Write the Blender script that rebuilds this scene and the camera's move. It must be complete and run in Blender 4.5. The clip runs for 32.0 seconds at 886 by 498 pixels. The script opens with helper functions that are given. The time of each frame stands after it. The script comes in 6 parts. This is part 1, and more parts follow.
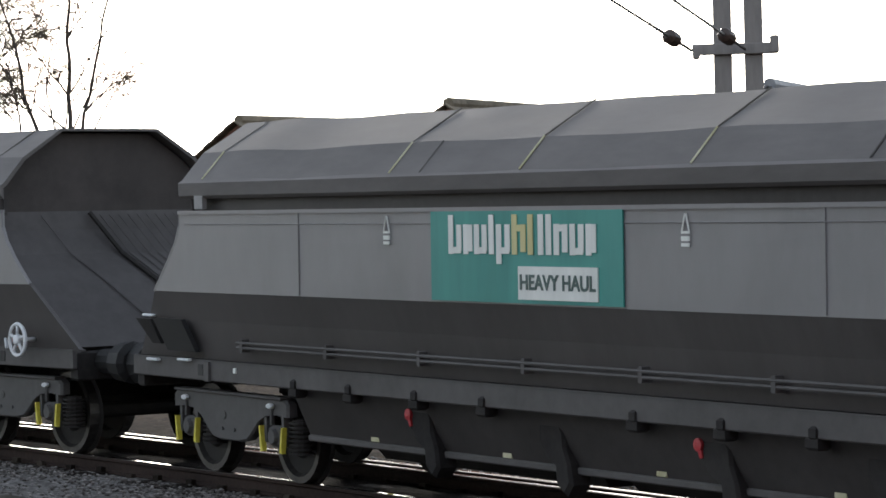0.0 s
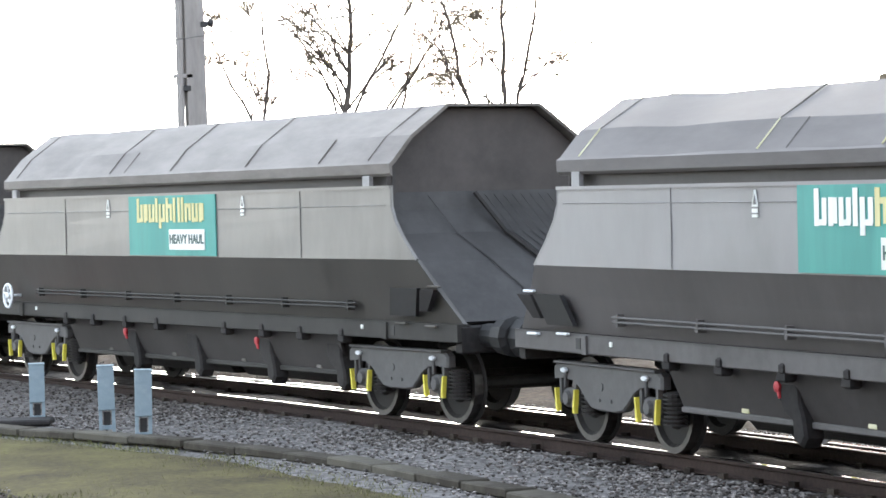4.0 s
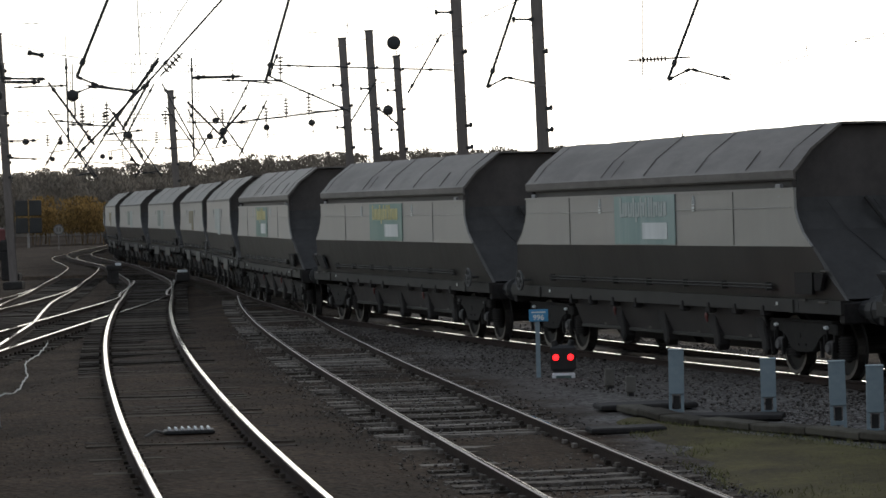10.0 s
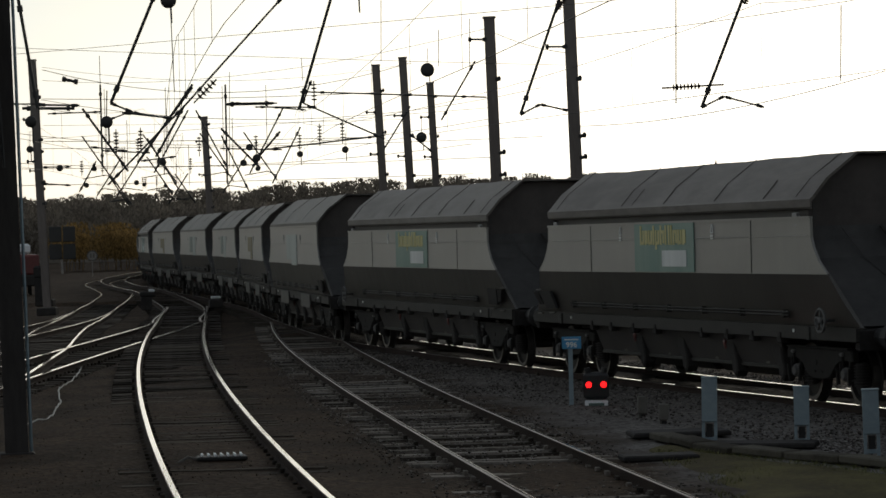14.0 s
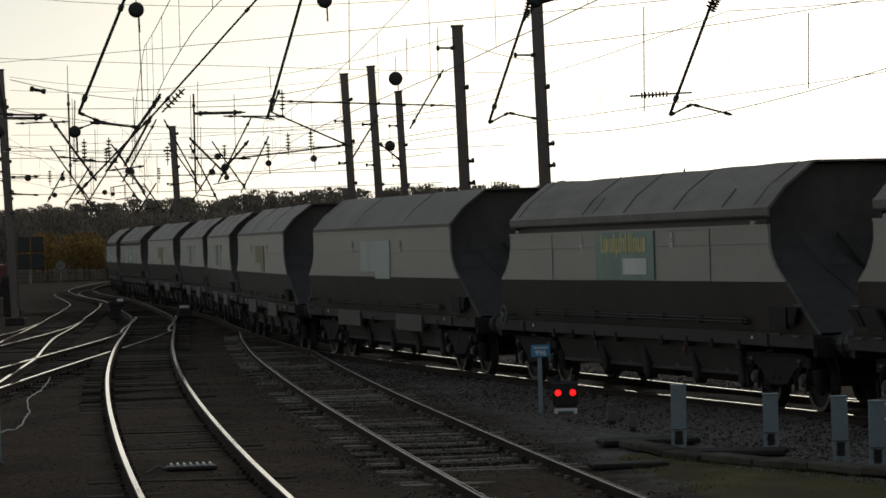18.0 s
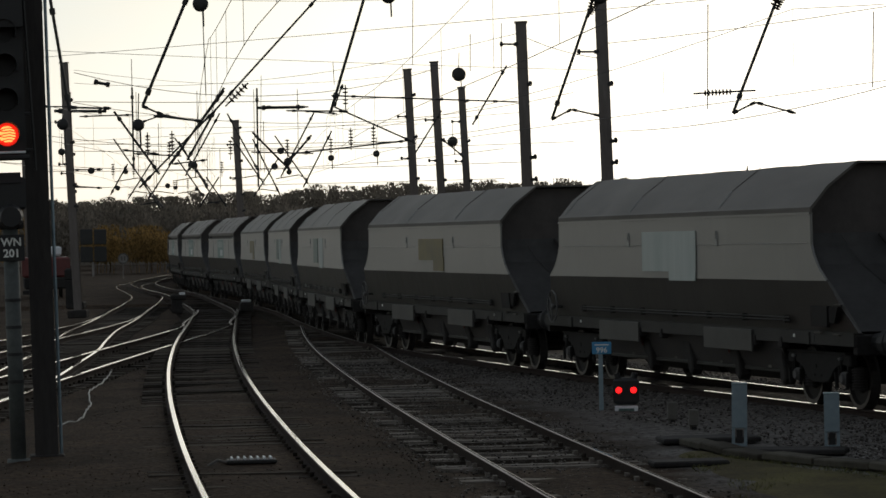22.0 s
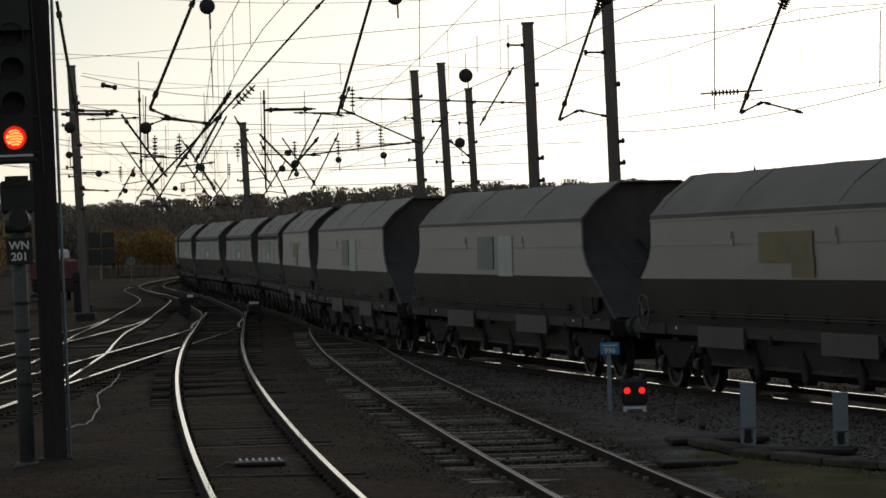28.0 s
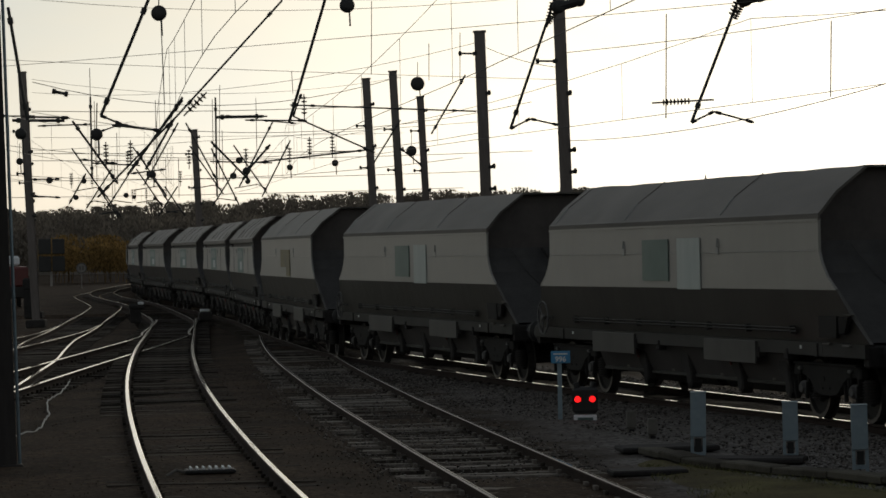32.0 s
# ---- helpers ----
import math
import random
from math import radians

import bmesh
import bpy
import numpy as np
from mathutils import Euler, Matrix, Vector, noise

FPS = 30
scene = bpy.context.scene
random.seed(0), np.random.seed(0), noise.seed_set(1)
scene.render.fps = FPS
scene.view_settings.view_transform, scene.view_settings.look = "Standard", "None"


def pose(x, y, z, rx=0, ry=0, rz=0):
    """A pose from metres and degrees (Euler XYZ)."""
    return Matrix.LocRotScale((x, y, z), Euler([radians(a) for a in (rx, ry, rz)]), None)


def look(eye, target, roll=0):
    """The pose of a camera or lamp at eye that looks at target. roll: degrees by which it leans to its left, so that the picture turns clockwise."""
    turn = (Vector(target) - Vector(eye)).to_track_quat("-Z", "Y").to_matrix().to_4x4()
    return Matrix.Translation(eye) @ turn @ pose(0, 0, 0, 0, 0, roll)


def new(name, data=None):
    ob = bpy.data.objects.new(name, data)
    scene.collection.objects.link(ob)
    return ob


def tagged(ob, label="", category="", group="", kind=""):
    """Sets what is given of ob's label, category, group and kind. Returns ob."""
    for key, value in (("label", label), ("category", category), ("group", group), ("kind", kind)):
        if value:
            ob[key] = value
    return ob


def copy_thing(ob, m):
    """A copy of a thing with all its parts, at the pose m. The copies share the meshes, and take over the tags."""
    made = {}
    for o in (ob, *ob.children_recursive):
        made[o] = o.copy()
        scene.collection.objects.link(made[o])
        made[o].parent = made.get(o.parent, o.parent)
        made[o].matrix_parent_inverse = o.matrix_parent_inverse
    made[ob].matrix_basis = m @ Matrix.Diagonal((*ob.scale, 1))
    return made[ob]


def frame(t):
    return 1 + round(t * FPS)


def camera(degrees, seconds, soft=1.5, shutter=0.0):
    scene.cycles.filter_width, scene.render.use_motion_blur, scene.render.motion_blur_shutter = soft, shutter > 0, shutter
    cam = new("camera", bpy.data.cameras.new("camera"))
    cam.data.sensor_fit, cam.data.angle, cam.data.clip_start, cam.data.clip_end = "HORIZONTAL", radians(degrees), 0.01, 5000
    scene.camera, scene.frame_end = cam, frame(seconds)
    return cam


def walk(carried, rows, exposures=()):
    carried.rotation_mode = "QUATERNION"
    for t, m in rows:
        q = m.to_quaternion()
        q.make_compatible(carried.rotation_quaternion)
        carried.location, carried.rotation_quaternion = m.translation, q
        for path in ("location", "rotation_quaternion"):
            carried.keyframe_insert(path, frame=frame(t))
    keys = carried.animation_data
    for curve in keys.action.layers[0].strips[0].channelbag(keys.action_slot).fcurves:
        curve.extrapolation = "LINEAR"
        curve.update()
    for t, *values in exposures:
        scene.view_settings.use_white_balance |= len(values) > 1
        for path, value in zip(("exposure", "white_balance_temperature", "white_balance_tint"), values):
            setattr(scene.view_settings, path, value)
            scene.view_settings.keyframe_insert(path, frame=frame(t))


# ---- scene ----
FOV = 17.15
EYE = (0.0, 0.0, 2.575)
PATH = [
    (0, 89.123, 0.890, -22.650), (0.5, 89.149, 0.821, -21.870), (1, 89.108, 1.106, -20.666),
    (1.5, 88.766, 0.815, -19.520), (2, 88.644, 0.744, -18.974), (2.5, 88.562, 0.917, -17.939),
    (3, 88.910, 1.118, -17.112), (3.5, 88.810, 1.183, -15.782), (4, 88.853, 1.201, -14.210),
    (4.5, 88.859, 1.425, -13.137), (6.5, 88.979, 1.181, -8.467), (7, 89.018, 1.171, -6.884),
    (7.5, 89.203, 1.158, -6.085), (8, 89.139, 0.994, -5.308), (8.5, 89.102, 0.974, -4.279),
    (9, 88.963, 1.176, -2.888), (9.5, 89.148, 1.260, -1.463), (10, 89.096, 1.500, -0.024),
    (10.5, 89.226, 1.523, 0.607), (11, 89.170, 1.414, 0.606), (11.5, 89.511, 1.114, 0.613),
    (12, 89.372, 1.272, 0.232), (12.5, 89.407, 1.289, 0.379), (13, 89.420, 1.300, 0.420),
    (13.5, 89.643, 1.405, 0.666), (15.5, 89.616, 1.360, 0.201), (16, 89.643, 1.684, 0.094),
    (16.5, 89.868, 1.564, 0.260), (17, 89.837, 1.434, 0.117), (17.5, 89.638, 1.636, 0.235),
    (18, 89.791, 1.558, 0.015), (18.5, 89.814, 1.353, 0.266), (19, 89.866, 1.181, 0.727),
    (19.5, 89.642, 1.307, 0.695), (20, 89.747, 1.171, 0.555), (20.5, 89.852, 1.086, 0.626),
    (21, 89.739, 1.111, 1.002), (21.5, 89.859, 1.104, 1.207), (22, 89.739, 1.079, 1.221),
    (22.5, 89.626, 1.230, 1.432), (23, 89.566, 1.333, 1.661), (23.5, 89.654, 1.398, 2.228),
    (24, 89.733, 1.315, 2.362), (24.5, 89.779, 1.313, 2.156), (26.5, 89.836, 1.406, 1.767),
    (27, 89.878, 1.216, 1.582), (27.5, 89.734, 1.351, 1.442), (28, 89.768, 1.343, 1.371),
    (28.5, 89.798, 1.331, 1.222), (29, 89.644, 1.264, 1.107), (29.5, 89.785, 1.281, 0.953),
    (30, 89.818, 1.263, 1.060), (30.5, 90.053, 1.314, 1.111), (31, 90.174, 1.329, 1.210),
    (31.5, 90.118, 1.308, 0.710), (32, 89.905, 1.126, 0.419),
]
EXPOSURES = [(0, 0.85, 6400, 11), (1, 1.5, 6400, 11), (2, 2.35, 6400, 11), (3, 2.5, 6400, 11), (4, 2.4, 6400, 11), (4.5, 2.3, 6400, 11), (6.5, 1.72, 6500, 11), (8, 1.02, 6500, 11),
             (9, 0.5, 6500, 11), (10.5, -0.1, 6550, 10), (11.3, -0.45, 6600, 9), (12, -0.8, 6850, 8), (13, -0.8, 6800, 8), (16, -0.9, 6900, 8), (19, -0.95, 6950, 8), (24, -0.85, 6700, 8),
             (28, -0.98, 6850, 8), (30, -1.08, 7000, 8), (32, -1.15, 7050, 8)]
cam = camera(FOV, 32.0, soft=1.6)
walk(cam, [(t, pose(*EYE, rx, ry, rz)) for t, rx, ry, rz in PATH], EXPOSURES)

# ---- world, sun ----
SUN_AZ, SUN_EL = radians(16.0), radians(17.0)      # clockwise from +y
world = bpy.data.worlds.new("sky")
scene.world = world
world.use_nodes = True
wn, wl = world.node_tree.nodes, world.node_tree.links
bg = wn["Background"]
sky = wn.new("ShaderNodeTexSky")
sky.sky_type, sky.sun_disc = "NISHITA", False
sky.sun_elevation, sky.sun_rotation = SUN_EL, SUN_AZ
sky.air_density, sky.dust_density, sky.ozone_density = 1.0, 1.1, 1.6
coord = wn.new("ShaderNodeTexCoord")
squash = wn.new("ShaderNodeMapping")
squash.inputs["Scale"].default_value = (1.0, 1.0, 2.6)
squash.inputs["Location"].default_value = (3.1, 1.7, 0.35)
cloud = wn.new("ShaderNodeTexNoise")
cloud.inputs["Scale"].default_value, cloud.inputs["Detail"].default_value = 3.2, 7.0
cloud.inputs["Roughness"].default_value = 0.52
ramp = wn.new("ShaderNodeValToRGB")
ramp.color_ramp.elements[0].position, ramp.color_ramp.elements[1].position = 0.36, 0.56
grey = wn.new("ShaderNodeHueSaturation")           # thin cloud lets the sky through, washed out
grey.inputs["Saturation"].default_value, grey.inputs["Value"].default_value = 0.12, 1.1
lit = wn.new("ShaderNodeMix")                       # cloud lit by the low sun from all round
lit.data_type = "RGBA"
lit.inputs["Factor"].default_value = 0.6
height = wn.new("ShaderNodeSeparateXYZ")
rise = wn.new("ShaderNodeMapRange")                 # cooler cloud overhead
rise.inputs["From Min"].default_value, rise.inputs["From Max"].default_value = 0.09, 0.36
low = wn.new("ShaderNodeMapRange")                  # cream haze along the horizon
low.inputs["From Min"].default_value, low.inputs["From Max"].default_value = 0.015, 0.075
low.inputs["To Min"].default_value, low.inputs["To Max"].default_value = 1.0, 0.0
toward = wn.new("ShaderNodeVectorMath")             # and round the veiled sun
toward.operation = "DOT_PRODUCT"
toward.inputs[1].default_value = (math.sin(SUN_AZ) * math.cos(SUN_EL), math.cos(SUN_AZ) * math.cos(SUN_EL), math.sin(SUN_EL))
near_sun = wn.new("ShaderNodeMapRange")
near_sun.inputs["From Min"].default_value, near_sun.inputs["From Max"].default_value = 0.885, 0.955
warm = wn.new("ShaderNodeMath")
warm.operation = "MAXIMUM"
glare = wn.new("ShaderNodeMix")
glare.data_type = "RGBA"
glare.inputs[6].default_value, glare.inputs[7].default_value = (11.4, 13.0, 13.3, 1), (14.6, 13.4, 10.9, 1)
tone = wn.new("ShaderNodeMix")
tone.data_type = "RGBA"
tone.inputs[7].default_value = (5.3, 6.3, 7.7, 1)
mixer = wn.new("ShaderNodeMix")
mixer.data_type = "RGBA"
wl.new(coord.outputs["Generated"], squash.inputs["Vector"])
wl.new(squash.outputs["Vector"], cloud.inputs["Vector"])
wl.new(cloud.outputs["Fac"], ramp.inputs["Fac"])
wl.new(sky.outputs["Color"], grey.inputs["Color"])
wl.new(ramp.outputs["Color"], mixer.inputs["Factor"])
haze = wn.new("ShaderNodeHueSaturation")
haze.inputs["Saturation"].default_value = 0.4
wl.new(coord.outputs["Generated"], height.inputs["Vector"])
wl.new(height.outputs["Z"], rise.inputs["Value"])
wl.new(rise.outputs["Result"], tone.inputs["Factor"])
wl.new(height.outputs["Z"], low.inputs["Value"])
wl.new(coord.outputs["Generated"], toward.inputs[0])
wl.new(toward.outputs["Value"], near_sun.inputs["Value"])
wl.new(near_sun.outputs["Result"], warm.inputs[0])
wl.new(low.outputs["Result"], warm.inputs[1])
wl.new(warm.outputs[0], glare.inputs["Factor"])
wl.new(glare.outputs[2], tone.inputs[6])
wl.new(tone.outputs[2], lit.inputs[7])
wl.new(sky.outputs["Color"], haze.inputs["Color"])
wl.new(haze.outputs["Color"], mixer.inputs[6])
wl.new(grey.outputs["Color"], lit.inputs[6])
wl.new(lit.outputs[2], mixer.inputs[7])
wl.new(mixer.outputs[2], bg.inputs["Color"])
bg.inputs["Strength"].default_value = 0.12

sun_data = bpy.data.lights.new("sun", "SUN")
sun_data.energy, sun_data.angle, sun_data.color = 0.5, radians(9.0), (1.0, 0.93, 0.82)
sun = new("sun", sun_data)
sun.matrix_world = look((math.sin(SUN_AZ) * 60, math.cos(SUN_AZ) * 60, math.tan(SUN_EL) * 60), (0, 0, 0))

# ---- materials ----
def mat(name, dark, light, scale=6.0, rough=0.7, metal=0.0, bump=0.25, stretch=(1, 1, 1), coarse=0.7,
        per_piece=0.0, bump_scale=None, spec=0.5, island=False, dust=0.0, coat=0.0, vary=0.13, thin=0.0, coat_rough=0.22):
    """Two noises, coarse and fine, between two colours, with relief."""
    m = bpy.data.materials.new(name)
    m.use_nodes = True
    n, l = m.node_tree.nodes, m.node_tree.links
    b = n["Principled BSDF"]
    b.inputs["Metallic"].default_value = metal
    b.inputs["Specular IOR Level"].default_value = spec
    if dust:                                        # a film of dust on old paint
        b.inputs["Sheen Weight"].default_value, b.inputs["Sheen Roughness"].default_value = dust, 0.45
        b.inputs["Sheen Tint"].default_value = (1.0, 0.95, 0.86, 1)
    if coat:                                        # old varnish that still shines at a low angle
        b.inputs["Coat Weight"].default_value, b.inputs["Coat Roughness"].default_value = coat, coat_rough
    tc = n.new("ShaderNodeTexCoord")
    mp = n.new("ShaderNodeMapping")
    mp.inputs["Scale"].default_value = stretch
    l.new(tc.outputs["Object"], mp.inputs["Vector"])
    na, nb = n.new("ShaderNodeTexNoise"), n.new("ShaderNodeTexNoise")
    na.inputs["Scale"].default_value, na.inputs["Detail"].default_value = coarse, 5.0
    nb.inputs["Scale"].default_value, nb.inputs["Detail"].default_value = scale, 8.0
    nb.inputs["Roughness"].default_value = 0.65
    l.new(mp.outputs["Vector"], na.inputs["Vector"])
    l.new(mp.outputs["Vector"], nb.inputs["Vector"])
    mx = n.new("ShaderNodeMath")
    mx.operation = "MULTIPLY_ADD"
    mx.inputs[1].default_value = 0.5
    half = n.new("ShaderNodeMath")
    half.operation = "MULTIPLY"
    half.inputs[1].default_value = 0.5
    l.new(nb.outputs["Fac"], half.inputs[0])
    l.new(na.outputs["Fac"], mx.inputs[0])
    l.new(half.outputs[0], mx.inputs[2])
    src = mx.outputs[0]
    if per_piece:
        info = n.new("ShaderNodeNewGeometry" if island else "ShaderNodeObjectInfo")
        pp = n.new("ShaderNodeMath")
        pp.operation = "MULTIPLY_ADD"
        pp.inputs[1].default_value = per_piece
        sub = n.new("ShaderNodeMath")
        sub.operation = "SUBTRACT"
        sub.inputs[1].default_value = per_piece * 0.5
        l.new(info.outputs["Random Per Island" if island else "Random"], pp.inputs[0])
        l.new(src, pp.inputs[2])
        l.new(pp.outputs[0], sub.inputs[0])
        src = sub.outputs[0]
    rp = n.new("ShaderNodeValToRGB")
    rp.color_ramp.elements[0].position, rp.color_ramp.elements[1].position = 0.36, 0.64
    rp.color_ramp.elements[0].color, rp.color_ramp.elements[1].color = (*dark, 1), (*light, 1)
    l.new(src, rp.inputs["Fac"])
    l.new(rp.outputs["Color"], b.inputs["Base Color"])
    rr = n.new("ShaderNodeMapRange")
    rr.inputs["To Min"].default_value, rr.inputs["To Max"].default_value = max(0.03, rough - vary), min(1, rough + vary)
    l.new(nb.outputs["Fac"], rr.inputs["Value"])
    l.new(rr.outputs["Result"], b.inputs["Roughness"])
    if bump:
        bp = n.new("ShaderNodeBump")
        bp.inputs["Strength"].default_value, bp.inputs["Distance"].default_value = bump, 0.02
        if bump_scale:
            nc = n.new("ShaderNodeTexVoronoi")
            nc.inputs["Scale"].default_value = bump_scale
            l.new(tc.outputs["Object"], nc.inputs["Vector"])
            l.new(nc.outputs["Distance"], bp.inputs["Height"])
        else:
            l.new(nb.outputs["Fac"], bp.inputs["Height"])
        l.new(bp.outputs["Normal"], b.inputs["Normal"])
    if thin:                                        # leaves and thin twigs let light through
        tr, ms = n.new("ShaderNodeBsdfTranslucent"), n.new("ShaderNodeMixShader")
        ms.inputs["Fac"].default_value = thin
        l.new(rp.outputs["Color"], tr.inputs["Color"])
        l.new(b.outputs["BSDF"], ms.inputs[1])
        l.new(tr.outputs["BSDF"], ms.inputs[2])
        l.new(ms.outputs["Shader"], n["Material Output"].inputs["Surface"])
    return m


def glow(name, color, strength):
    m = bpy.data.materials.new(name)
    m.use_nodes = True
    b = m.node_tree.nodes["Principled BSDF"]
    b.inputs["Base Color"].default_value = (*color, 1)
    b.inputs["Emission Color"].default_value, b.inputs["Emission Strength"].default_value = (*color, 1), strength
    return m


UP_STREAK = (1.0, 1.0, 0.12)
GREY_PAINT = mat("faded_grey_paint", (0.148, 0.144, 0.148), (0.2, 0.195, 0.199), 2.6, 0.45, bump=0.008, stretch=(1.0, 1.0, 0.45), coarse=0.6, per_piece=0.08, spec=0.6, dust=0.25, vary=0.05)
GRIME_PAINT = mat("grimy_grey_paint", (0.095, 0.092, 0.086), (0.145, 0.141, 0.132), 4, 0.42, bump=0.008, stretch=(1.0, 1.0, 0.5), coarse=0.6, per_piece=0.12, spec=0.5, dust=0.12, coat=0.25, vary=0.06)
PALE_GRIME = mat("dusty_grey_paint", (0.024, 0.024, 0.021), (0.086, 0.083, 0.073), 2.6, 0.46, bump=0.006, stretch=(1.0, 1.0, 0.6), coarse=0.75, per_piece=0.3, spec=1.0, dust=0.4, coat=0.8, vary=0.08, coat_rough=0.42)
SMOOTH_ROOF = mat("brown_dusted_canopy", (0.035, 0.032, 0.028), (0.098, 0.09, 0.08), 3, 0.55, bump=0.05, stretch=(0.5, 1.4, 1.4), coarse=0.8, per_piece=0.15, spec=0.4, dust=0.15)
GREY_PLAIN = mat("grey_steel_paint", (0.20, 0.20, 0.20), (0.30, 0.30, 0.30), 9, 0.5, bump=0.1)
ROOF_PAINT = mat("weathered_canopy_sheet", (0.10, 0.094, 0.09), (0.15, 0.141, 0.135), 4, 0.65, bump=0.05, stretch=(0.5, 1.6, 1.6), coarse=0.9, per_piece=0.1, spec=0.2)
ROOF_GRIME = mat("brown_weathered_canopy", (0.075, 0.065, 0.057), (0.18, 0.165, 0.15), 4, 0.55, bump=0.1, stretch=(0.5, 1.6, 1.6), coarse=0.9, per_piece=0.1, spec=0.3, dust=0.1)
DARK_PAINT = mat("grimy_dark_paint", (0.058, 0.053, 0.051), (0.092, 0.085, 0.082), 6, 0.5, bump=0.03, stretch=(1.0, 1.0, 0.3), coarse=0.8, spec=0.4)
# Lower-side, solebar and bogie copies; shade low on later wagons is in their colour.
DARK_SHADED = mat("shaded_dark_paint", (0.033, 0.030, 0.026), (0.062, 0.057, 0.05), 8, 0.42, bump=0.06, stretch=UP_STREAK, coarse=0.8)
SOLE_SHADED = mat("shaded_solebar", (0.026, 0.025, 0.023), (0.05, 0.048, 0.044), 7, 0.65, bump=0.1, coarse=1.1, spec=0.2)
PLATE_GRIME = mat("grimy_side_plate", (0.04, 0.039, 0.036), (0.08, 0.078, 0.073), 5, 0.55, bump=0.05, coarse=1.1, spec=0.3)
BOGIE_SHADED = mat("shaded_bogie_casting", (0.014, 0.0135, 0.013), (0.034, 0.032, 0.03), 9, 0.75, bump=0.15, spec=0.12)
# Shade on the wagon ends is put into these three colours.
END_SHADED = mat("shaded_end_sheet", (0.024, 0.023, 0.022), (0.051, 0.049, 0.048), 6, 0.6, bump=0.1, coarse=1.0, spec=0.3)
END_SHEET = mat("grey_end_sheet", (0.048, 0.044, 0.043), (0.088, 0.082, 0.08), 5, 0.65, bump=0.05, coarse=0.8, spec=0.35)
END_BROWN = mat("shade_darkened_end_wall", (0.028, 0.024, 0.022), (0.066, 0.057, 0.053), 4, 0.8, bump=0.1)
SOLEBAR = mat("solebar_grey_brown", (0.075, 0.071, 0.068), (0.118, 0.113, 0.11), 7, 0.68, bump=0.06, coarse=1.1, spec=0.25)
UNDER_SHEET = mat("grimy_hopper_sheet", (0.03, 0.027, 0.026), (0.058, 0.053, 0.051), 8, 0.55, bump=0.06, coarse=0.8, spec=0.3)
UNDER = mat("underframe_black", (0.015, 0.014, 0.014), (0.04, 0.037, 0.035), 10, 0.8, bump=0.2, spec=0.2)
BOGIE = mat("bogie_casting_grey", (0.066, 0.064, 0.063), (0.112, 0.11, 0.108), 9, 0.65, bump=0.15, spec=0.3)
WHEEL = mat("dark_wheel_steel", (0.010, 0.009, 0.009), (0.026, 0.024, 0.022), 9, 0.65, bump=0.1, spec=0.2)
TREAD = mat("worn_wheel_rim", (0.05, 0.047, 0.045), (0.11, 0.105, 0.1), 12, 0.4, 0.8, bump=0.03)
YELLOW = mat("yellow_spring_paint", (0.55, 0.48, 0.05), (0.75, 0.66, 0.09), 14, 0.5, bump=0.05)
WHITE = mat("dirty_white_paint", (0.55, 0.58, 0.60), (0.80, 0.82, 0.83), 10, 0.5, bump=0.05)
TEAL = mat("teal_logo_panel", (0.02, 0.22, 0.19), (0.05, 0.31, 0.265), 5, 0.5, bump=0.03, stretch=UP_STREAK, coarse=1.2)
TEAL_FADE = mat("washed_out_teal_panel", (0.18, 0.285, 0.26), (0.32, 0.40, 0.375), 5, 0.55, bump=0.03, stretch=UP_STREAK, coarse=1.2)
TEAL_DULL = mat("grimy_teal_panel", (0.08, 0.20, 0.17), (0.18, 0.28, 0.245), 5, 0.4, bump=0.03, stretch=UP_STREAK, coarse=1.2)
FADED = mat("washed_out_lettering", (0.34, 0.39, 0.37), (0.46, 0.50, 0.475), 6, 0.5, bump=0, stretch=UP_STREAK)
CREAM = mat("cream_lettering", (0.62, 0.64, 0.60), (0.82, 0.84, 0.80), 6, 0.5, bump=0, stretch=UP_STREAK)
RUSTY = mat("rust_stained_lettering", (0.45, 0.40, 0.16), (0.70, 0.66, 0.36), 5, 0.6, bump=0, stretch=UP_STREAK)
STENCIL = mat("dark_green_lettering", (0.05, 0.09, 0.08), (0.09, 0.14, 0.125), 6, 0.6, bump=0)
PALE_PATCH = mat("pale_painted_out_patch", (0.52, 0.55, 0.54), (0.68, 0.71, 0.70), 4, 0.5, bump=0.03, stretch=UP_STREAK, coarse=1.0)
DULL_PATCH = mat("grimed_pale_patch", (0.19, 0.20, 0.195), (0.31, 0.325, 0.315), 2.5, 0.55, bump=0.01, coarse=1.4, dust=0.3)
DULL_TEAL = mat("grimed_teal_patch", (0.06, 0.115, 0.10), (0.12, 0.18, 0.155), 2.5, 0.55, bump=0.01, coarse=1.4, dust=0.3)
OCHRE_PATCH = mat("ochre_painted_out_patch", (0.115, 0.095, 0.045), (0.21, 0.165, 0.06), 2.5, 0.6, bump=0.01, coarse=1.6, dust=0.2)
SEAM = mat("yellowed_seam_tape", (0.40, 0.38, 0.20), (0.62, 0.60, 0.42), 5, 0.6, bump=0.02, coarse=2.0)
RED_PAINT = mat("red_handle_paint", (0.35, 0.02, 0.03), (0.55, 0.05, 0.06), 9, 0.5)
RAIL_TOP = mat("polished_rail_head", (0.78, 0.77, 0.76), (0.92, 0.915, 0.91), 30, 0.08, 1.0, bump=0, stretch=(1, 0.1, 1), vary=0.03)
RAIL_DULL = mat("dulled_rail_head", (0.16, 0.14, 0.125), (0.28, 0.255, 0.235), 30, 0.45, 1.0, bump=0.03, stretch=(1, 0.1, 1))
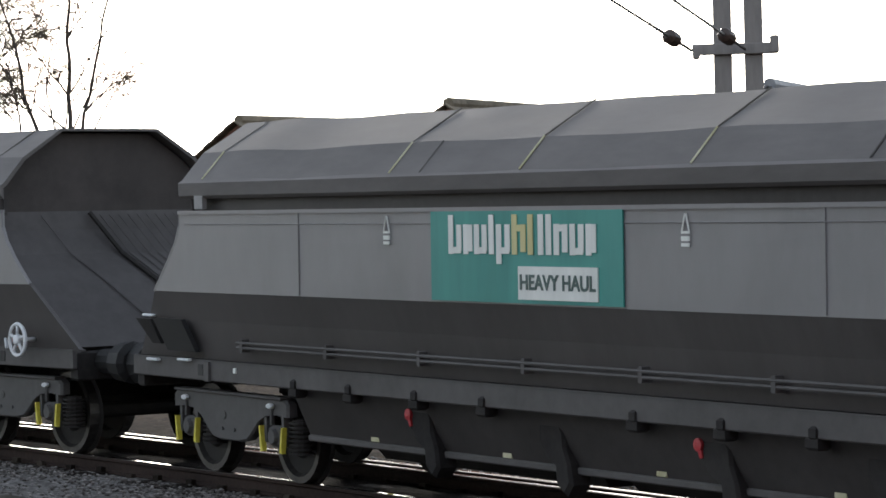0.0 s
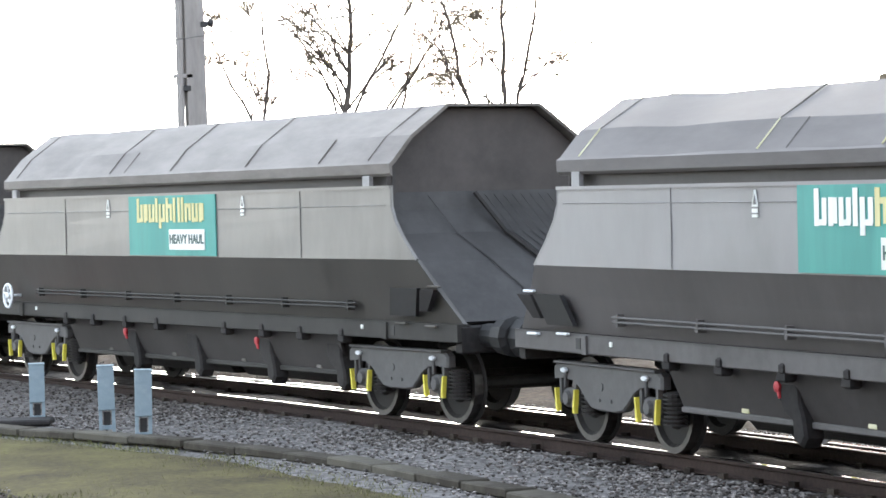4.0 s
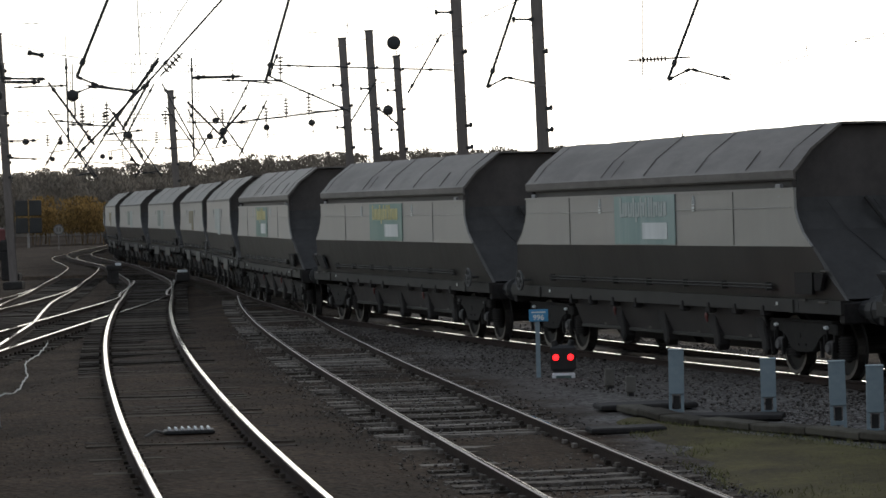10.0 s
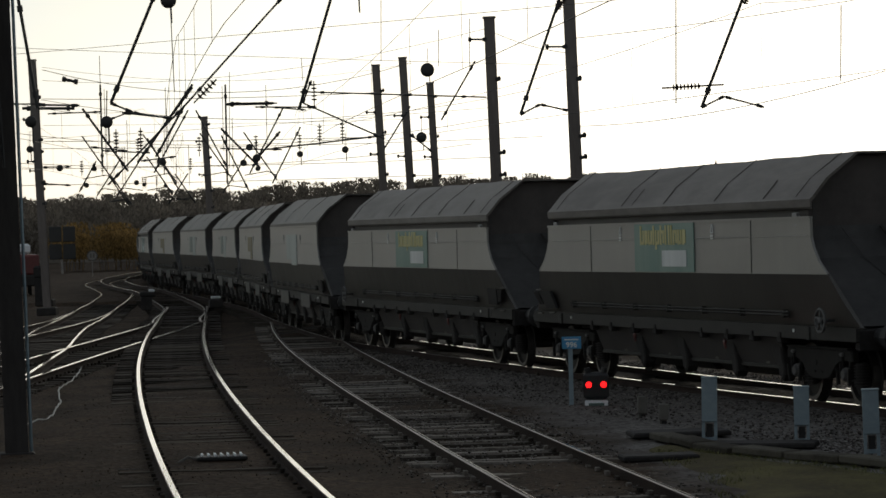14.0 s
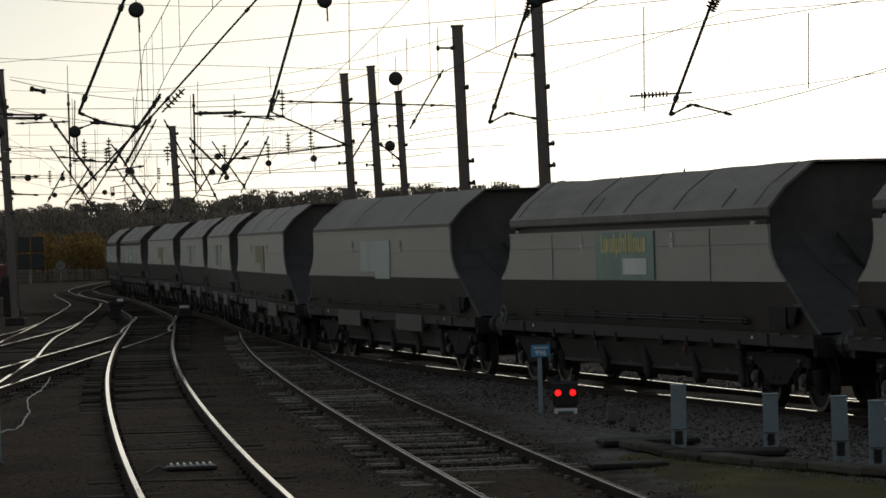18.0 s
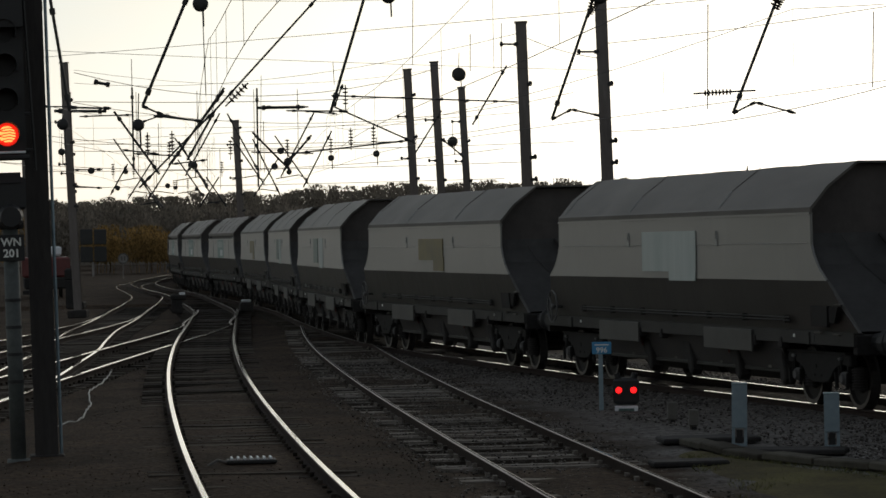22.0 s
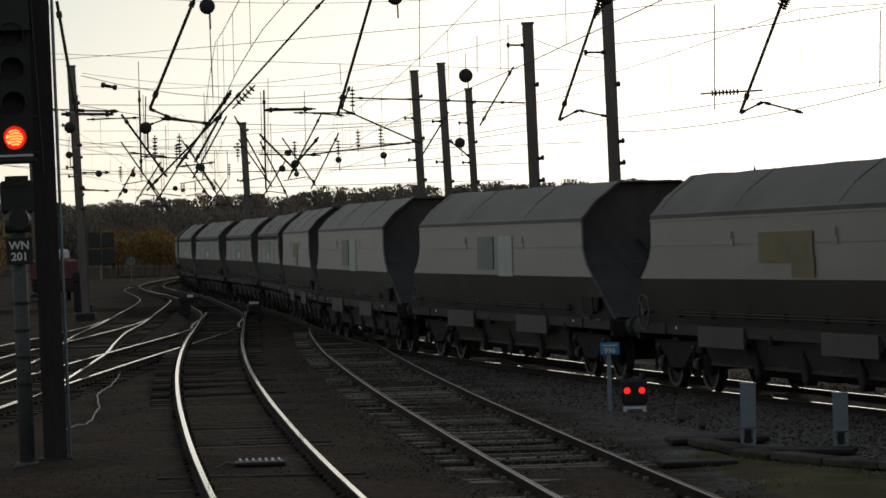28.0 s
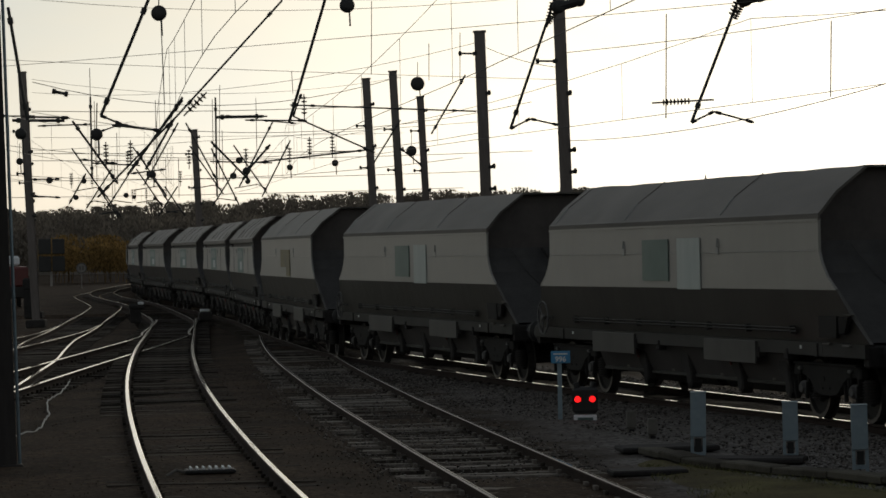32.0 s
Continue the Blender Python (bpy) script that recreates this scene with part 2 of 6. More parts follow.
RAIL_RUST = mat("rusty_rail_web", (0.026, 0.020, 0.018), (0.055, 0.040, 0.034), 20, 0.9, bump=0.3, spec=0.08)
SLEEPER = mat("weathered_sleeper", (0.03, 0.025, 0.02), (0.17, 0.152, 0.132), 14, 0.8, bump=0.5, per_piece=0.45, coarse=2.6, spec=0.08)
SLEEPER_OILY = mat("oil_black_sleeper", (0.014, 0.011, 0.009), (0.058, 0.049, 0.04), 14, 0.8, bump=0.5, per_piece=0.45, coarse=2.6, spec=0.05)
STONE = mat("ballast_stone", (0.088, 0.08, 0.074), (0.275, 0.258, 0.243), 9, 0.85, bump=0.3, per_piece=0.6, island=True, spec=0.1)
# ballast stone with the darker late tone put into its colour
DIMMED_STONE = mat("dimmed_ballast_stone", (0.06, 0.053, 0.048), (0.195, 0.178, 0.165), 9, 0.85, bump=0.3, per_piece=0.6, island=True, spec=0.06)
DARK_STONE = mat("oily_ballast_stone", (0.02, 0.016, 0.012), (0.09, 0.07, 0.055), 9, 0.85, bump=0.3, per_piece=0.7, island=True, spec=0.06, thin=0.0)
CONCRETE = mat("weathered_trough_concrete", (0.085, 0.08, 0.07), (0.16, 0.152, 0.138), 9, 0.8, bump=0.3, per_piece=0.2, spec=0.15)
GALV = mat("blue_grey_galvanised_steel", (0.18, 0.245, 0.28), (0.28, 0.355, 0.39), 10, 0.5, 0.25, bump=0.05)
MAST = mat("weathered_mast_steel", (0.19, 0.175, 0.165), (0.29, 0.27, 0.255), 5, 0.75, 0.0, bump=0.1, stretch=(2, 2, 0.4), spec=0.2)
DARK_MAST = mat("dark_mast_steel", (0.03, 0.027, 0.026), (0.06, 0.055, 0.052), 5, 0.75, 0.0, bump=0.1, stretch=(2, 2, 0.4), spec=0.15)
# Mast steel darkened in colour to read as a silhouette against the sky.
BROWN_MAST = mat("silhouette_brown_mast_steel", (0.11, 0.095, 0.088), (0.18, 0.16, 0.15), 5, 0.75, 0.0, bump=0.1, stretch=(2, 2, 0.4), spec=0.15)
BLACK = mat("matt_black_metal", (0.008, 0.008, 0.008), (0.02, 0.02, 0.02), 12, 0.6, bump=0.05)
WIRE = mat("dark_wire", (0.035, 0.032, 0.03), (0.07, 0.065, 0.06), 12, 0.6, bump=0)
DULL_WHITE = mat("darker_grey_white_paint", (0.07, 0.07, 0.068), (0.14, 0.14, 0.136), 10, 0.6, bump=0.05, spec=0.2)
INSUL = mat("brown_insulator", (0.03, 0.018, 0.014), (0.05, 0.03, 0.022), 12, 0.35, bump=0)
# Post steel with the shadow it stands in put into the colour.
POST_DARK = mat("shadow_dark_green_grey_post", (0.055, 0.062, 0.06), (0.11, 0.12, 0.115), 10, 0.6, bump=0.08, spec=0.25)
LID_STONE = mat("mossy_trough_lid", (0.045, 0.04, 0.032), (0.10, 0.093, 0.075), 9, 0.9, bump=0.4, per_piece=0.3, spec=0.08)
RED_DULL = mat("dull_red_bodywork", (0.07, 0.012, 0.012), (0.13, 0.025, 0.022), 6, 0.5, bump=0.05)
BLUE = mat("blue_sign_face", (0.04, 0.22, 0.42), (0.07, 0.30, 0.52), 8, 0.4, bump=0)
BARK = mat("tree_bark", (0.035, 0.028, 0.024), (0.085, 0.07, 0.06), 14, 0.9, bump=0.4)
TWIG = mat("pale_winter_twig", (0.10, 0.08, 0.055), (0.19, 0.155, 0.11), 8, 0.9, bump=0, per_piece=0.4, island=True, thin=0.3)
LEAF = mat("autumn_leaf", (0.16, 0.10, 0.04), (0.34, 0.24, 0.10), 3, 0.8, bump=0, per_piece=0.5, island=True, thin=0.45)
# Grey-brown wood colour, lightened to stand for distance haze.
WOODS = mat("hazed_bare_winter_wood", (0.125, 0.108, 0.09), (0.215, 0.19, 0.16), 0.5, 0.95, bump=0, per_piece=0.5, island=True, coarse=0.06, spec=0.1, thin=0.45)
BUSH = mat("golden_scrub", (0.11, 0.075, 0.032), (0.30, 0.19, 0.072), 2, 0.9, bump=0, per_piece=0.5, island=True, spec=0.1, thin=0.55)
GRASS = mat("rough_grass", (0.07, 0.075, 0.028), (0.19, 0.185, 0.085), 3, 0.95, bump=0, per_piece=0.6, island=True, coarse=0.4, spec=0.1)
TILE = mat("mossy_roof_tile", (0.095, 0.08, 0.058), (0.23, 0.19, 0.14), 5, 0.85, bump=0.5, per_piece=0.2, coarse=1.6, spec=0.2)
BRICK = mat("red_brick_wall", (0.16, 0.07, 0.05), (0.28, 0.14, 0.10), 7, 0.85, bump=0.3)
SLATE = mat("grey_slate_roof", (0.12, 0.12, 0.13), (0.24, 0.24, 0.25), 6, 0.6, bump=0.3, per_piece=0.4)
GLASS = mat("dark_window_glass", (0.02, 0.025, 0.03), (0.04, 0.045, 0.05), 4, 0.1, bump=0)
RED_LAMP = glow("red_signal_lamp", (1.0, 0.012, 0.015), 3.5)
RED_HOT = glow("hot_signal_aspect", (1.0, 0.30, 0.08), 4.2)
RED_RIM = glow("red_lens_rim", (1.0, 0.02, 0.01), 1.6)


def ground_material():
    """Oily brown track bed on the platform side, grey ballast on the train's side, mixed along an uneven border."""
    m = mat("track_bed", (0.006, 0.005, 0.004), (0.028, 0.022, 0.017), 7, 0.9, bump=1.0, bump_scale=15.0, coarse=0.5, spec=0.04)
    n, l = m.node_tree.nodes, m.node_tree.links
    b = n["Principled BSDF"]
    old = b.inputs["Base Color"].links[0].from_socket
    geo, sep = n.new("ShaderNodeNewGeometry"), n.new("ShaderNodeSeparateXYZ")
    l.new(geo.outputs["Position"], sep.inputs["Vector"])
    slope = n.new("ShaderNodeMath")                 # x + 0.135 y: the border follows the tracks
    slope.operation, slope.inputs[1].default_value = "MULTIPLY_ADD", 0.135
    l.new(sep.outputs["Y"], slope.inputs[0])
    l.new(sep.outputs["X"], slope.inputs[2])
    blur = n.new("ShaderNodeTexNoise")
    blur.inputs["Scale"].default_value, blur.inputs["Detail"].default_value = 0.9, 6.0
    l.new(geo.outputs["Position"], blur.inputs["Vector"])
    add = n.new("ShaderNodeMath")
    add.operation, add.inputs[1].default_value = "MULTIPLY_ADD", 2.6
    l.new(blur.outputs["Fac"], add.inputs[0])
    l.new(slope.outputs[0], add.inputs[2])
    rng_ = n.new("ShaderNodeMapRange")
    rng_.inputs["From Min"].default_value, rng_.inputs["From Max"].default_value = 7.5, 8.7
    l.new(add.outputs[0], rng_.inputs["Value"])
    away = n.new("ShaderNodeMath")                  # beyond the train's line the ground is dark again
    away.operation, away.inputs[1].default_value = "MULTIPLY_ADD", 0.25
    l.new(sep.outputs["Y"], away.inputs[0])
    l.new(sep.outputs["X"], away.inputs[2])
    ebb = n.new("ShaderNodeMapRange")
    ebb.inputs["From Min"].default_value, ebb.inputs["From Max"].default_value = 17.7, 18.5
    ebb.inputs["To Min"].default_value, ebb.inputs["To Max"].default_value = 1.0, 0.0
    l.new(away.outputs[0], ebb.inputs["Value"])
    both = n.new("ShaderNodeMath")
    both.operation = "MULTIPLY"
    l.new(rng_.outputs["Result"], both.inputs[0])
    l.new(ebb.outputs["Result"], both.inputs[1])
    vor = n.new("ShaderNodeTexVoronoi")
    vor.inputs["Scale"].default_value = 15.0
    bits = n.new("ShaderNodeValToRGB")                # single stones, most of them dark, some rusty or pale
    for at, col in ((0.0, (0.25, 0.22, 0.2)), (0.45, (0.7, 0.62, 0.56)), (0.75, (1.5, 1.15, 0.95)), (1.0, (3.0, 2.7, 2.4))):
        e = bits.color_ramp.elements[0] if at == 0.0 else bits.color_ramp.elements[1] if at == 1.0 else bits.color_ramp.elements.new(at)
        e.color = (*col, 1)
    speck = n.new("ShaderNodeMix")
    speck.data_type, speck.blend_type, speck.inputs["Factor"].default_value = "RGBA", "MULTIPLY", 1.0
    l.new(vor.outputs["Color"], bits.inputs["Fac"])
    l.new(old, speck.inputs[6])
    l.new(bits.outputs["Color"], speck.inputs[7])
    old = speck.outputs[2]
    l.new(geo.outputs["Position"], vor.inputs["Vector"])
    grey = n.new("ShaderNodeValToRGB")
    grey.color_ramp.elements[0].color, grey.color_ramp.elements[1].color = (0.05, 0.046, 0.043, 1), (0.22, 0.211, 0.202, 1)
    l.new(vor.outputs["Color"], grey.inputs["Fac"])
    far_rng = n.new("ShaderNodeMapRange")           # farther ballast dimmed: the darker tone of later views is put into its colour
    far_rng.inputs["From Min"].default_value, far_rng.inputs["From Max"].default_value = 33.0, 47.0
    l.new(sep.outputs["Y"], far_rng.inputs["Value"])
    dimmed = n.new("ShaderNodeMix")
    dimmed.data_type, dimmed.blend_type = "RGBA", "MULTIPLY"
    dimmed.inputs[7].default_value = (0.72, 0.68, 0.65, 1)
    l.new(far_rng.outputs["Result"], dimmed.inputs["Factor"])
    l.new(grey.outputs["Color"], dimmed.inputs[6])
    mx = n.new("ShaderNodeMix")
    mx.data_type = "RGBA"
    l.new(both.outputs[0], mx.inputs["Factor"])
    l.new(old, mx.inputs[6])
    l.new(dimmed.outputs[2], mx.inputs[7])
    l.new(mx.outputs[2], b.inputs["Base Color"])
    return m


GROUND = ground_material()
DARK_BED = mat("dark_rail_bed", (0.006, 0.005, 0.005), (0.03, 0.026, 0.024), 18, 0.9, bump=0.9, bump_scale=20.0, coarse=0.8, spec=0.05)

# ---- geometry helpers ----
class Geo:
    """Vertices and faces gathered piece by piece; faces may carry a material slot."""

    def __init__(self):
        self.v, self.f, self.m = [], [], []

    def add(self, verts, faces, slot=0):
        o = len(self.v)
        self.v += [tuple(p) for p in verts]
        self.f += [tuple(o + i for i in f) for f in faces]
        self.m += [slot] * len(faces)
        return self

    def box(self, c, s, slot=0, turn=None):
        x, y, z = (a / 2 for a in s)
        pts = [Vector((i * x, j * y, k * z)) for k in (-1, 1) for j in (-1, 1) for i in (-1, 1)]
        if turn is not None:
            pts = [turn @ p for p in pts]
        pts = [p + Vector(c) for p in pts]
        return self.add(pts, [(0, 2, 3, 1), (4, 5, 7, 6), (0, 1, 5, 4), (2, 6, 7, 3), (0, 4, 6, 2), (1, 3, 7, 5)], slot)

    def slab(self, c, s, b=0.01, slot=0):
        """A box with chamfered long edges round its z faces."""
        x, y, z = (a / 2 for a in s)
        b = min(b, x * 0.5, y * 0.5, z * 0.5)
        rings = [(x - b, y - b, -z), (x, y, -z + b), (x, y, z - b), (x - b, y - b, z)]
        pts, faces = [], []
        for a, d, h in rings:
            pts += [(c[0] - a, c[1] - d, c[2] + h), (c[0] + a, c[1] - d, c[2] + h), (c[0] + a, c[1] + d, c[2] + h), (c[0] - a, c[1] + d, c[2] + h)]
        for r in range(3):
            for i in range(4):
                j = (i + 1) % 4
                faces.append((r * 4 + i, r * 4 + j, r * 4 + 4 + j, r * 4 + 4 + i))
        faces += [(3, 2, 1, 0), (12, 13, 14, 15)]
        return self.add(pts, faces, slot)

    def tube(self, pts, r, n=6, slot=0, taper=None):
        pts = [Vector(p) for p in pts]
        out, faces = [], []
        for i, p in enumerate(pts):
            d = (pts[min(i + 1, len(pts) - 1)] - pts[max(i - 1, 0)]).normalized()
            a = d.cross(Vector((0, 0, 1)) if abs(d.z) < 0.9 else Vector((1, 0, 0))).normalized()
            b = d.cross(a)
            rr = r if taper is None else r + (taper - r) * i / max(1, len(pts) - 1)
            out += [p + (a * math.cos(k * math.tau / n) + b * math.sin(k * math.tau / n)) * rr for k in range(n)]
        for i in range(len(pts) - 1):
            for k in range(n):
                j = (k + 1) % n
                faces.append((i * n + k, i * n + j, i * n + n + j, i * n + n + k))
        faces += [tuple(range(n - 1, -1, -1)), tuple((len(pts) - 1) * n + k for k in range(n))]
        return self.add(out, faces, slot)

    def lathe(self, prof, axis="y", n=20, c=(0, 0, 0), slot=0):
        """prof: (along, radius) pairs turned round the axis."""
        out, faces = [], []
        for a, r in prof:
            for k in range(n):
                u, w = r * math.cos(k * math.tau / n), r * math.sin(k * math.tau / n)
                p = {"x": (a, u, w), "y": (u, a, w), "z": (u, w, a)}[axis]
                out.append((p[0] + c[0], p[1] + c[1], p[2] + c[2]))
        for i in range(len(prof) - 1):
            for k in range(n):
                j = (k + 1) % n
                faces.append((i * n + k, i * n + j, i * n + n + j, i * n + n + k))
        faces += [tuple(range(n - 1, -1, -1)), tuple((len(prof) - 1) * n + k for k in range(n))]
        return self.add(out, faces, slot)

    def torus(self, c, big, small, axis="y", n=24, k=6, slot=0):
        out, faces = [], []
        for i in range(n):
            a = i * math.tau / n
            for j in range(k):
                b = j * math.tau / k
                r, h = big + small * math.cos(b), small * math.sin(b)
                u, w = r * math.cos(a), r * math.sin(a)
                p = {"x": (h, u, w), "y": (u, h, w), "z": (u, w, h)}[axis]
                out.append((p[0] + c[0], p[1] + c[1], p[2] + c[2]))
        for i in range(n):
            for j in range(k):
                faces.append((i * k + j, ((i + 1) % n) * k + j, ((i + 1) % n) * k + (j + 1) % k, i * k + (j + 1) % k))
        return self.add(out, faces, slot)

    def loft(self, rings, close=True, cap=True, slot=0):
        n = len(rings[0])
        out = [p for r in rings for p in r]
        faces = []
        for i in range(len(rings) - 1):
            for k in range(n if close else n - 1):
                j = (k + 1) % n
                faces.append((i * n + k, i * n + j, i * n + n + j, i * n + n + k))
        if cap and close:
            faces += [tuple(range(n - 1, -1, -1)), tuple((len(rings) - 1) * n + k for k in range(n))]
        return self.add(out, faces, slot)

    def mesh(self, name, *materials):
        me = bpy.data.meshes.new(name)
        me.from_pydata(self.v, [], self.f)
        for m in materials:
            me.materials.append(m)
        if len(materials) > 1:
            me.polygons.foreach_set("material_index", self.m)
        me.update()
        return me


def smooth(me, on=True):
    me.polygons.foreach_set("use_smooth", [on] * len(me.polygons))
    return me


def part(name, geo, material, parent, label="", at=None):
    """Links a Geo or a ready mesh as one mesh object under its thing."""
    me = geo if isinstance(geo, bpy.types.Mesh) else geo.mesh(name, *(material if isinstance(material, tuple) else (material,)))
    ob = new(name, me)
    ob.parent = parent
    if at is not None:
        ob.matrix_basis = at
    return tagged(ob, label)


def thing(name, label, category, group="", at=None, kind=""):
    ob = new(name)
    ob.empty_display_size = 0.2
    if at is not None:
        ob.matrix_basis = at
    return tagged(ob, label, category, group, kind)


def solid(name, geo, material, label, category, group="", at=None, kind=""):
    ob = new(name, geo.mesh(name, *(material if isinstance(material, tuple) else (material,))))
    if at is not None:
        ob.matrix_basis = at
    return tagged(ob, label, category, group, kind)


def curve_line(ctrl, step=1.0):
    """A smooth line through (x, y) control points: points, headings and length along it."""
    p = np.array(ctrl, float)
    u = np.concatenate([[0], np.cumsum(np.linalg.norm(np.diff(p, axis=0), axis=1))])
    m = np.array([(p[min(i + 1, len(p) - 1)] - p[max(i - 1, 0)]) / (u[min(i + 1, len(p) - 1)] - u[max(i - 1, 0)]) for i in range(len(p))])
    out = []
    for i in range(len(p) - 1):
        span = u[i + 1] - u[i]
        k = max(2, int(span / step))
        for j in range(k):
            t = j / k
            out.append((2 * t**3 - 3 * t**2 + 1) * p[i] + (t**3 - 2 * t**2 + t) * span * m[i] + (3 * t**2 - 2 * t**3) * p[i + 1] + (t**3 - t**2) * span * m[i + 1])
    out = np.array(out + [p[-1]])
    s = np.concatenate([[0], np.cumsum(np.linalg.norm(np.diff(out, axis=0), axis=1))])
    tan = np.gradient(out, axis=0)
    tan /= np.linalg.norm(tan, axis=1)[:, None]
    return out, tan, s


def along(line, s):
    out, tan, ss = line
    return np.array([np.interp(s, ss, out[:, 0]), np.interp(s, ss, out[:, 1])]), np.array([np.interp(s, ss, tan[:, 0]), np.interp(s, ss, tan[:, 1])])


def s_at_y(line, y):
    return float(np.interp(y, line[0][:, 1], line[2]))

# ---- tracks and ground ----
TRAIN_LINE = curve_line(list(zip(
    [12.3, 12.3, 12.3, 12.3, 12.14, 11.89, 11.35, 10.03, 8.17, 6.0, 3.55, 1.09, -1.19, -3.01, -5.57, -7.83, -10.72, -13.97, -16.81, -19.03, -20.59, -21.64, -19.61],
    [-180, -80.0, -40.0, -15.0, 0.0, 10.0, 18.0, 26.0, 34.0, 42.25, 50.54, 58.83, 67.12, 74.89, 91.77, 108.56, 125.55, 142.43, 159.32, 176.93, 197.65, 237.02, 330.26])))
MAIN_LINE = curve_line([(4.25, -40), (3.05, -10), (1.75, 5), (-0.47, 18), (-1.46, 24), (-2.36, 30), (-3.21, 36), (-4.01, 42), (-5.02, 50), (-6.19, 60), (-7.25, 70), (-8.22, 80), (-9.10, 90), (-10.00, 100),
                        (-11.00, 110), (-13.1, 125), (-16.1, 145), (-18.0, 155), (-20.9, 171), (-22.9, 185), (-24.4, 203), (-26.0, 245)])
LOOP_LINE = curve_line([(6.80, -40), (5.90, -10), (4.70, 6), (2.79, 18), (1.93, 24), (1.10, 30), (0.28, 36), (-0.51, 42), (-1.54, 50), (-2.73, 60), (-3.82, 70), (-4.76, 80), (-5.61, 90.5)])
SIDING_LINE = curve_line([(-9.6, -20), (-9.65, 20), (-9.7, 47), (-9.78, 60), (-9.76, 70), (-9.68, 80), (-9.62, 90), (-9.85, 98), (-10.45, 105)])
CROSS_LINE = curve_line([(-9.7, 46), (-9.72, 54), (-10.05, 60), (-10.6, 67), (-11.25, 75), (-12.0, 82), (-13.0, 92), (-13.75, 102), (-14.35, 109), (-15.1, 117)])
LEFT_LINE = curve_line([(-12.0, 10), (-13.0, 40), (-13.5, 65), (-13.75, 78), (-13.75, 90), (-13.88, 100), (-14.35, 108.5), (-15.1, 117), (-16.15, 129), (-17.9, 146), (-19.9, 159), (-22.5, 175), (-23.7, 185), (-24.6, 203), (-26.0, 240)])
POINTS_LINE = curve_line([(-8.9, 88), (-9.75, 95.25), (-10.4, 104.5), (-11.1, 112.5), (-12.3, 122)])


def train_grade(y):
    """The train's line falls a little beyond the ground signal."""
    f = min(1.0, max(0.0, (y - 34.0) / 16.0))
    return -0.08 * f * f * (3 - 2 * f)


def rail_mesh(line, y0, y1, offset, band, grade):
    """One rail: a polished band along its crown, dull shoulders, rusty web and foot."""
    section = [(-0.036, -0.007), (-band, 0), (band, 0), (0.036, -0.007), (0.036, -0.035), (0.010, -0.05), (0.010, -0.135), (0.07, -0.148), (0.07, -0.16), (-0.07, -0.16), (-0.07, -0.148), (-0.010, -0.135), (-0.010, -0.05), (-0.036, -0.035)]
    a, b = s_at_y(line, y0), s_at_y(line, y1)
    rings = []
    for q in np.arange(a, b, 0.8):
        p, t = along(line, q)
        nrm = np.array([t[1], -t[0]])
        h = grade(p[1])
        rings.append([(p[0] + nrm[0] * (offset + u), p[1] + nrm[1] * (offset + u), z + h) for u, z in section])
    g = Geo()
    n = len(section)
    for k in range(n):
        j = (k + 1) % n
        g.f += [(i * n + k, i * n + j, i * n + n + j, i * n + n + k) for i in range(len(rings) - 1)]
        g.m += [0 if k == 1 else 1 if k in (0, 2) else 2] * (len(rings) - 1)
    g.v = [p for r in rings for p in r]
    return g.mesh("rail", RAIL_TOP, RAIL_DULL, RAIL_RUST)


def sleeper_mesh():
    g = Geo()
    prof = [(-1.25, 0.10), (-1.24, 0.005), (-0.45, 0.0), (-0.35, 0.004), (0.35, 0.003), (0.45, 0.0), (1.24, 0.006), (1.25, 0.10)]
    rings = []
    for y, dz in ((-0.13, 0.05), (-0.105, 0.0), (0.105, 0.0), (0.13, 0.05)):
        rings.append([(x, y, -0.15 - d - (dz if 0 < i < 7 else 0)) for i, (x, d) in enumerate(prof)] + [(1.25, y, -0.36), (-1.25, y, -0.36)])
    g.loft(rings)
    for sx in (-0.753, 0.753):
        for dx in (-0.095, 0.095):
            g.box((sx + dx, 0, -0.125), (0.05, 0.11, 0.05))
    return g.mesh("sleeper", SLEEPER)


SLEEPER_MESH = sleeper_mesh()
OILY_MESH = SLEEPER_MESH.copy()
OILY_MESH.materials[0] = SLEEPER_OILY


def track(name, label, line, y0, y1, band, near=None, drop=0.0, spacing=0.62, oily=True, grade=lambda y: 0.0, lift=0.0):
    """A track of two rails; sleepers within the stretch near are pieces of their own, the rest one mesh."""
    root = thing(name, label, "track", at=pose(0, 0, -drop), kind="structure")
    for off in (-0.753, 0.753):
        part("rail", rail_mesh(line, y0, y1, off, band, grade), None, root, "worn steel rail, bright on top")
    rest = Geo()
    for q in np.arange(s_at_y(line, y0), s_at_y(line, y1), spacing):
        q += random.uniform(-0.04, 0.04)
        p, t = along(line, q)
        rz = math.degrees(math.atan2(-t[0], t[1]))
        m = pose(p[0], p[1], grade(p[1]) + lift + random.uniform(-0.022, 0.008), random.uniform(-2, 2), random.uniform(-0.5, 0.5), rz + random.uniform(-1.2, 1.2))
        if near and near[0] < p[1] < near[1]:
            part("sleeper", OILY_MESH if oily else SLEEPER_MESH, None, root, at=m)
        else:
            rest.box(m @ Vector((0, 0, -0.25)), (2.5, 0.25, 0.2), turn=m.to_3x3())
    if rest.v:
        tagged(part("far_sleepers", rest, SLEEPER_OILY if oily else SLEEPER, root), "weathered sleepers half sunk in ballast", kind="stuff")
    return root


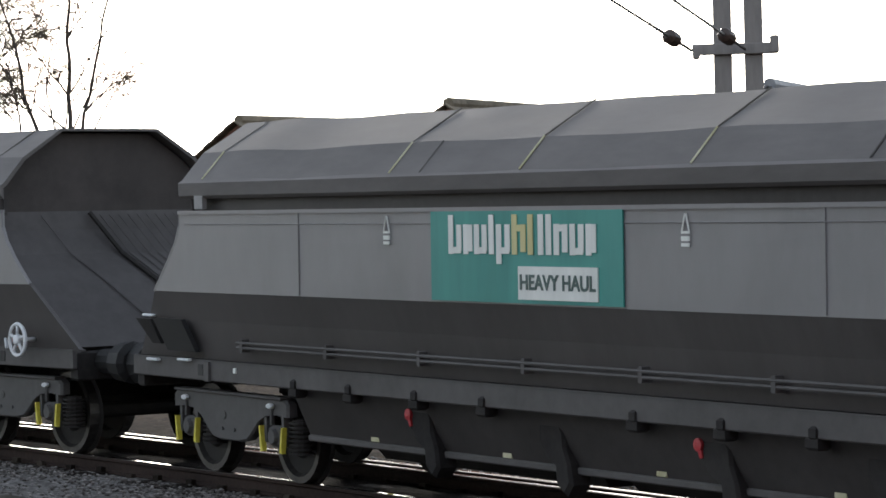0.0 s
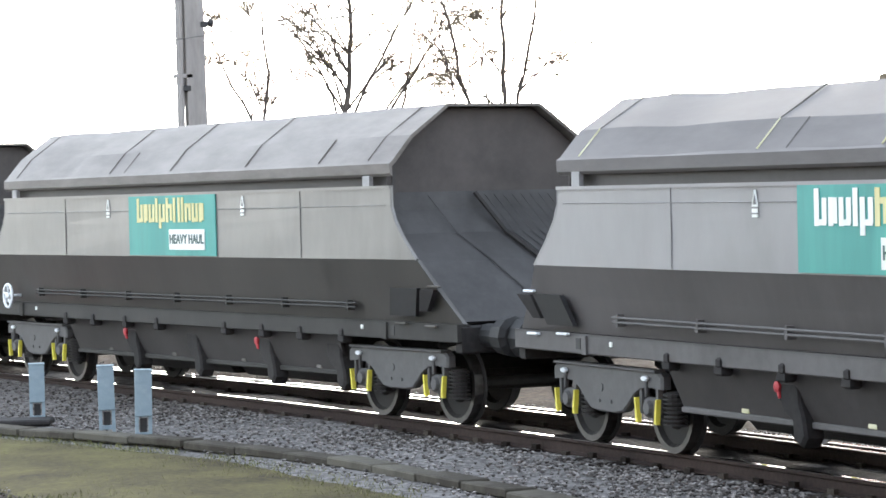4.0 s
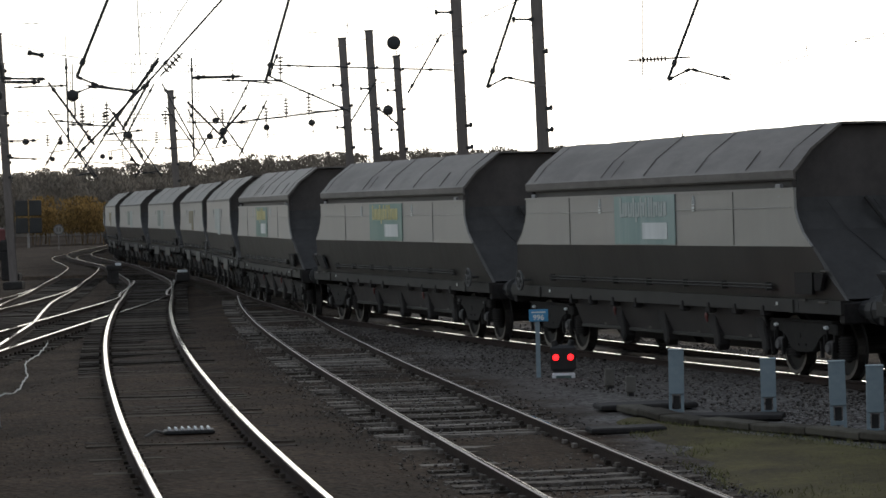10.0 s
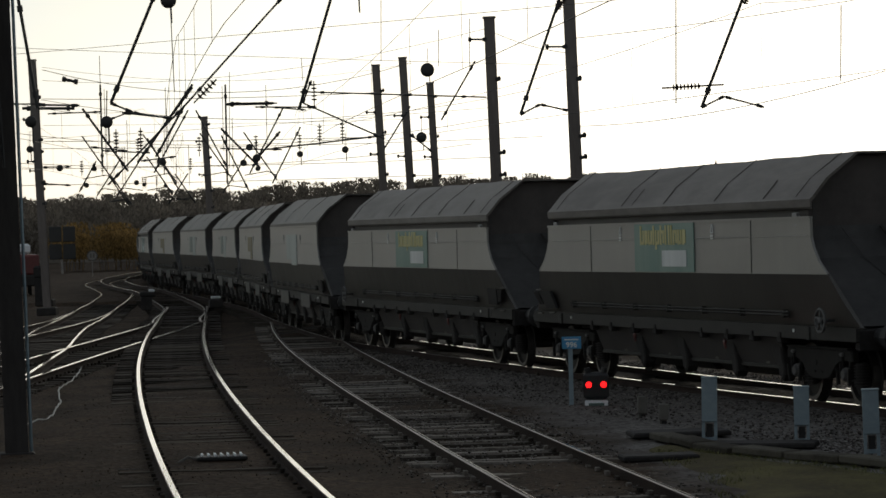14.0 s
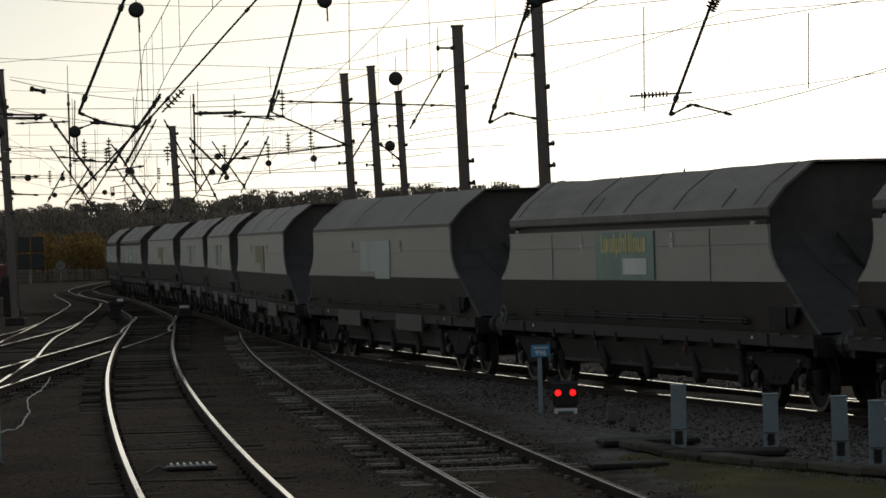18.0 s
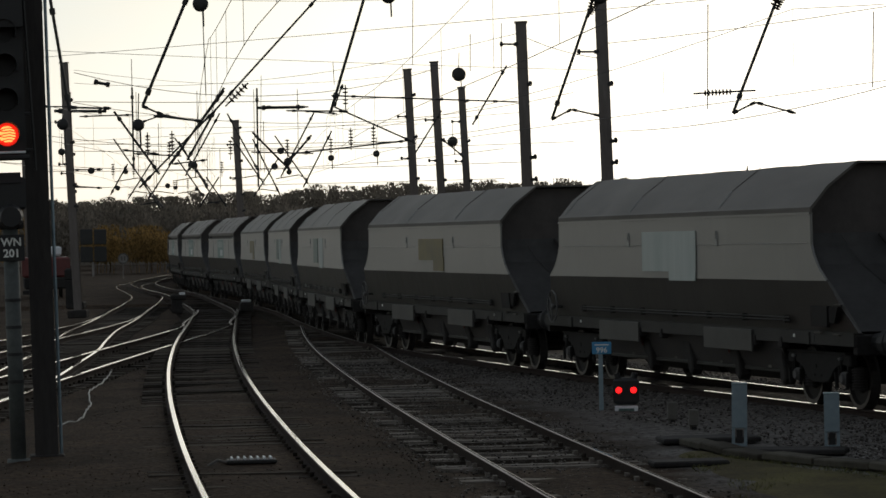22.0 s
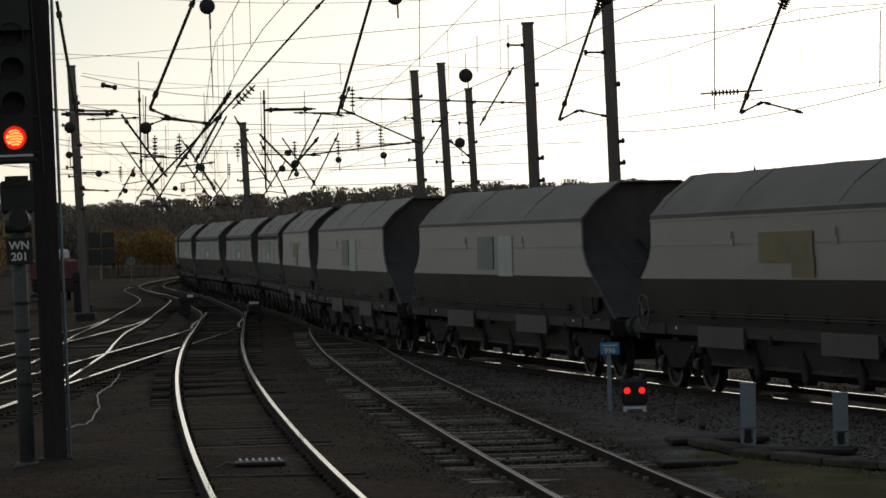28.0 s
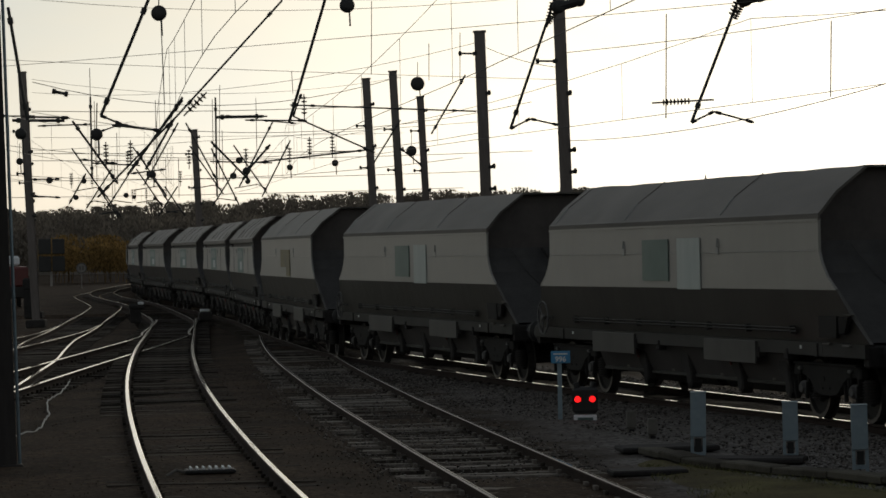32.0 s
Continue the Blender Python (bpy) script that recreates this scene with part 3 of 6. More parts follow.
def ground_z(x, y):
    """The ground steps down from the train's line to the running lines and again to the sidings."""
    f = min(1.0, max(0.0, (10.5 - x - 0.135 * y) / 1.5)) if y < 160 else 1.0
    h = min(1.0, max(0.0, (-6.2 - x) / 1.2)) if y < 130 else 0.0
    return -0.175 - 0.042 * f - 0.17 * h


def ground_sheet():
    xs = np.unique(np.concatenate([[-3000, -1200, -500, -250, -120, -70], np.arange(-45, 46, 0.9), [70, 120, 250, 500, 1200, 3000]]))
    ys = np.unique(np.concatenate([[-3000, -900, -300, -100, -40], np.arange(-20, 130, 0.9), np.arange(130, 330, 12), [400, 600, 1000, 2000, 4500]]))
    g = Geo()
    for y in ys:
        for x in xs:
            z = ground_z(x, y)
            if abs(x) < 46 and -20 < y < 130:
                z += 0.04 * noise.noise(Vector((x * 0.31, y * 0.31, 3.3))) + 0.028 * noise.noise(Vector((x * 0.9, y * 0.9, 1.3)))
            g.v.append((float(x), float(y), z))
    n = len(xs)
    g.f = [(j * n + i, j * n + i + 1, j * n + n + i + 1, j * n + n + i) for j in range(len(ys) - 1) for i in range(n - 1)]
    g.m = [0] * len(g.f)
    return solid("ground", g, GROUND, "dark stained ballast and cinder ground round the tracks", "ground", kind="structure")


ground_sheet()


def platform_end():
    """Platform under the camera, with unseen walls added behind and beside to cut skylight."""
    g = Geo()
    top = [(-9.0, -16.7), (2.1, -16.7), (1.5, -10.0), (0.72, 0.0), (0.25, 5.0), (-9.0, 5.0)]
    g.loft([[(x, y, -0.4) for x, y in top], [(x, y, 0.82) for x, y in top], [(x + 0.05 * (x > 0), y, 0.84) for x, y in top], [(x + 0.05 * (x > 0), y, 0.9) for x, y in top]])
    solid("platform", g, CONCRETE, "worn concrete platform end", "platform", kind="structure")
    # both walls stay out of view; they only dim the near wagons
    g = Geo()
    g.slab((2.0, -17.0, 6.0), (60.0, 0.5, 12.4), 0.05)
    solid("wall_south", g, BRICK, "unseen wall added behind the platform to block sky light", "wall", kind="structure")
    g = Geo()
    g.slab((-15.0, -1.0, 6.0), (0.5, 31.0, 12.4), 0.05)
    solid("wall_west", g, BRICK, "unseen wall added beside the platform to block sky light", "wall", kind="structure")


platform_end()

# ---- hopper wagons ----
PITCH, HALF_TOP, HALF_MID, HALF_BOT = 15.85, 6.03, 6.6, 7.3
SIDE_Y, Z_EAVE, Z_BODY, Z_LINE, Z_SOLE, Z_SOLE_BOT = 1.35, 2.73, 2.58, 1.80, 1.13, 0.93
ROOF = [(1.35, 2.73), (1.355, 2.845), (1.31, 2.875), (1.08, 3.14), (0.60, 3.46)]


HEIGHTS = {0: (2.69, 2.53, 1.775, (2.81, 2.84, 3.10, 3.39)), 1: (2.73, 2.57, 1.80, (2.845, 2.875, 3.14, 3.45)), 2: (2.77, 2.62, 1.82, (2.88, 2.92, 3.19, 3.54)), 3: (2.83, 2.68, 1.87, (2.94, 2.98, 3.25, 3.61))}


def set_heights(level):
    """Eave, body, paint line and canopy profile of the lighter and the heavier built wagons."""
    global Z_EAVE, Z_BODY, Z_LINE, ROOF, SIDE_MAT, TOP_MAT, LOW_MAT, SOLE_MAT, END_MAT, SEAM_MAT, CLEAN
    # from the third wagon on: grimier colours, dimmed for the weaker light on them
    CLEAN = level < 2
    END_MAT, SEAM_MAT = (END_SHEET, SEAM) if CLEAN else (END_SHADED, ROOF_GRIME)
    SIDE_MAT, TOP_MAT, LOW_MAT, SOLE_MAT = (GREY_PAINT, ROOF_PAINT, DARK_PAINT, SOLEBAR) if level < 2 else (GRIME_PAINT if level == 2 else PALE_GRIME, ROOF_GRIME, DARK_SHADED, SOLE_SHADED)
    Z_EAVE, Z_BODY, Z_LINE, z = HEIGHTS[level]
    ROOF = [(1.35, Z_EAVE), (1.355, z[0]), (1.31, z[1]), (1.08, z[2]), (0.60, z[3])]


def side_plate(top, sy):
    """Upper side wall with flared ends, a shallow pressing and 25 mm thickness."""
    g = Geo()
    xs = [-1.0, -0.62, -0.25, 0.1, 0.45, 0.75, 1.0]
    rows = [(top, HALF_TOP), (2.40, HALF_TOP + 0.01), (2.25, HALF_TOP + 0.09), (2.05, HALF_TOP + 0.28), (Z_LINE, HALF_MID)]
    for y0 in (SIDE_Y, SIDE_Y - 0.03):
        pts, faces = [], []
        for z, h in rows:
            pts += [(x * h, sy * (y0 + (0.003 * math.sin(x * 9 + z * 5) if abs(x) < 1 else 0)), z) for x in xs]
        n = len(xs)
        for r in range(len(rows) - 1):
            for i in range(n - 1):
                q = (r * n + i, r * n + i + 1, r * n + n + i + 1, r * n + n + i)
                faces.append(q if (sy > 0) == (y0 == SIDE_Y) else q[::-1])
        g.add(pts, faces)
    o = [(s * h, z) for z, h in rows for s in (-1, 1)]
    edge = [(-HALF_TOP, top), (HALF_TOP, top)]
    g.box((0, sy * (SIDE_Y - 0.012), top), (2 * HALF_TOP, 0.055, 0.035))
    for s in (-1, 1):
        for (z0, h0), (z1, h1) in zip(rows, rows[1:]):
            g.tube([(s * h0, sy * (SIDE_Y - 0.013), z0), (s * h1, sy * (SIDE_Y - 0.013), z1)], 0.02, 5)
    return g


def lower_side(sy):
    g = Geo()
    rings = []
    for x in (-1, -0.5, 0, 0.5, 1):
        rings.append([(x * HALF_MID, sy * 1.345, Z_LINE), (x * (HALF_MID + 0.3), sy * 1.26, 1.5), (x * HALF_BOT, sy * 1.17, Z_SOLE),
                      (x * HALF_BOT, sy * 1.12, Z_SOLE), (x * (HALF_MID + 0.3), sy * 1.21, 1.5), (x * HALF_MID, sy * 1.30, Z_LINE)])
    g.loft(rings if sy < 0 else rings[::-1])
    return g


def canopy(wavy):
    """Canopy sheet, creased along two bends, slightly sagged and dented, closed by a thin inner skin."""
    prof = [(-y, z) for y, z in ROOF] + [(y, z) for y, z in ROOF[::-1]]
    g = Geo()
    rings = []
    xs = np.linspace(-HALF_TOP, HALF_TOP, 29)
    for x in xs:
        ring = []
        for k, (y, z) in enumerate(prof):
            d = 0.0
            if 2 <= k <= 7 and abs(x) < HALF_TOP - 0.1:
                d = wavy * noise.noise(Vector((x * 0.9, y * 1.3, 5.1))) - wavy * 0.5 * (1 - (x / HALF_TOP) ** 2)
            ring.append((float(x), y, z + d))
        ring += [(float(x), y * 0.975, z - 0.03) for y, z in prof[::-1]]
        rings.append(ring)
    g.loft(rings, cap=True)
    me = smooth(g.mesh("canopy", TOP_MAT))
    me.set_sharp_from_angle(angle=radians(14))
    return me


def end_wall(s):
    """Upright end under the canopy, set back from its edge; colour carries the shade."""
    g = Geo()
    x = s * (HALF_TOP - 0.16)
    a, b, c = ROOF[2][1] - 0.07, ROOF[3][1] - 0.05, ROOF[4][1] - 0.05
    prof = [(-1.3, 2.45), (-1.3, a), (-1.04, b), (-0.58, c), (0.58, c), (1.04, b), (1.3, a), (1.3, 2.45)]
    g.loft([[(x - s * 0.03, y, z) for y, z in prof], [(x, y, z) for y, z in prof]])
    return g


def end_slope(s):
    """Slope sheet from the end wall down to the headstock, bowed like the side plates' edges."""
    g = Geo()
    rows = [(HALF_TOP - 0.16, 1.325, 2.56), (HALF_TOP - 0.10, 1.32, 2.36), (HALF_TOP + 0.10, 1.315, 2.1), (HALF_MID - 0.02, 1.30, 1.8), (HALF_BOT - 0.1, 1.13, Z_SOLE + 0.02)]
    top = [[(s * x, y, z) for y in (-h, h)] for x, h, z in rows]
    low = [[(s * (x - 0.05), y, z - 0.03) for y in (-h, h)] for x, h, z in rows]
    g.loft([a + b[::-1] for a, b in zip(top, low)])
    return g


def end_rib(s, f):
    """One low pressed rib, running with the gutter from the near top to the far foot."""
    g = Geo()
    rows = [(HALF_TOP - 0.10, 1.3, 2.52), (HALF_TOP + 0.13, 1.3, 2.1), (HALF_MID, 1.28, 1.8), (HALF_BOT - 0.12, 1.1, Z_SOLE + 0.06)]
    g.tube([(s * x, max(-h, min(h, -f * h + 0.55 * (2.5 - z))), z) for x, h, z in rows], 0.008, 4)
    return g


def end_gutter(s):
    g = Geo()
    rows = [(HALF_TOP - 0.1, 1.3, 2.53), (HALF_TOP + 0.14, 1.3, 2.1), (HALF_MID + 0.01, 1.28, 1.8), (HALF_BOT - 0.1, 1.1, Z_SOLE + 0.1)]
    g.tube([(s * x, -0.22 + 0.78 * (2.53 - z) / 1.35, z + 0.015) for x, h, z in rows], 0.028, 5)
    return g


def wheelset_mesh():
    g = Geo()
    for sy in (-1, 1):
        y = sy * 0.75
        prof = [(-0.07, 0.10), (-0.07, 0.17), (-0.02, 0.20), (-0.02, 0.34), (-0.065, 0.37), (-0.065, 0.43), (0.05, 0.425), (0.07, 0.46), (0.08, 0.455), (0.08, 0.37), (0.02, 0.34), (0.02, 0.2), (0.07, 0.17), (0.07, 0.1)]
        prof = [(y - sy * a, r) for a, r in prof]
        base = len(g.f)
        g.lathe(prof, "y", 24)
        for i in range(len(prof) - 1):
            if i in (4, 5):
                for k in range(24):
                    g.m[base + i * 24 + k] = 1
    g.tube([(0, -0.95, 0), (0, 0.95, 0)], 0.08, 10)
    return g.mesh("wheelset", WHEEL, TREAD)


def brake_disc_mesh():
    """A finned drum outside the wheel, as one turned profile."""
    prof = [(-0.11, 0.08)]
    for k in range(8):
        a = -0.11 + 0.027 * k
        prof += [(a, 0.27), (a + 0.012, 0.27), (a + 0.014, 0.20), (a + 0.026, 0.20)]
    g = Geo()
    g.lathe(prof + [(0.11, 0.08)], "z", 14)
    return g.mesh("spring_nest", UNDER)


SPRING_NEST = brake_disc_mesh()


def side_frame_mesh():
    """Cast side frame: deep middle, thin arms over the axle boxes, rounded lip along the top."""
    g = Geo()
    prof = [(-1.12, 0.80), (-0.5, 0.815), (0.5, 0.815), (1.12, 0.80), (1.18, 0.76), (1.18, 0.64), (0.98, 0.655), (0.76, 0.64), (0.60, 0.57), (0.47, 0.46), (0.36, 0.385), (0.2, 0.36),
            (-0.2, 0.36), (-0.36, 0.385), (-0.47, 0.46), (-0.60, 0.57), (-0.76, 0.64), (-0.98, 0.655), (-1.18, 0.64), (-1.18, 0.76)]
    o = [(x * 0.975, (z - 0.6) * 0.93 + 0.6) for x, z in prof]
    g.loft([[(x, 0.055, z) for x, z in o], [(x, 0.04, z) for x, z in prof], [(x, -0.04, z) for x, z in prof], [(x, -0.06, z) for x, z in o]])
    g.slab((0, -0.03, 0.812), (2.2, 0.13, 0.03), 0.01)
    for x in (-0.88, 0.88):
        for d in (-0.17, 0.17):
            g.slab((x + d, 0.0, 0.52), (0.045, 0.09, 0.26), 0.01)
        g.tube([(x, -0.07, 0.70), (x, -0.07, 0.56)], 0.02, 6)
    for x in (-0.13, 0.12):
        g.tube([(x, -0.075, 0.47), (x, 0.0, 0.47)], 0.018, 8)
    g.tube([(-0.09, -0.07, 0.6), (-0.09, 0.0, 0.6)], 0.04, 8)
    return g.mesh("side_frame", BOGIE)


def spring_mesh():
    g = Geo()
    g.loft([[(-0.026, -0.02, 0.31), (0.024, -0.02, 0.31), (0.024, 0.02, 0.31), (-0.026, 0.02, 0.31)], [(-0.018, -0.025, 0.37), (0.018, -0.025, 0.37), (0.018, 0.025, 0.37), (-0.018, 0.025, 0.37)],
            [(-0.012, -0.025, 0.55), (0.012, -0.025, 0.55), (0.012, 0.025, 0.55), (-0.012, 0.025, 0.55)]])
    return g.mesh("spring_plate", YELLOW)


def axle_box_mesh():
    g = Geo()
    g.slab((0, 0, 0.45), (0.22, 0.12, 0.2), 0.03, 0)
    g.lathe([(-0.10, 0.02), (-0.10, 0.065), (-0.075, 0.075), (-0.05, 0.08)], "y", 10, (0, 0, 0.45), 0)
    return g.mesh("axle_box", BOGIE)


def cap_mesh():
    g = Geo()
    ring = [(0.062 * math.cos(k * math.tau / 14), 0.026 * math.sin(k * math.tau / 14)) for k in range(14)]
    g.loft([[(x, 0.0, 0.735 + z) for x, z in ring], [(x, -0.025, 0.735 + z) for x, z in ring], [(x * 0.8, -0.035, 0.735 + z * 0.8) for x, z in ring]])
    return g.mesh("end_cap", WHITE)


WHEELSET, SIDE_FRAME, SPRING, AXLE_BOX, CAP = wheelset_mesh(), side_frame_mesh(), spring_mesh(), axle_box_mesh(), cap_mesh()
DULL_SPRING = SPRING.copy()
DULL_SPRING.materials[0] = BOGIE_SHADED
DULL_FRAME = SIDE_FRAME.copy()
DULL_FRAME.materials[0] = BOGIE_SHADED
DULL_CAP = CAP.copy()
DULL_CAP.materials[0] = DULL_WHITE


def add_bogie(root, x):
    g = Geo()
    g.slab((0, 0, 0.62), (0.42, 1.9, 0.26), 0.04)
    g.slab((0, 0, 0.80), (0.7, 0.7, 0.12), 0.03)
    for s in (-1, 1):
        g.box((s * 0.5, 0, 0.5), (0.08, 1.7, 0.12))
    b = part("bogie", g, UNDER, root, "cast steel bogie", at=pose(x, 0, 0))
    for sy in (-1, 1):
        part("side_frame", SIDE_FRAME, None, b, "grey cast side frame", at=pose(0, sy * 1.02, 0, 0, 0, 0 if sy < 0 else 180))
        for ax in (-0.88, 0.88):
            part("axle_box", AXLE_BOX, None, b, at=pose(ax, sy * 1.0, 0, 0, 0, 0 if sy < 0 else 180))
            part("end_cap", CAP, None, b, "white painted cap", at=pose(ax, sy * 1.09, 0, 0, 0, 0))
            part("spring_nest", SPRING_NEST, None, b, "black rubber spring stack", at=pose(ax + (0.29 if sy < 0 else -0.29) * 1, sy * 0.93, 0.46, 0, 0, 0) @ Matrix.Diagonal((0.5, 0.42, 1.5, 1)))
            for d in (-0.14, 0.14):
                part("spring_plate", SPRING, None, b, "yellow spring plate", at=pose(ax + d, sy * 1.08, 0, 0, d * 60 * 1, 0))
    for ax in (-0.88, 0.88):
        part("wheelset", WHEELSET, None, b, "steel wheels on an axle with finned brake discs", at=pose(ax, 0, 0.43))
    return b


def handwheel_mesh(r, thick, spokes):
    g = Geo()
    g.torus((0, 0, 0), r, thick, "y", 28, 6)
    g.lathe([(-0.03, 0.02), (-0.03, 0.055), (0.03, 0.055), (0.06, 0.02)], "y", 10)
    for k in range(spokes):
        a = math.tau * k / spokes + 0.3
        g.tube([(0.03 * math.cos(a), 0, 0.03 * math.sin(a)), (r * math.cos(a), 0, r * math.sin(a))], thick * 0.85, 5)
    g.tube([(0, 0, 0), (0, 0.2, 0)], 0.025, 6)
    return smooth(g.mesh("handwheel", WHITE))


WHEEL_SPOKED, WHEEL_RING = handwheel_mesh(0.165, 0.022, 5), handwheel_mesh(0.29, 0.015, 3)
DULL_RING = WHEEL_RING.copy()
DULL_RING.materials[0] = DULL_WHITE
DULL_SPOKED = WHEEL_SPOKED.copy()
DULL_SPOKED.materials[0] = DULL_WHITE


def glyph_bars(x0, x1, z0, z1):
    """The company name as plain heavy bars, tall and short, linked into blocks at the head or the foot."""
    tall = [1, 0, 0, 1, 2, 1, 1, 1, 1, 0, 0, 0]
    wide = [1.1, 0.75, 1.05, 0.45, 1.1, 1.1, 0.65, 0.45, 0.45, 1.05, 1.05, 0.75]
    unit = (x1 - x0) / (sum(wide) + 0.16 * 11)
    h, x, made = z1 - z0, x0, []
    for i, (t, w) in enumerate(zip(tall, wide)):
        g = Geo()
        made.append(g)
        mid = z0 + h * 0.76
        top, bot = (z1 if t == 1 else mid), (z0 - h * 0.24 if t == 2 else z0)
        st = unit * 0.41
        g.slab((x + st / 2, 0, (top + bot) / 2), (st, 0.006, top - bot), 0.004)
        if w > 0.7:
            g.slab((x + w * unit - st / 2, 0, (mid + z0) / 2 + h * 0.03), (st, 0.0058, (mid - z0) * 0.9), 0.004)
            g.slab((x + w * unit / 2, 0, mid - st * 0.42 if i % 2 else z0 + st * 0.42), (w * unit - 0.02, 0.0056, st * 0.7), 0.004)
        x += (w + 0.16) * unit
    return made


GLYPHS = [(g.mesh("logo_glyph", CREAM), g.mesh("logo_glyph", RUSTY), g.mesh("logo_glyph", FADED)) for g in glyph_bars(-1.05, 1.07, -0.345, -0.03)]


def text_mesh(name, body, height, material, align="CENTER"):
    cu = bpy.data.curves.new(name, "FONT")
    cu.body, cu.size, cu.extrude, cu.align_x, cu.align_y = body, height / 0.73, 0.002, align, "CENTER"
    cu.resolution_u = 3
    cu.offset = height * 0.035
    ob = new(name, cu)
    dg = bpy.context.evaluated_depsgraph_get()
    me = bpy.data.meshes.new_from_object(ob.evaluated_get(dg))
    bpy.data.objects.remove(ob)
    me.materials.clear()
    me.materials.append(material)
    return me


HAUL_TEXT = text_mesh("words", "HEAVY HAUL", 0.23, STENCIL)


def base_wagon(name, slotted, hw_front):
    """Wagon with its frame, hopper, canopy and two bogies; x is the way of travel, -y the side to the platform."""
    label = "grey coal hopper wagon with dark lower half and slotted canopy" if slotted else "grey coal hopper wagon with tall smooth sides and dark lower half"
    root = thing(name, label, "wagon", "coal train")
    for sy in (-1, 1):
        part("side_plate", side_plate(Z_BODY if slotted else Z_EAVE + 0.02, sy), SIDE_MAT, root, "faded grey painted side")
        part("lower_side", lower_side(sy), LOW_MAT, root, "grimy dark lower side")
        g = Geo()
        g.slab((0, sy * 1.2, (Z_SOLE + Z_SOLE_BOT) / 2), (2 * HALF_BOT, 0.10, Z_SOLE - Z_SOLE_BOT), 0.012)
        g.box((0, sy * 1.17, Z_SOLE - 0.01), (2 * HALF_BOT, 0.16, 0.02))
        part("solebar", g, SOLE_MAT, root, "grey-brown solebar")
        g = Geo()
        for z, r in ((1.315, 0.015), (1.27, 0.015)):
            g.tube([(x, sy * (1.28 + 0.004 * (z > 1.3)), z) for x in (-5.0, -2.0, 1.5, 5.0)], r, 6)
        for x in (-4.9, -3.3, -1.7, -0.1, 1.5, 3.1, 4.8):
            g.box((x, sy * 1.25, 1.29), (0.05, 0.09, 0.12))
        part("brake_pipe", g, SOLE_MAT, root, "twin pipes clipped along the side")
        for x in (-3.98, -2.98, -1.86, -0.79, 1.33, 2.42, 3.47, 4.55):
            g = Geo()
            g.slab((x, sy * 1.2, 0.90), (0.14, 0.12, 0.10), 0.02)
            g.slab((x + 0.02, sy * 1.22, 0.97), (0.08, 0.10, 0.10), 0.02)
            part("door_hinge", g, UNDER, root)
        g = Geo()
        g.slab((0, sy * 0.97, 0.47), (8.3, 0.07, 0.06), 0.012)
        part("door_beam", g, SOLE_MAT, root, "long lower beam of the discharge doors")
        for x in (-2.96, -0.81, 1.34, 3.45):
            g = Geo()
            g.slab((x, sy * 0.985, 0.53), (0.13, 0.02, 0.055), 0.006)
            part("marker_plate", g, SEAM if CLEAN else CONCRETE, root, "small marker plate")
        for x in (-2.2, 1.95):
            g = Geo()
            g.lathe([(-0.03, 0.02), (-0.02, 0.05), (0.02, 0.05), (0.03, 0.02)], "y", 10, (x, sy * 1.09, 0.79))
            g.tube([(x, sy * 1.09, 0.80), (x + 0.03, sy * 1.09, 0.69)], 0.032, 6, taper=0.018)
            part("release_handle", g, RED_PAINT, root, "red release handle")
        for x in (-2.05, -0.05, 2.12, 4.0):
            g = Geo()
            outline = [(-0.10, 0.90), (0.12, 0.88), (0.19, 0.78), (0.20, 0.66), (0.27, 0.52), (0.30, 0.36), (0.22, 0.27), (0.12, 0.34), (0.10, 0.50), (-0.06, 0.58), (-0.15, 0.70), (-0.15, 0.82)]
            rims = [[(x + u * f, y, 0.6 + (z - 0.6) * f) for u, z in outline] for f, y in ((0.9, sy * 1.085), (1.0, sy * 1.06), (1.0, sy * 0.9))]
            g.loft(rims if sy > 0 else rims[::-1])
            part("door_arm", g, UNDER, root)
        g = Geo()
        g.loft([[(-4.25, sy * 1.13, 0.95), (4.25, sy * 1.13, 0.95), (4.25, sy * 1.10, 0.95), (-4.25, sy * 1.10, 0.95)], [(-4.15, sy * 0.97, 0.47), (4.15, sy * 0.97, 0.47), (4.15, sy * 0.94, 0.47), (-4.15, sy * 0.94, 0.47)]])
        part("hopper_sheet", g, UNDER_SHEET, root, "grimy sloping hopper sheet")
    g = Geo()
    for x in (-2.0, 2.0):
        top, bot = [(-1.9, -1.05), (1.9, -1.05), (1.9, 1.05), (-1.9, 1.05)], [(-1.8, -0.4), (1.8, -0.4), (1.8, 0.4), (-1.8, 0.4)]
        g.loft([[(x + a, b, 0.27) for a, b in bot], [(x + a, b, 1.05) for a, b in top]])
    g.box((0, 0, 1.0), (2 * HALF_BOT - 0.1, 2.2, 0.1))
    part("discharge_hopper", g, UNDER, root, "black discharge hoppers")
    part("canopy", canopy(0.02), None, root, "weathered grey canopy with dented sheets")
    for s in (-1, 1):
        part("end_wall", end_wall(s), END_BROWN, root, "dark brown end wall, shade put into its colour")
        part("end_slope", end_slope(s), END_MAT, root, "grey sloping end sheet")
        for f in (0.06, -0.03, -0.12, -0.21, -0.30, -0.39, -0.48, -0.57, -0.66, -0.75, 0.62):
            part("end_rib", end_rib(s, f), END_MAT, root)
        part("end_gutter", end_gutter(s), UNDER, root)
        g = Geo()
        g.slab((s * (HALF_BOT - 0.06), 0, 0.96), (0.14, 2.4, 0.3), 0.02)
        part("headstock", g, UNDER, root)
        g = Geo()
        rng = random.Random(7 + s)
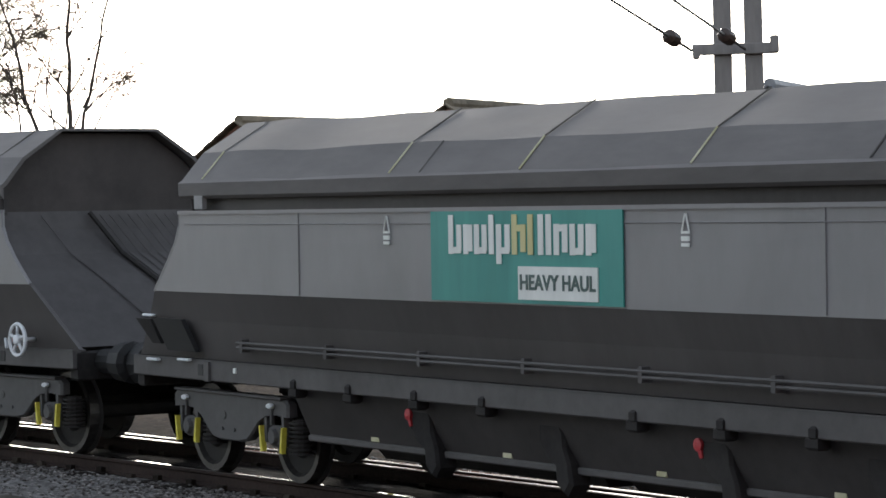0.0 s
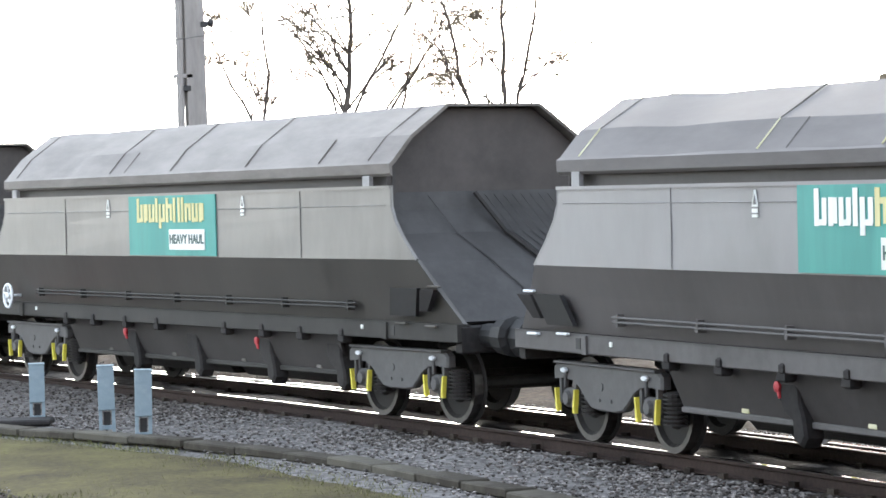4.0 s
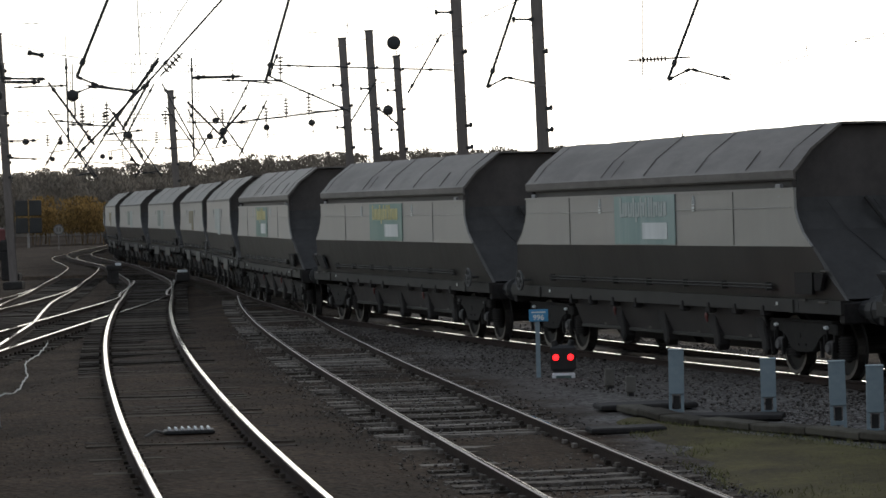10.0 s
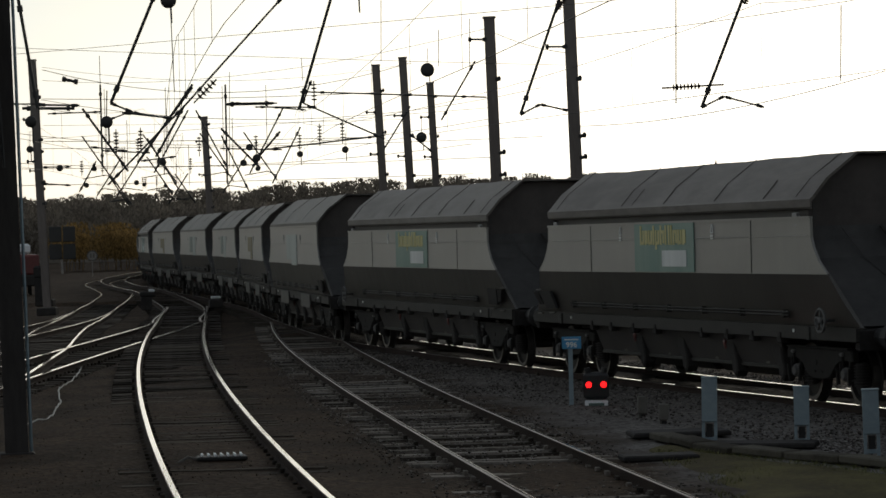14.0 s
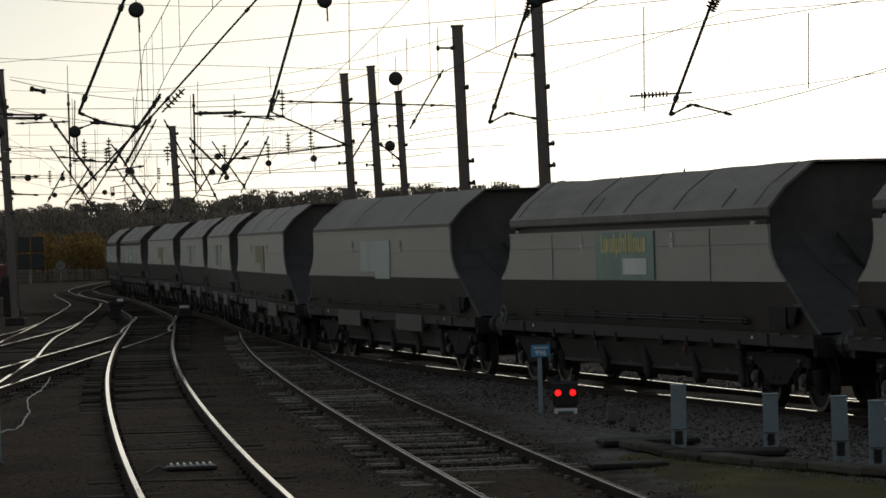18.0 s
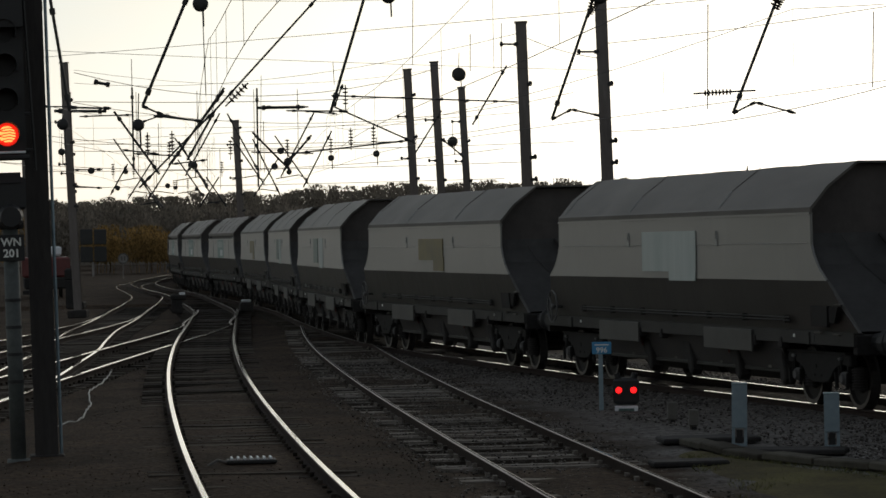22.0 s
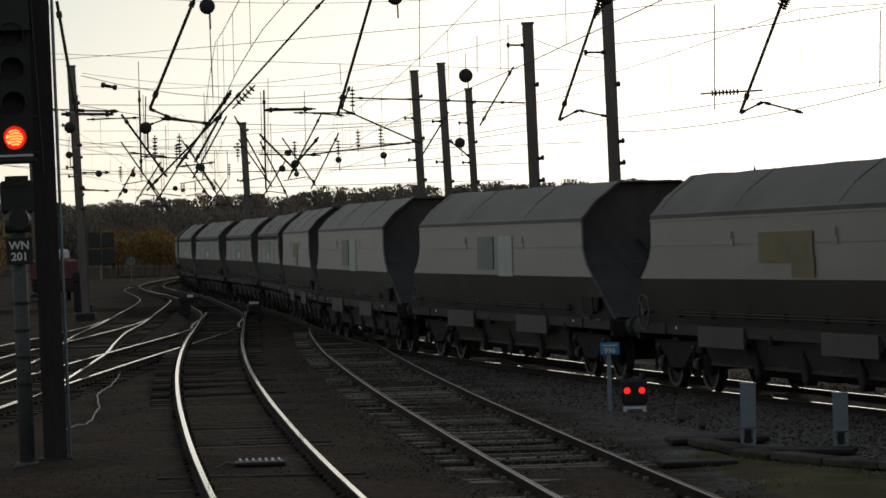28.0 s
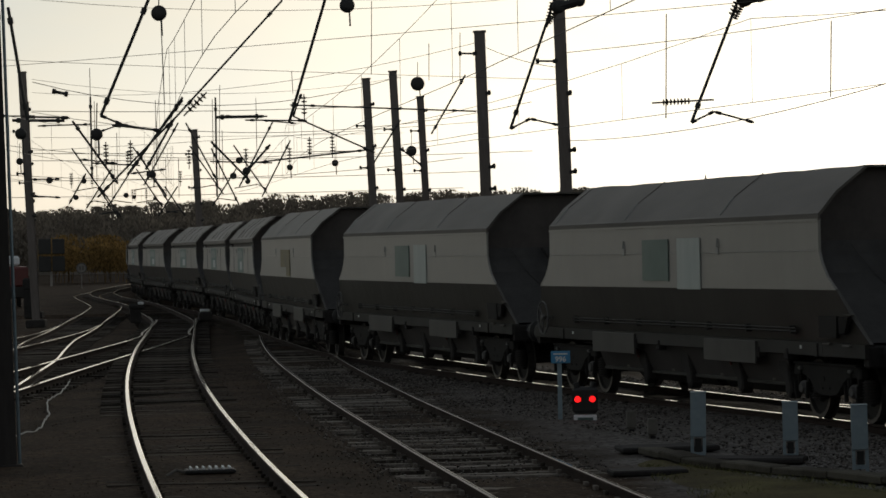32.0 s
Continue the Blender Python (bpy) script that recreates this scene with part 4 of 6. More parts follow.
        ring = [[(s * (HALF_BOT - 0.12 + 0.12 * f * math.cos(a)), 0.15 + 0.55 * f * math.sin(a) * rng.uniform(0.8, 1.1), 1.10 + h * rng.uniform(0.8, 1.2)) for a in [k * math.tau / 12 for k in range(12)]] for f, h in ((1.0, 0.0), (0.75, 0.045), (0.35, 0.09))]
        g.loft(ring)
        part("coal_spill", g, UNDER, root, "heap of spilt coal on the headstock")
        g = Geo()
        g.slab((s * (HALF_BOT + 0.3), 0, 0.92), (0.62, 0.36, 0.3), 0.05)
        part("coupler", g, DARK_PAINT, root, "black coupler between the wagons")
        for sy in (-1, 1):
            g = Geo()
            g.lathe([(s * HALF_BOT, 0.13), (s * (HALF_BOT + 0.34), 0.13), (s * (HALF_BOT + 0.36), 0.2), (s * (HALF_BOT + 0.58), 0.22), (s * (HALF_BOT + 0.61), 0.15)], "x", 12, (0, sy * 0.87, 1.0))
            part("buffer", g, BLACK, root, "round black buffer")
        if (s < 0) == hw_front:
            sy = -1
            # thin proud plates whose dark colour stands for shade in access openings
            for name, mt, quad in (("step_recess", BLACK, ((6.62, 1.51), (6.0, 1.51), (5.84, 1.20), (6.44, 1.20))), ("step_cheek", UNDER, ((7.0, 1.50), (6.68, 1.50), (6.56, 1.26), (6.74, 1.26)))):
                g = Geo()
                q = [(s * x, sy * (1.17 + 0.16 * (z - 1.13) / 0.67 + 0.105), z) for x, z in quad]
                g.loft([[(x, y + 0.05, z) for x, y, z in q], [(x, y, z) for x, y, z in q]])
                part(name, g, mt, root, "dark plate standing for a shaded access opening")
            for x, z in ((6.86, 1.53), (6.78, 1.10), (6.1, 1.12)):
                g = Geo()
                g.slab((s * x, sy * 1.285, z), (0.24, 0.04, 0.026), 0.006)
                part("step_edge", g, WHITE if CLEAN else CONCRETE, root, "white painted step edge")
            g = Geo()
            g.box((s * 6.28, sy * 1.283, 1.32), (0.16, 0.02, 0.018))
            part("step_bar", g, GREY_PLAIN, root)
        for sy in (-1, 1):
            # black plate painted as the dark inside of a square hole
            g = Geo()
            g.slab((s * 5.82, sy * 1.252, 1.03), (0.10, 0.008, 0.11), 0.003)
            part("solebar_hole", g, BLACK, root)
            g = Geo()
            g.slab((s * 5.66, sy * 1.262, 1.02), (0.10, 0.03, 0.19), 0.01)
            part("solebar_bracket", g, SOLE_MAT, root)
            g = Geo()
            g.slab((s * 5.1, sy * 1.256, 1.05), (0.05, 0.015, 0.05), 0.005)
            part("data_tag", g, CREAM, root)
        add_bogie(root, s * 5.58)
    for x in (-5.6, -2.1, -0.07, 2.2, 5.45) if slotted else (-5.75, -2.1, 2.2):
        g = Geo()
        g.tube([(x + 0.02 * j, -y - 0.004, z + 0.002) for j, (y, z) in enumerate(ROOF[2:4])], 0.010, 4)
        part("canopy_seam", g, SEAM_MAT if slotted else DULL_PATCH, root, "seam strip over the canopy")
        g = Geo()
        g.tube([(x + 0.02 * j + 0.02, -y - 0.004, z + 0.002) for j, (y, z) in enumerate(ROOF[3:])], 0.007, 4)
        part("canopy_seam", g, CONCRETE if CLEAN else ROOF_GRIME, root, "upper end of a seam strip")
    for x in (-1.6, 4.2) if slotted else ():
        g = Geo()
        g.tube([(x + 0.02 * j, -y - 0.003, z) for j, (y, z) in enumerate(ROOF[2:4])], 0.008, 4)
        part("canopy_dent", g, TOP_MAT, root, "dark crease in the canopy")
    g = Geo()
    g.tube([(-5.9, -SIDE_Y - 0.002, 2.42), (-2.4, -SIDE_Y - 0.004, 2.418), (2.4, -SIDE_Y - 0.004, 2.416), (5.9, -SIDE_Y - 0.002, 2.42)], 0.006, 4)
    part("weld_line", g, SIDE_MAT, root, "weld line along the side")
    for x in (-3.64, 3.77) if slotted else ():
        g = Geo()
        g.box((x, -SIDE_Y - 0.004, (Z_LINE + Z_BODY) / 2), (0.014, 0.012, Z_BODY - Z_LINE - 0.02))
        part("side_rib", g, SIDE_MAT, root)
    if slotted:
        for sy in (-1, 1):
            g = Geo()
            g.box((0, sy * 1.22, 2.65), (2 * HALF_TOP - 0.3, 0.04, 0.46))
            part("slot_back", g, UNDER_SHEET, root, "dark slot between side and canopy")
            for x in (-5.62, 5.45):
                g = Geo()
                g.slab((x, sy * 1.325, 2.655), (0.17, 0.05, 0.2), 0.01)
                part("slot_post", g, GREY_PLAIN, root)
    else:
        for x in (-2.9, 2.4):
            g = Geo()
            g.slab((x, -1.275, 0.93), (2.1, 0.03, 0.34), 0.01)
            part("box_plate", g, PLATE_GRIME, root, "dull grey plate below the solebar")
    g = Geo()
    big = not slotted
    hx = 6.42 if hw_front else -6.35
    if slotted and CLEAN:
        q = 1 if hw_front else -1
        for x, z in ((5.5, 1.42), (6.12, 1.22)):
            g = Geo()
            g.lathe([(-1.30, 0.015), (-1.31, 0.035), (-1.27, 0.035), (-1.25, 0.02)], "y", 8, (q * x, 0, z))
            g.tube([(q * x, -1.28, z), (q * x + 0.05, -1.28, z - 0.09)], 0.016, 5)
            part("valve_tap", g, RED_PAINT, root, "small red brake tap")
        g = Geo()
        g.tube([(q * 5.92, -1.27, 1.22), (q * 5.98, -1.29, 1.12)], 0.017, 5)
        part("valve_lever", g, WHITE, root, "white painted lever")
    part("handwheel", WHEEL_RING if big else WHEEL_SPOKED, None, root, "white handbrake wheel", at=pose(hx, -1.40, 1.22 if not big else 1.3))
    return root


def decorate(root, style, k):
    y = -SIDE_Y - 0.012
    g = Geo()
    if style in ("fresh", "yellowed", "washed"):
        g.box((0.035, y, (Z_BODY + Z_LINE) / 2), (2.75, 0.012, Z_BODY - Z_LINE - 0.03))
        part("logo_panel", g, TEAL if style == "fresh" else TEAL_FADE if style == "washed" else TEAL_DULL if k > 2 else TEAL, root, "teal company panel")
        for i, glyph in enumerate(GLYPHS):
            stained = style == "yellowed" or i in (5, 6)
            part("logo_glyph", glyph[2 if style == "washed" else 1 if stained else 0], None, root, "rust-stained name shape" if stained else "cream name shape", at=pose(0, y - 0.012, Z_BODY - 0.015))
        g = Geo()
        g.box((0.54, y - 0.012, Z_BODY - 0.58), (1.1, 0.012, 0.26))
        part("words_panel", g, CREAM if k < 3 else PALE_PATCH, root, "white panel with dark words" if k < 3 else "pale panel, words worn away")
        if k < 3:
            part("wording", HAUL_TEXT, None, root, "dark green words", at=pose(0.54, y - 0.022, Z_BODY - 0.58, 90, 0, 0) @ Matrix.Diagonal((0.56, 0.52, 1, 1)))
    elif style == "pale":
        g.box((-0.05, y, 2.31), (2.6, 0.012, 0.66))
        g.box((0.6, y - 0.001, 2.06), (1.25, 0.012, 0.46))
        part("paint_patch", g, FADED, root, "pale painted-out patch")
    elif style == "ochre":
        g.box((0.2, y, 2.36), (2.2, 0.012, 0.46))
        g.box((0.9, y - 0.001, 2.05), (0.9, 0.012, 0.3))
        part("paint_patch", g, OCHRE_PATCH, root, "ochre painted-out patch")
    elif style == "tealpale":
        g.box((-0.55, y, 2.31), (1.2, 0.012, 0.66))
        part("paint_patch", g, DULL_TEAL, root, "washed teal patch")
        g = Geo()
        g.box((0.95, y, 2.25), (1.0, 0.012, 0.80))
        part("paint_patch", g, FADED, root, "pale painted-out patch")
    for x in (-2.07, 2.19):
        c = CREAM if k < 3 else PALE_PATCH if k < 7 else DULL_PATCH
        zt = Z_BODY - 0.05
        g = Geo()
        for sx in (-1, 1):
            g.tube([(x + sx * 0.045, y, zt - 0.13), (x + sx * 0.006, y, zt)], 0.008, 4)
        g.box((x, y, zt - 0.135), (0.10, 0.008, 0.018))
        part("warning_triangle", g, c, root, "white outlined warning triangle")
        g = Geo()
        g.box((x, y, zt - 0.18), (0.10, 0.008, 0.035))
        g.box((x, y, zt - 0.225), (0.10, 0.008, 0.025))
        part("warning_bar", g, c, root, "small white text bars")
    return root


STYLES = ["fresh", "fresh", "yellowed", "washed", "washed", "yellowed", "yellowed", "pale", "ochre", "tealpale", "tealpale", "ochre"] + ["washed"] * 9
WAGON_COUNT = 21
protos = {}
wagons = []
for k in range(WAGON_COUNT):
    slotted = not 7 <= k <= 11
    key = (slotted, (k % 2 == 1 or k == 0) if slotted else False, (0, 1, 2, 2)[k] if k < 4 else 3)
    set_heights(key[2])
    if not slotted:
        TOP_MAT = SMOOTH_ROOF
    if key not in protos:
        protos[key] = base_wagon("hopper_wagon", *key[:2])
        w = protos[key]
        protos[key] = copy_thing(w, Matrix())
    else:
        w = copy_thing(protos[key], Matrix())
    wagons.append(w)
for p in protos.values():
    for o in (*p.children_recursive, p):
        bpy.data.objects.remove(o)
DULL_RED_COPIES = {}


def dull_red_copy(mesh):
    """A copy of a red fitting in dull red, one for each mesh."""
    if mesh.name not in DULL_RED_COPIES:
        DULL_RED_COPIES[mesh.name] = mesh.copy()
        DULL_RED_COPIES[mesh.name].materials[0] = RED_DULL
    return DULL_RED_COPIES[mesh.name]


for k, w in enumerate(wagons):
    set_heights((0, 1, 2, 2)[k] if k < 4 else 3)
    decorate(w, STYLES[k], k)
    for o in w.children:
        if o.name.startswith("handwheel"):
            o.location.x += {2: 0.5, 3: 0.45}.get(k, 0.0)
    # fittings swapped for darker copies; the side frames' shade is in their colour
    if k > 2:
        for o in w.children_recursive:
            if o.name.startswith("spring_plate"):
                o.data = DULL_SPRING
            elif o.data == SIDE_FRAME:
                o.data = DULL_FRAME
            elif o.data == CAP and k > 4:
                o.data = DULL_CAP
            if o.name.startswith("spring_plate"):
                o["label"] = "dark spring plate"
            elif o.name.startswith("end_cap") and k > 4:
                o["label"] = "dimmed cap"
            elif o.name.startswith("handwheel") and k > 3:
                o.data = DULL_SPOKED if o.data == WHEEL_SPOKED else DULL_RING
                o["label"] = "darker grey handbrake wheel"
            elif k > 3 and o.name.startswith(("release_handle", "valve_tap")):
                o.data = dull_red_copy(o.data)
                o["label"] = "dull red handle"

# distance of the train's leading coupling along its line, by time
TRAIN_S = [(0, 209.16), (1, 205.53), (2, 201.87), (3, 198.10), (4, 194.43), (4.5, 192.68), (6.5, 185.45), (8, 179.79), (9, 176.32), (11, 168.86), (13, 161.18), (15.5, 151.78), (17, 145.97), (19, 138.00), (21, 130.55), (23, 123.30), (24.5, 118.06), (26.5, 111.37), (28, 106.35), (30, 99.70), (32, 93.32)]


def train_s(t):
    """A smooth curve through TRAIN_S."""
    p = TRAIN_S
    i = max(j for j in range(len(p) - 1) if p[j][0] <= t) if t > 0 else 0
    sl = [(p[min(j + 1, len(p) - 1)][1] - p[max(j - 1, 0)][1]) / (p[min(j + 1, len(p) - 1)][0] - p[max(j - 1, 0)][0]) for j in (i, i + 1)]
    h = p[i + 1][0] - p[i][0]
    u = (t - p[i][0]) / h
    return (2 * u**3 - 3 * u**2 + 1) * p[i][1] + (u**3 - 2 * u**2 + u) * h * sl[0] + (3 * u**2 - 2 * u**3) * p[i + 1][1] + (u**3 - u**2) * h * sl[1]


def motions():
    for k, w in enumerate(wagons):
        rows = []
        for i in range(65):
            t = i * 0.5
            s = train_s(t) + (k - 0.5) * PITCH
            a, b = along(TRAIN_LINE, s - 5.58)[0], along(TRAIN_LINE, s + 5.58)[0]
            c = (a + b) / 2
            za, zb = train_grade(a[1]), train_grade(b[1])
            rows.append((t, pose(c[0], c[1], (za + zb) / 2, 0, math.degrees(math.atan2(zb - za, 11.16)), math.degrees(math.atan2(a[1] - b[1], a[0] - b[0])))))
        walk(w, rows)
        if k > 11:
            continue
        for o in w.children_recursive:
            if o.name.startswith("wheelset"):
                x = o.location.x
                turns = []
                for i in range(241):
                    t = min(32.0, i * 4 / 30)
                    turns.append((t, pose(x, 0, 0.43, 0, math.degrees((train_s(0) - train_s(t)) / 0.43), 0)))
                walk(o, turns)

# ---- tracks, built as rails and sleepers ----
train_track = track("train_track", "curved running line under the coal train", TRAIN_LINE, -60, 200, 0.024, (17, 66), grade=train_grade)
g = Geo()
q0, q1 = s_at_y(TRAIN_LINE, 12), s_at_y(TRAIN_LINE, 90)
steps = np.arange(q0, q1, 0.5)
for i, q in enumerate(steps):
    c, d = along(TRAIN_LINE, q)
    for k in range(7):
        u = -0.66 + 0.22 * k
        g.v.append((c[0] + d[1] * u, c[1] - d[0] * u, train_grade(c[1]) - 0.148 + 0.022 * noise.noise(Vector((u * 4, q * 1.7, 2.2)))))
g.f = [(i * 7 + k, i * 7 + k + 1, i * 7 + k + 8, i * 7 + k + 7) for i in range(len(steps) - 1) for k in range(6)]
g.m = [0] * len(g.f)
part("oily_bed", g, DARK_BED, train_track, "very dark ballast between the rails")
part("check_rail", rail_mesh(TRAIN_LINE, 19, 47, 1.02, 0.022, train_grade), None, train_track, "second rail laid close outside the running rail")
track("main_track", "curved main line with polished rails", MAIN_LINE, 8, 230, 0.028, (22, 92), 0.06)
track("loop_track", "curved loop line with dulled rails", LOOP_LINE, 8, 89, 0.016, (22, 88), 0.07, oily=False, lift=0.028)
track("siding_track", "siding that joins the main line", SIDING_LINE, 25, 104, 0.032, (40, 80), 0.19)
track("crossover_track", "crossover between the siding and the outer line", CROSS_LINE, 46, 116, 0.032, None, 0.19)
track("outer_track", "outer running line", LEFT_LINE, 25, 235, 0.032, None, 0.19)
track("points_track", "short turnout road beyond the siding points", POINTS_LINE, 92, 113, 0.014, None, 0.1)

# ---- overhead line: masts ----
def h_section(w, h, d=None):
    """An upright of H section as one swept profile."""
    d = d or w
    a, b, t, k = w / 2, d / 2, w * 0.045, d * 0.07
    prof = [(-a, -b), (a, -b), (a, -b + k), (t, -b + k), (t, b - k), (a, b - k), (a, b), (-a, b), (-a, b - k), (-t, b - k), (-t, -b + k), (-a, -b + k)]
    g = Geo()
    g.loft([[(x, y, 0) for x, y in prof], [(x, y, h) for x, y in prof]])
    return g


def mast(x, y, top, width, label, lean=0.0, fittings=(), turn=0.0, steel=None):
    """An H-section mast, built from two flanges and a web, with a foot and small brackets."""
    root = thing("overhead_line_mast", label, "mast", "overhead line masts", pose(x, y, -0.25, 0, lean, turn))
    h = top + 0.25
    g = h_section(width, h)
    part("column", g, steel or MAST, root, "weathered H-section steel column")
    g = Geo()
    g.slab((0, 0, 0.12), (width * 2.6, width * 2.6, 0.3), 0.04)
    part("footing", g, UNDER if steel else CONCRETE, root, "concrete footing")
    g = Geo()
    g.slab((0, 0, h + 0.02), (width * 1.2, width * 1.2, 0.05), 0.01)
    part("cap", g, steel or MAST, root)
    for z, side, length in fittings:
        g = Geo()
        g.slab((side * width * 0.5, 0, z), (0.12, width * 1.15, 0.09), 0.01)
        g.tube([(side * width * 0.5, 0, z), (side * (width * 0.5 + length), 0, z + 0.02)], 0.03, 6)
        g.lathe([(-0.05, 0.02), (-0.03, 0.07), (0.03, 0.07), (0.05, 0.02)], "x", 8, (side * (width * 0.5 + length), 0, z + 0.02))
        part("bracket", g, BLACK, root)
    return root


FAR_FITS = [(4.2, 1, 0.05), (5.0, 1, 0.05), (5.8, -1, 0.25), (6.6, 1, 0.06), (7.4, -1, 0.3), (8.2, 1, 0.08)]
mast(2.71, 74.95, 9.05, 0.30, "tall steel mast behind the coal train", -1.2, [(4.6, 1, 0.1), (5.15, 1, 0.1), (7.44, -1, 0.45), (6.6, 1, 0.05)], steel=BROWN_MAST)
mast(0.70, 80.0, 8.32, 0.30, "tall steel mast behind the coal train", -1.2, [(4.3, 1, 0.1), (4.9, 1, 0.1), (6.9, 1, 0.05), (8.0, -1, 0.4)], steel=BROWN_MAST)
for x, y, top, w in ((-3.28, 111.95, 8.92, 0.30), (-2.33, 115.97, 9.42, 0.31), (-1.33, 117.99, 8.50, 0.29), (-12.59, 141.44, 8.3, 0.30), (-16.21, 110.82, 9.36, 0.28)):
    mast(x, y, top, w, "distant steel mast with cable brackets", -2.2, FAR_FITS[:6], steel=BROWN_MAST)
mast(-16.45, 90.7, 11.5, 0.36, "steel mast beyond the colour light signal", -1.2, [(3.2, 1, 0.2), (4.4, -1, 0.2), (5.9, -1, 0.3), (7.4, 1, 0.25)], steel=BROWN_MAST)
mast(8.11, 48.3, 9.5, 0.32, "broad steel mast rising behind the wagons", -1.0, [(5.65, 1, 0.14), (4.6, -1, 0.05)])
g = Geo()
g.tube([(7.78, 48.2, -0.2), (7.75, 48.2, 9.4)], 0.065, 8)
for z in (1.5, 3.0, 4.55, 6.0, 7.5):
    g.slab((7.81, 48.22, z), (0.3, 0.16, 0.07), 0.01)
solid("cable_duct_pipe", g, MAST, "grey upright duct pipe clamped beside a mast", "pipe")


def twin_mast():
    root = thing("portal_leg", "twin-column steel portal leg with a cross arm", "mast", "overhead line masts", pose(19.2, 35.4, -0.25, 0, -0.5, -28))
    for sx in (-0.2, 0.22):
        part("column", h_section(0.25, 10.0), MAST, root, "grey steel column", at=pose(sx, 0, 0))
    g = Geo()
    g.slab((-0.03, -0.16, 4.87), (1.16, 0.08, 0.15), 0.01)
    g.slab((-0.56, -0.16, 4.84), (0.1, 0.14, 0.2), 0.02)
    g.slab((0.5, -0.16, 4.92), (0.12, 0.14, 0.24), 0.02)
    part("cross_arm", g, MAST, root, "riveted cross arm")
    for z in (6.4, 8.0):
        g = Geo()
        g.slab((0.01, -0.14, z), (0.5, 0.05, 0.1), 0.01)
        part("batten", g, MAST, root)
    g = Geo()
    g.slab((0, 0, 0.12), (1.2, 0.8, 0.3), 0.04)
    part("footing", g, CONCRETE, root)
    return root



def string_insulator(a, b, at=0.5, discs=7, gap=0.09, r=0.085, root=None):
    """A thin rod from a to b with a string of discs on it."""
    a, b = Vector(a), Vector(b)
    d = (b - a).normalized()
    if root is None:
        root = [h for lo, hi, h in HEADSPANS if lo <= a.y < hi][0]
        a.z -= 0.0023 * a.y
        b.z -= 0.0023 * b.y
    g = Geo()
    g.tube([a, b], 0.02, 5)
    rod = part("insulator_rod", g, WIRE, root, "rod of a brown disc insulator")
    rot = d.to_track_quat("Z", "Y").to_matrix().to_4x4()
    c = a + (b - a) * at
    for k in range(discs):
        part("disc", DISC_MESH, None, rod, at=Matrix.Translation(c + d * gap * (k - discs / 2)) @ rot @ Matrix.Scale(r / 0.085, 4))


g = Geo()
g.lathe([(-0.02, 0.03), (-0.012, 0.085), (0.012, 0.076), (0.03, 0.03)], "z", 10)
DISC_MESH = g.mesh("disc", INSUL)

leg = twin_mast()
for dx, at_ in ((-0.62, 0.06), (0.1, 0.04)):
    foot = pose(19.2, 35.4, -0.25, 0, -0.5, -28).inverted()
    top = foot @ Vector((4.3 + dx * 0.9, 16.5 - dx * 0.3, 6.3))
    end = foot @ Vector((-6.0 + dx, -2.0, 8.0))
    low = Vector((dx, -0.22, 4.86))
    g = Geo()
    g.tube([low, low.lerp(top, 0.5), top, end], 0.017, 5)
    part("anchor_wire", g, WIRE, leg, "taut anchor wire of the overhead line")
    string_insulator(low, low.lerp(top, 0.12), 0.5, 6, 0.07, 0.10, leg)
# ---- tubes, stays and arms of the catenary supports ----
DROP_TUBES = [
    (6.01, 61.71, 8.12, 4.82, 61.81, 5.17), (2.40, 71.96, 8.89, 1.18, 71.99, 5.53), (-2.87, 65.94, 8.75, -3.88, 65.89, 5.53),
    (-6.09, 57.68, 7.68, -7.08, 57.57, 5.36), (-8.52, 55.35, 7.33, -8.20, 55.40, 5.19), (-6.24, 39.52, 6.16, -6.20, 39.52, 3.68),
    (-8.98, 94.57, 7.69, -10.70, 94.40, 5.31), (-7.84, 119.74, 7.05, -8.86, 119.67, 5.90), (-13.16, 99.13, 7.21, -11.68, 99.32, 5.06),
    (-10.24, 119.56, 7.22, -8.68, 119.69, 5.57), (-9.75, 99.52, 7.24, -10.74, 99.42, 5.53),
]
STAYS = [
    (-4.22, 69.87, 8.61, -6.76, 69.67, 5.90), (-6.76, 69.67, 5.90, -8.66, 69.46, 4.00), (-5.74, 99.83, 7.25, -2.99, 99.96, 5.97),
    (-7.58, 104.73, 5.84, -3.14, 104.95, 6.26), (0.13, 90.00, 7.95, -0.95, 89.99, 6.16), (-5.17, 94.86, 7.74, -5.46, 94.84, 7.01),
    (-3.58, 111.94, 5.69, -2.35, 111.98, 7.60), (-2.38, 111.97, 6.53, -1.53, 111.99, 5.82),
]
ARMS = [
    (4.82, 61.81, 5.17, 5.29, 61.77, 5.39), (5.29, 61.77, 5.39, 6.13, 61.70, 5.14), (1.18, 71.99, 5.53, 1.67, 71.98, 5.77),
    (1.67, 71.98, 5.77, 2.36, 71.96, 5.60), (-7.08, 57.57, 5.36, -6.70, 57.61, 5.19), (-6.87, 57.59, 5.17, -5.88, 57.70, 5.04),
    (-8.21, 55.40, 5.26, -7.42, 55.51, 5.23), (-7.73, 94.69, 7.06, -6.28, 94.79, 7.03), (-5.25, 89.85, 7.13, 0.45, 90.00, 6.83),
    (-7.00, 94.74, 6.92, -5.01, 94.87, 6.87), (-12.91, 99.16, 5.91, -11.69, 99.31, 5.75), (-17.04, 108.67, 7.89, -15.91, 108.84, 7.87),
]
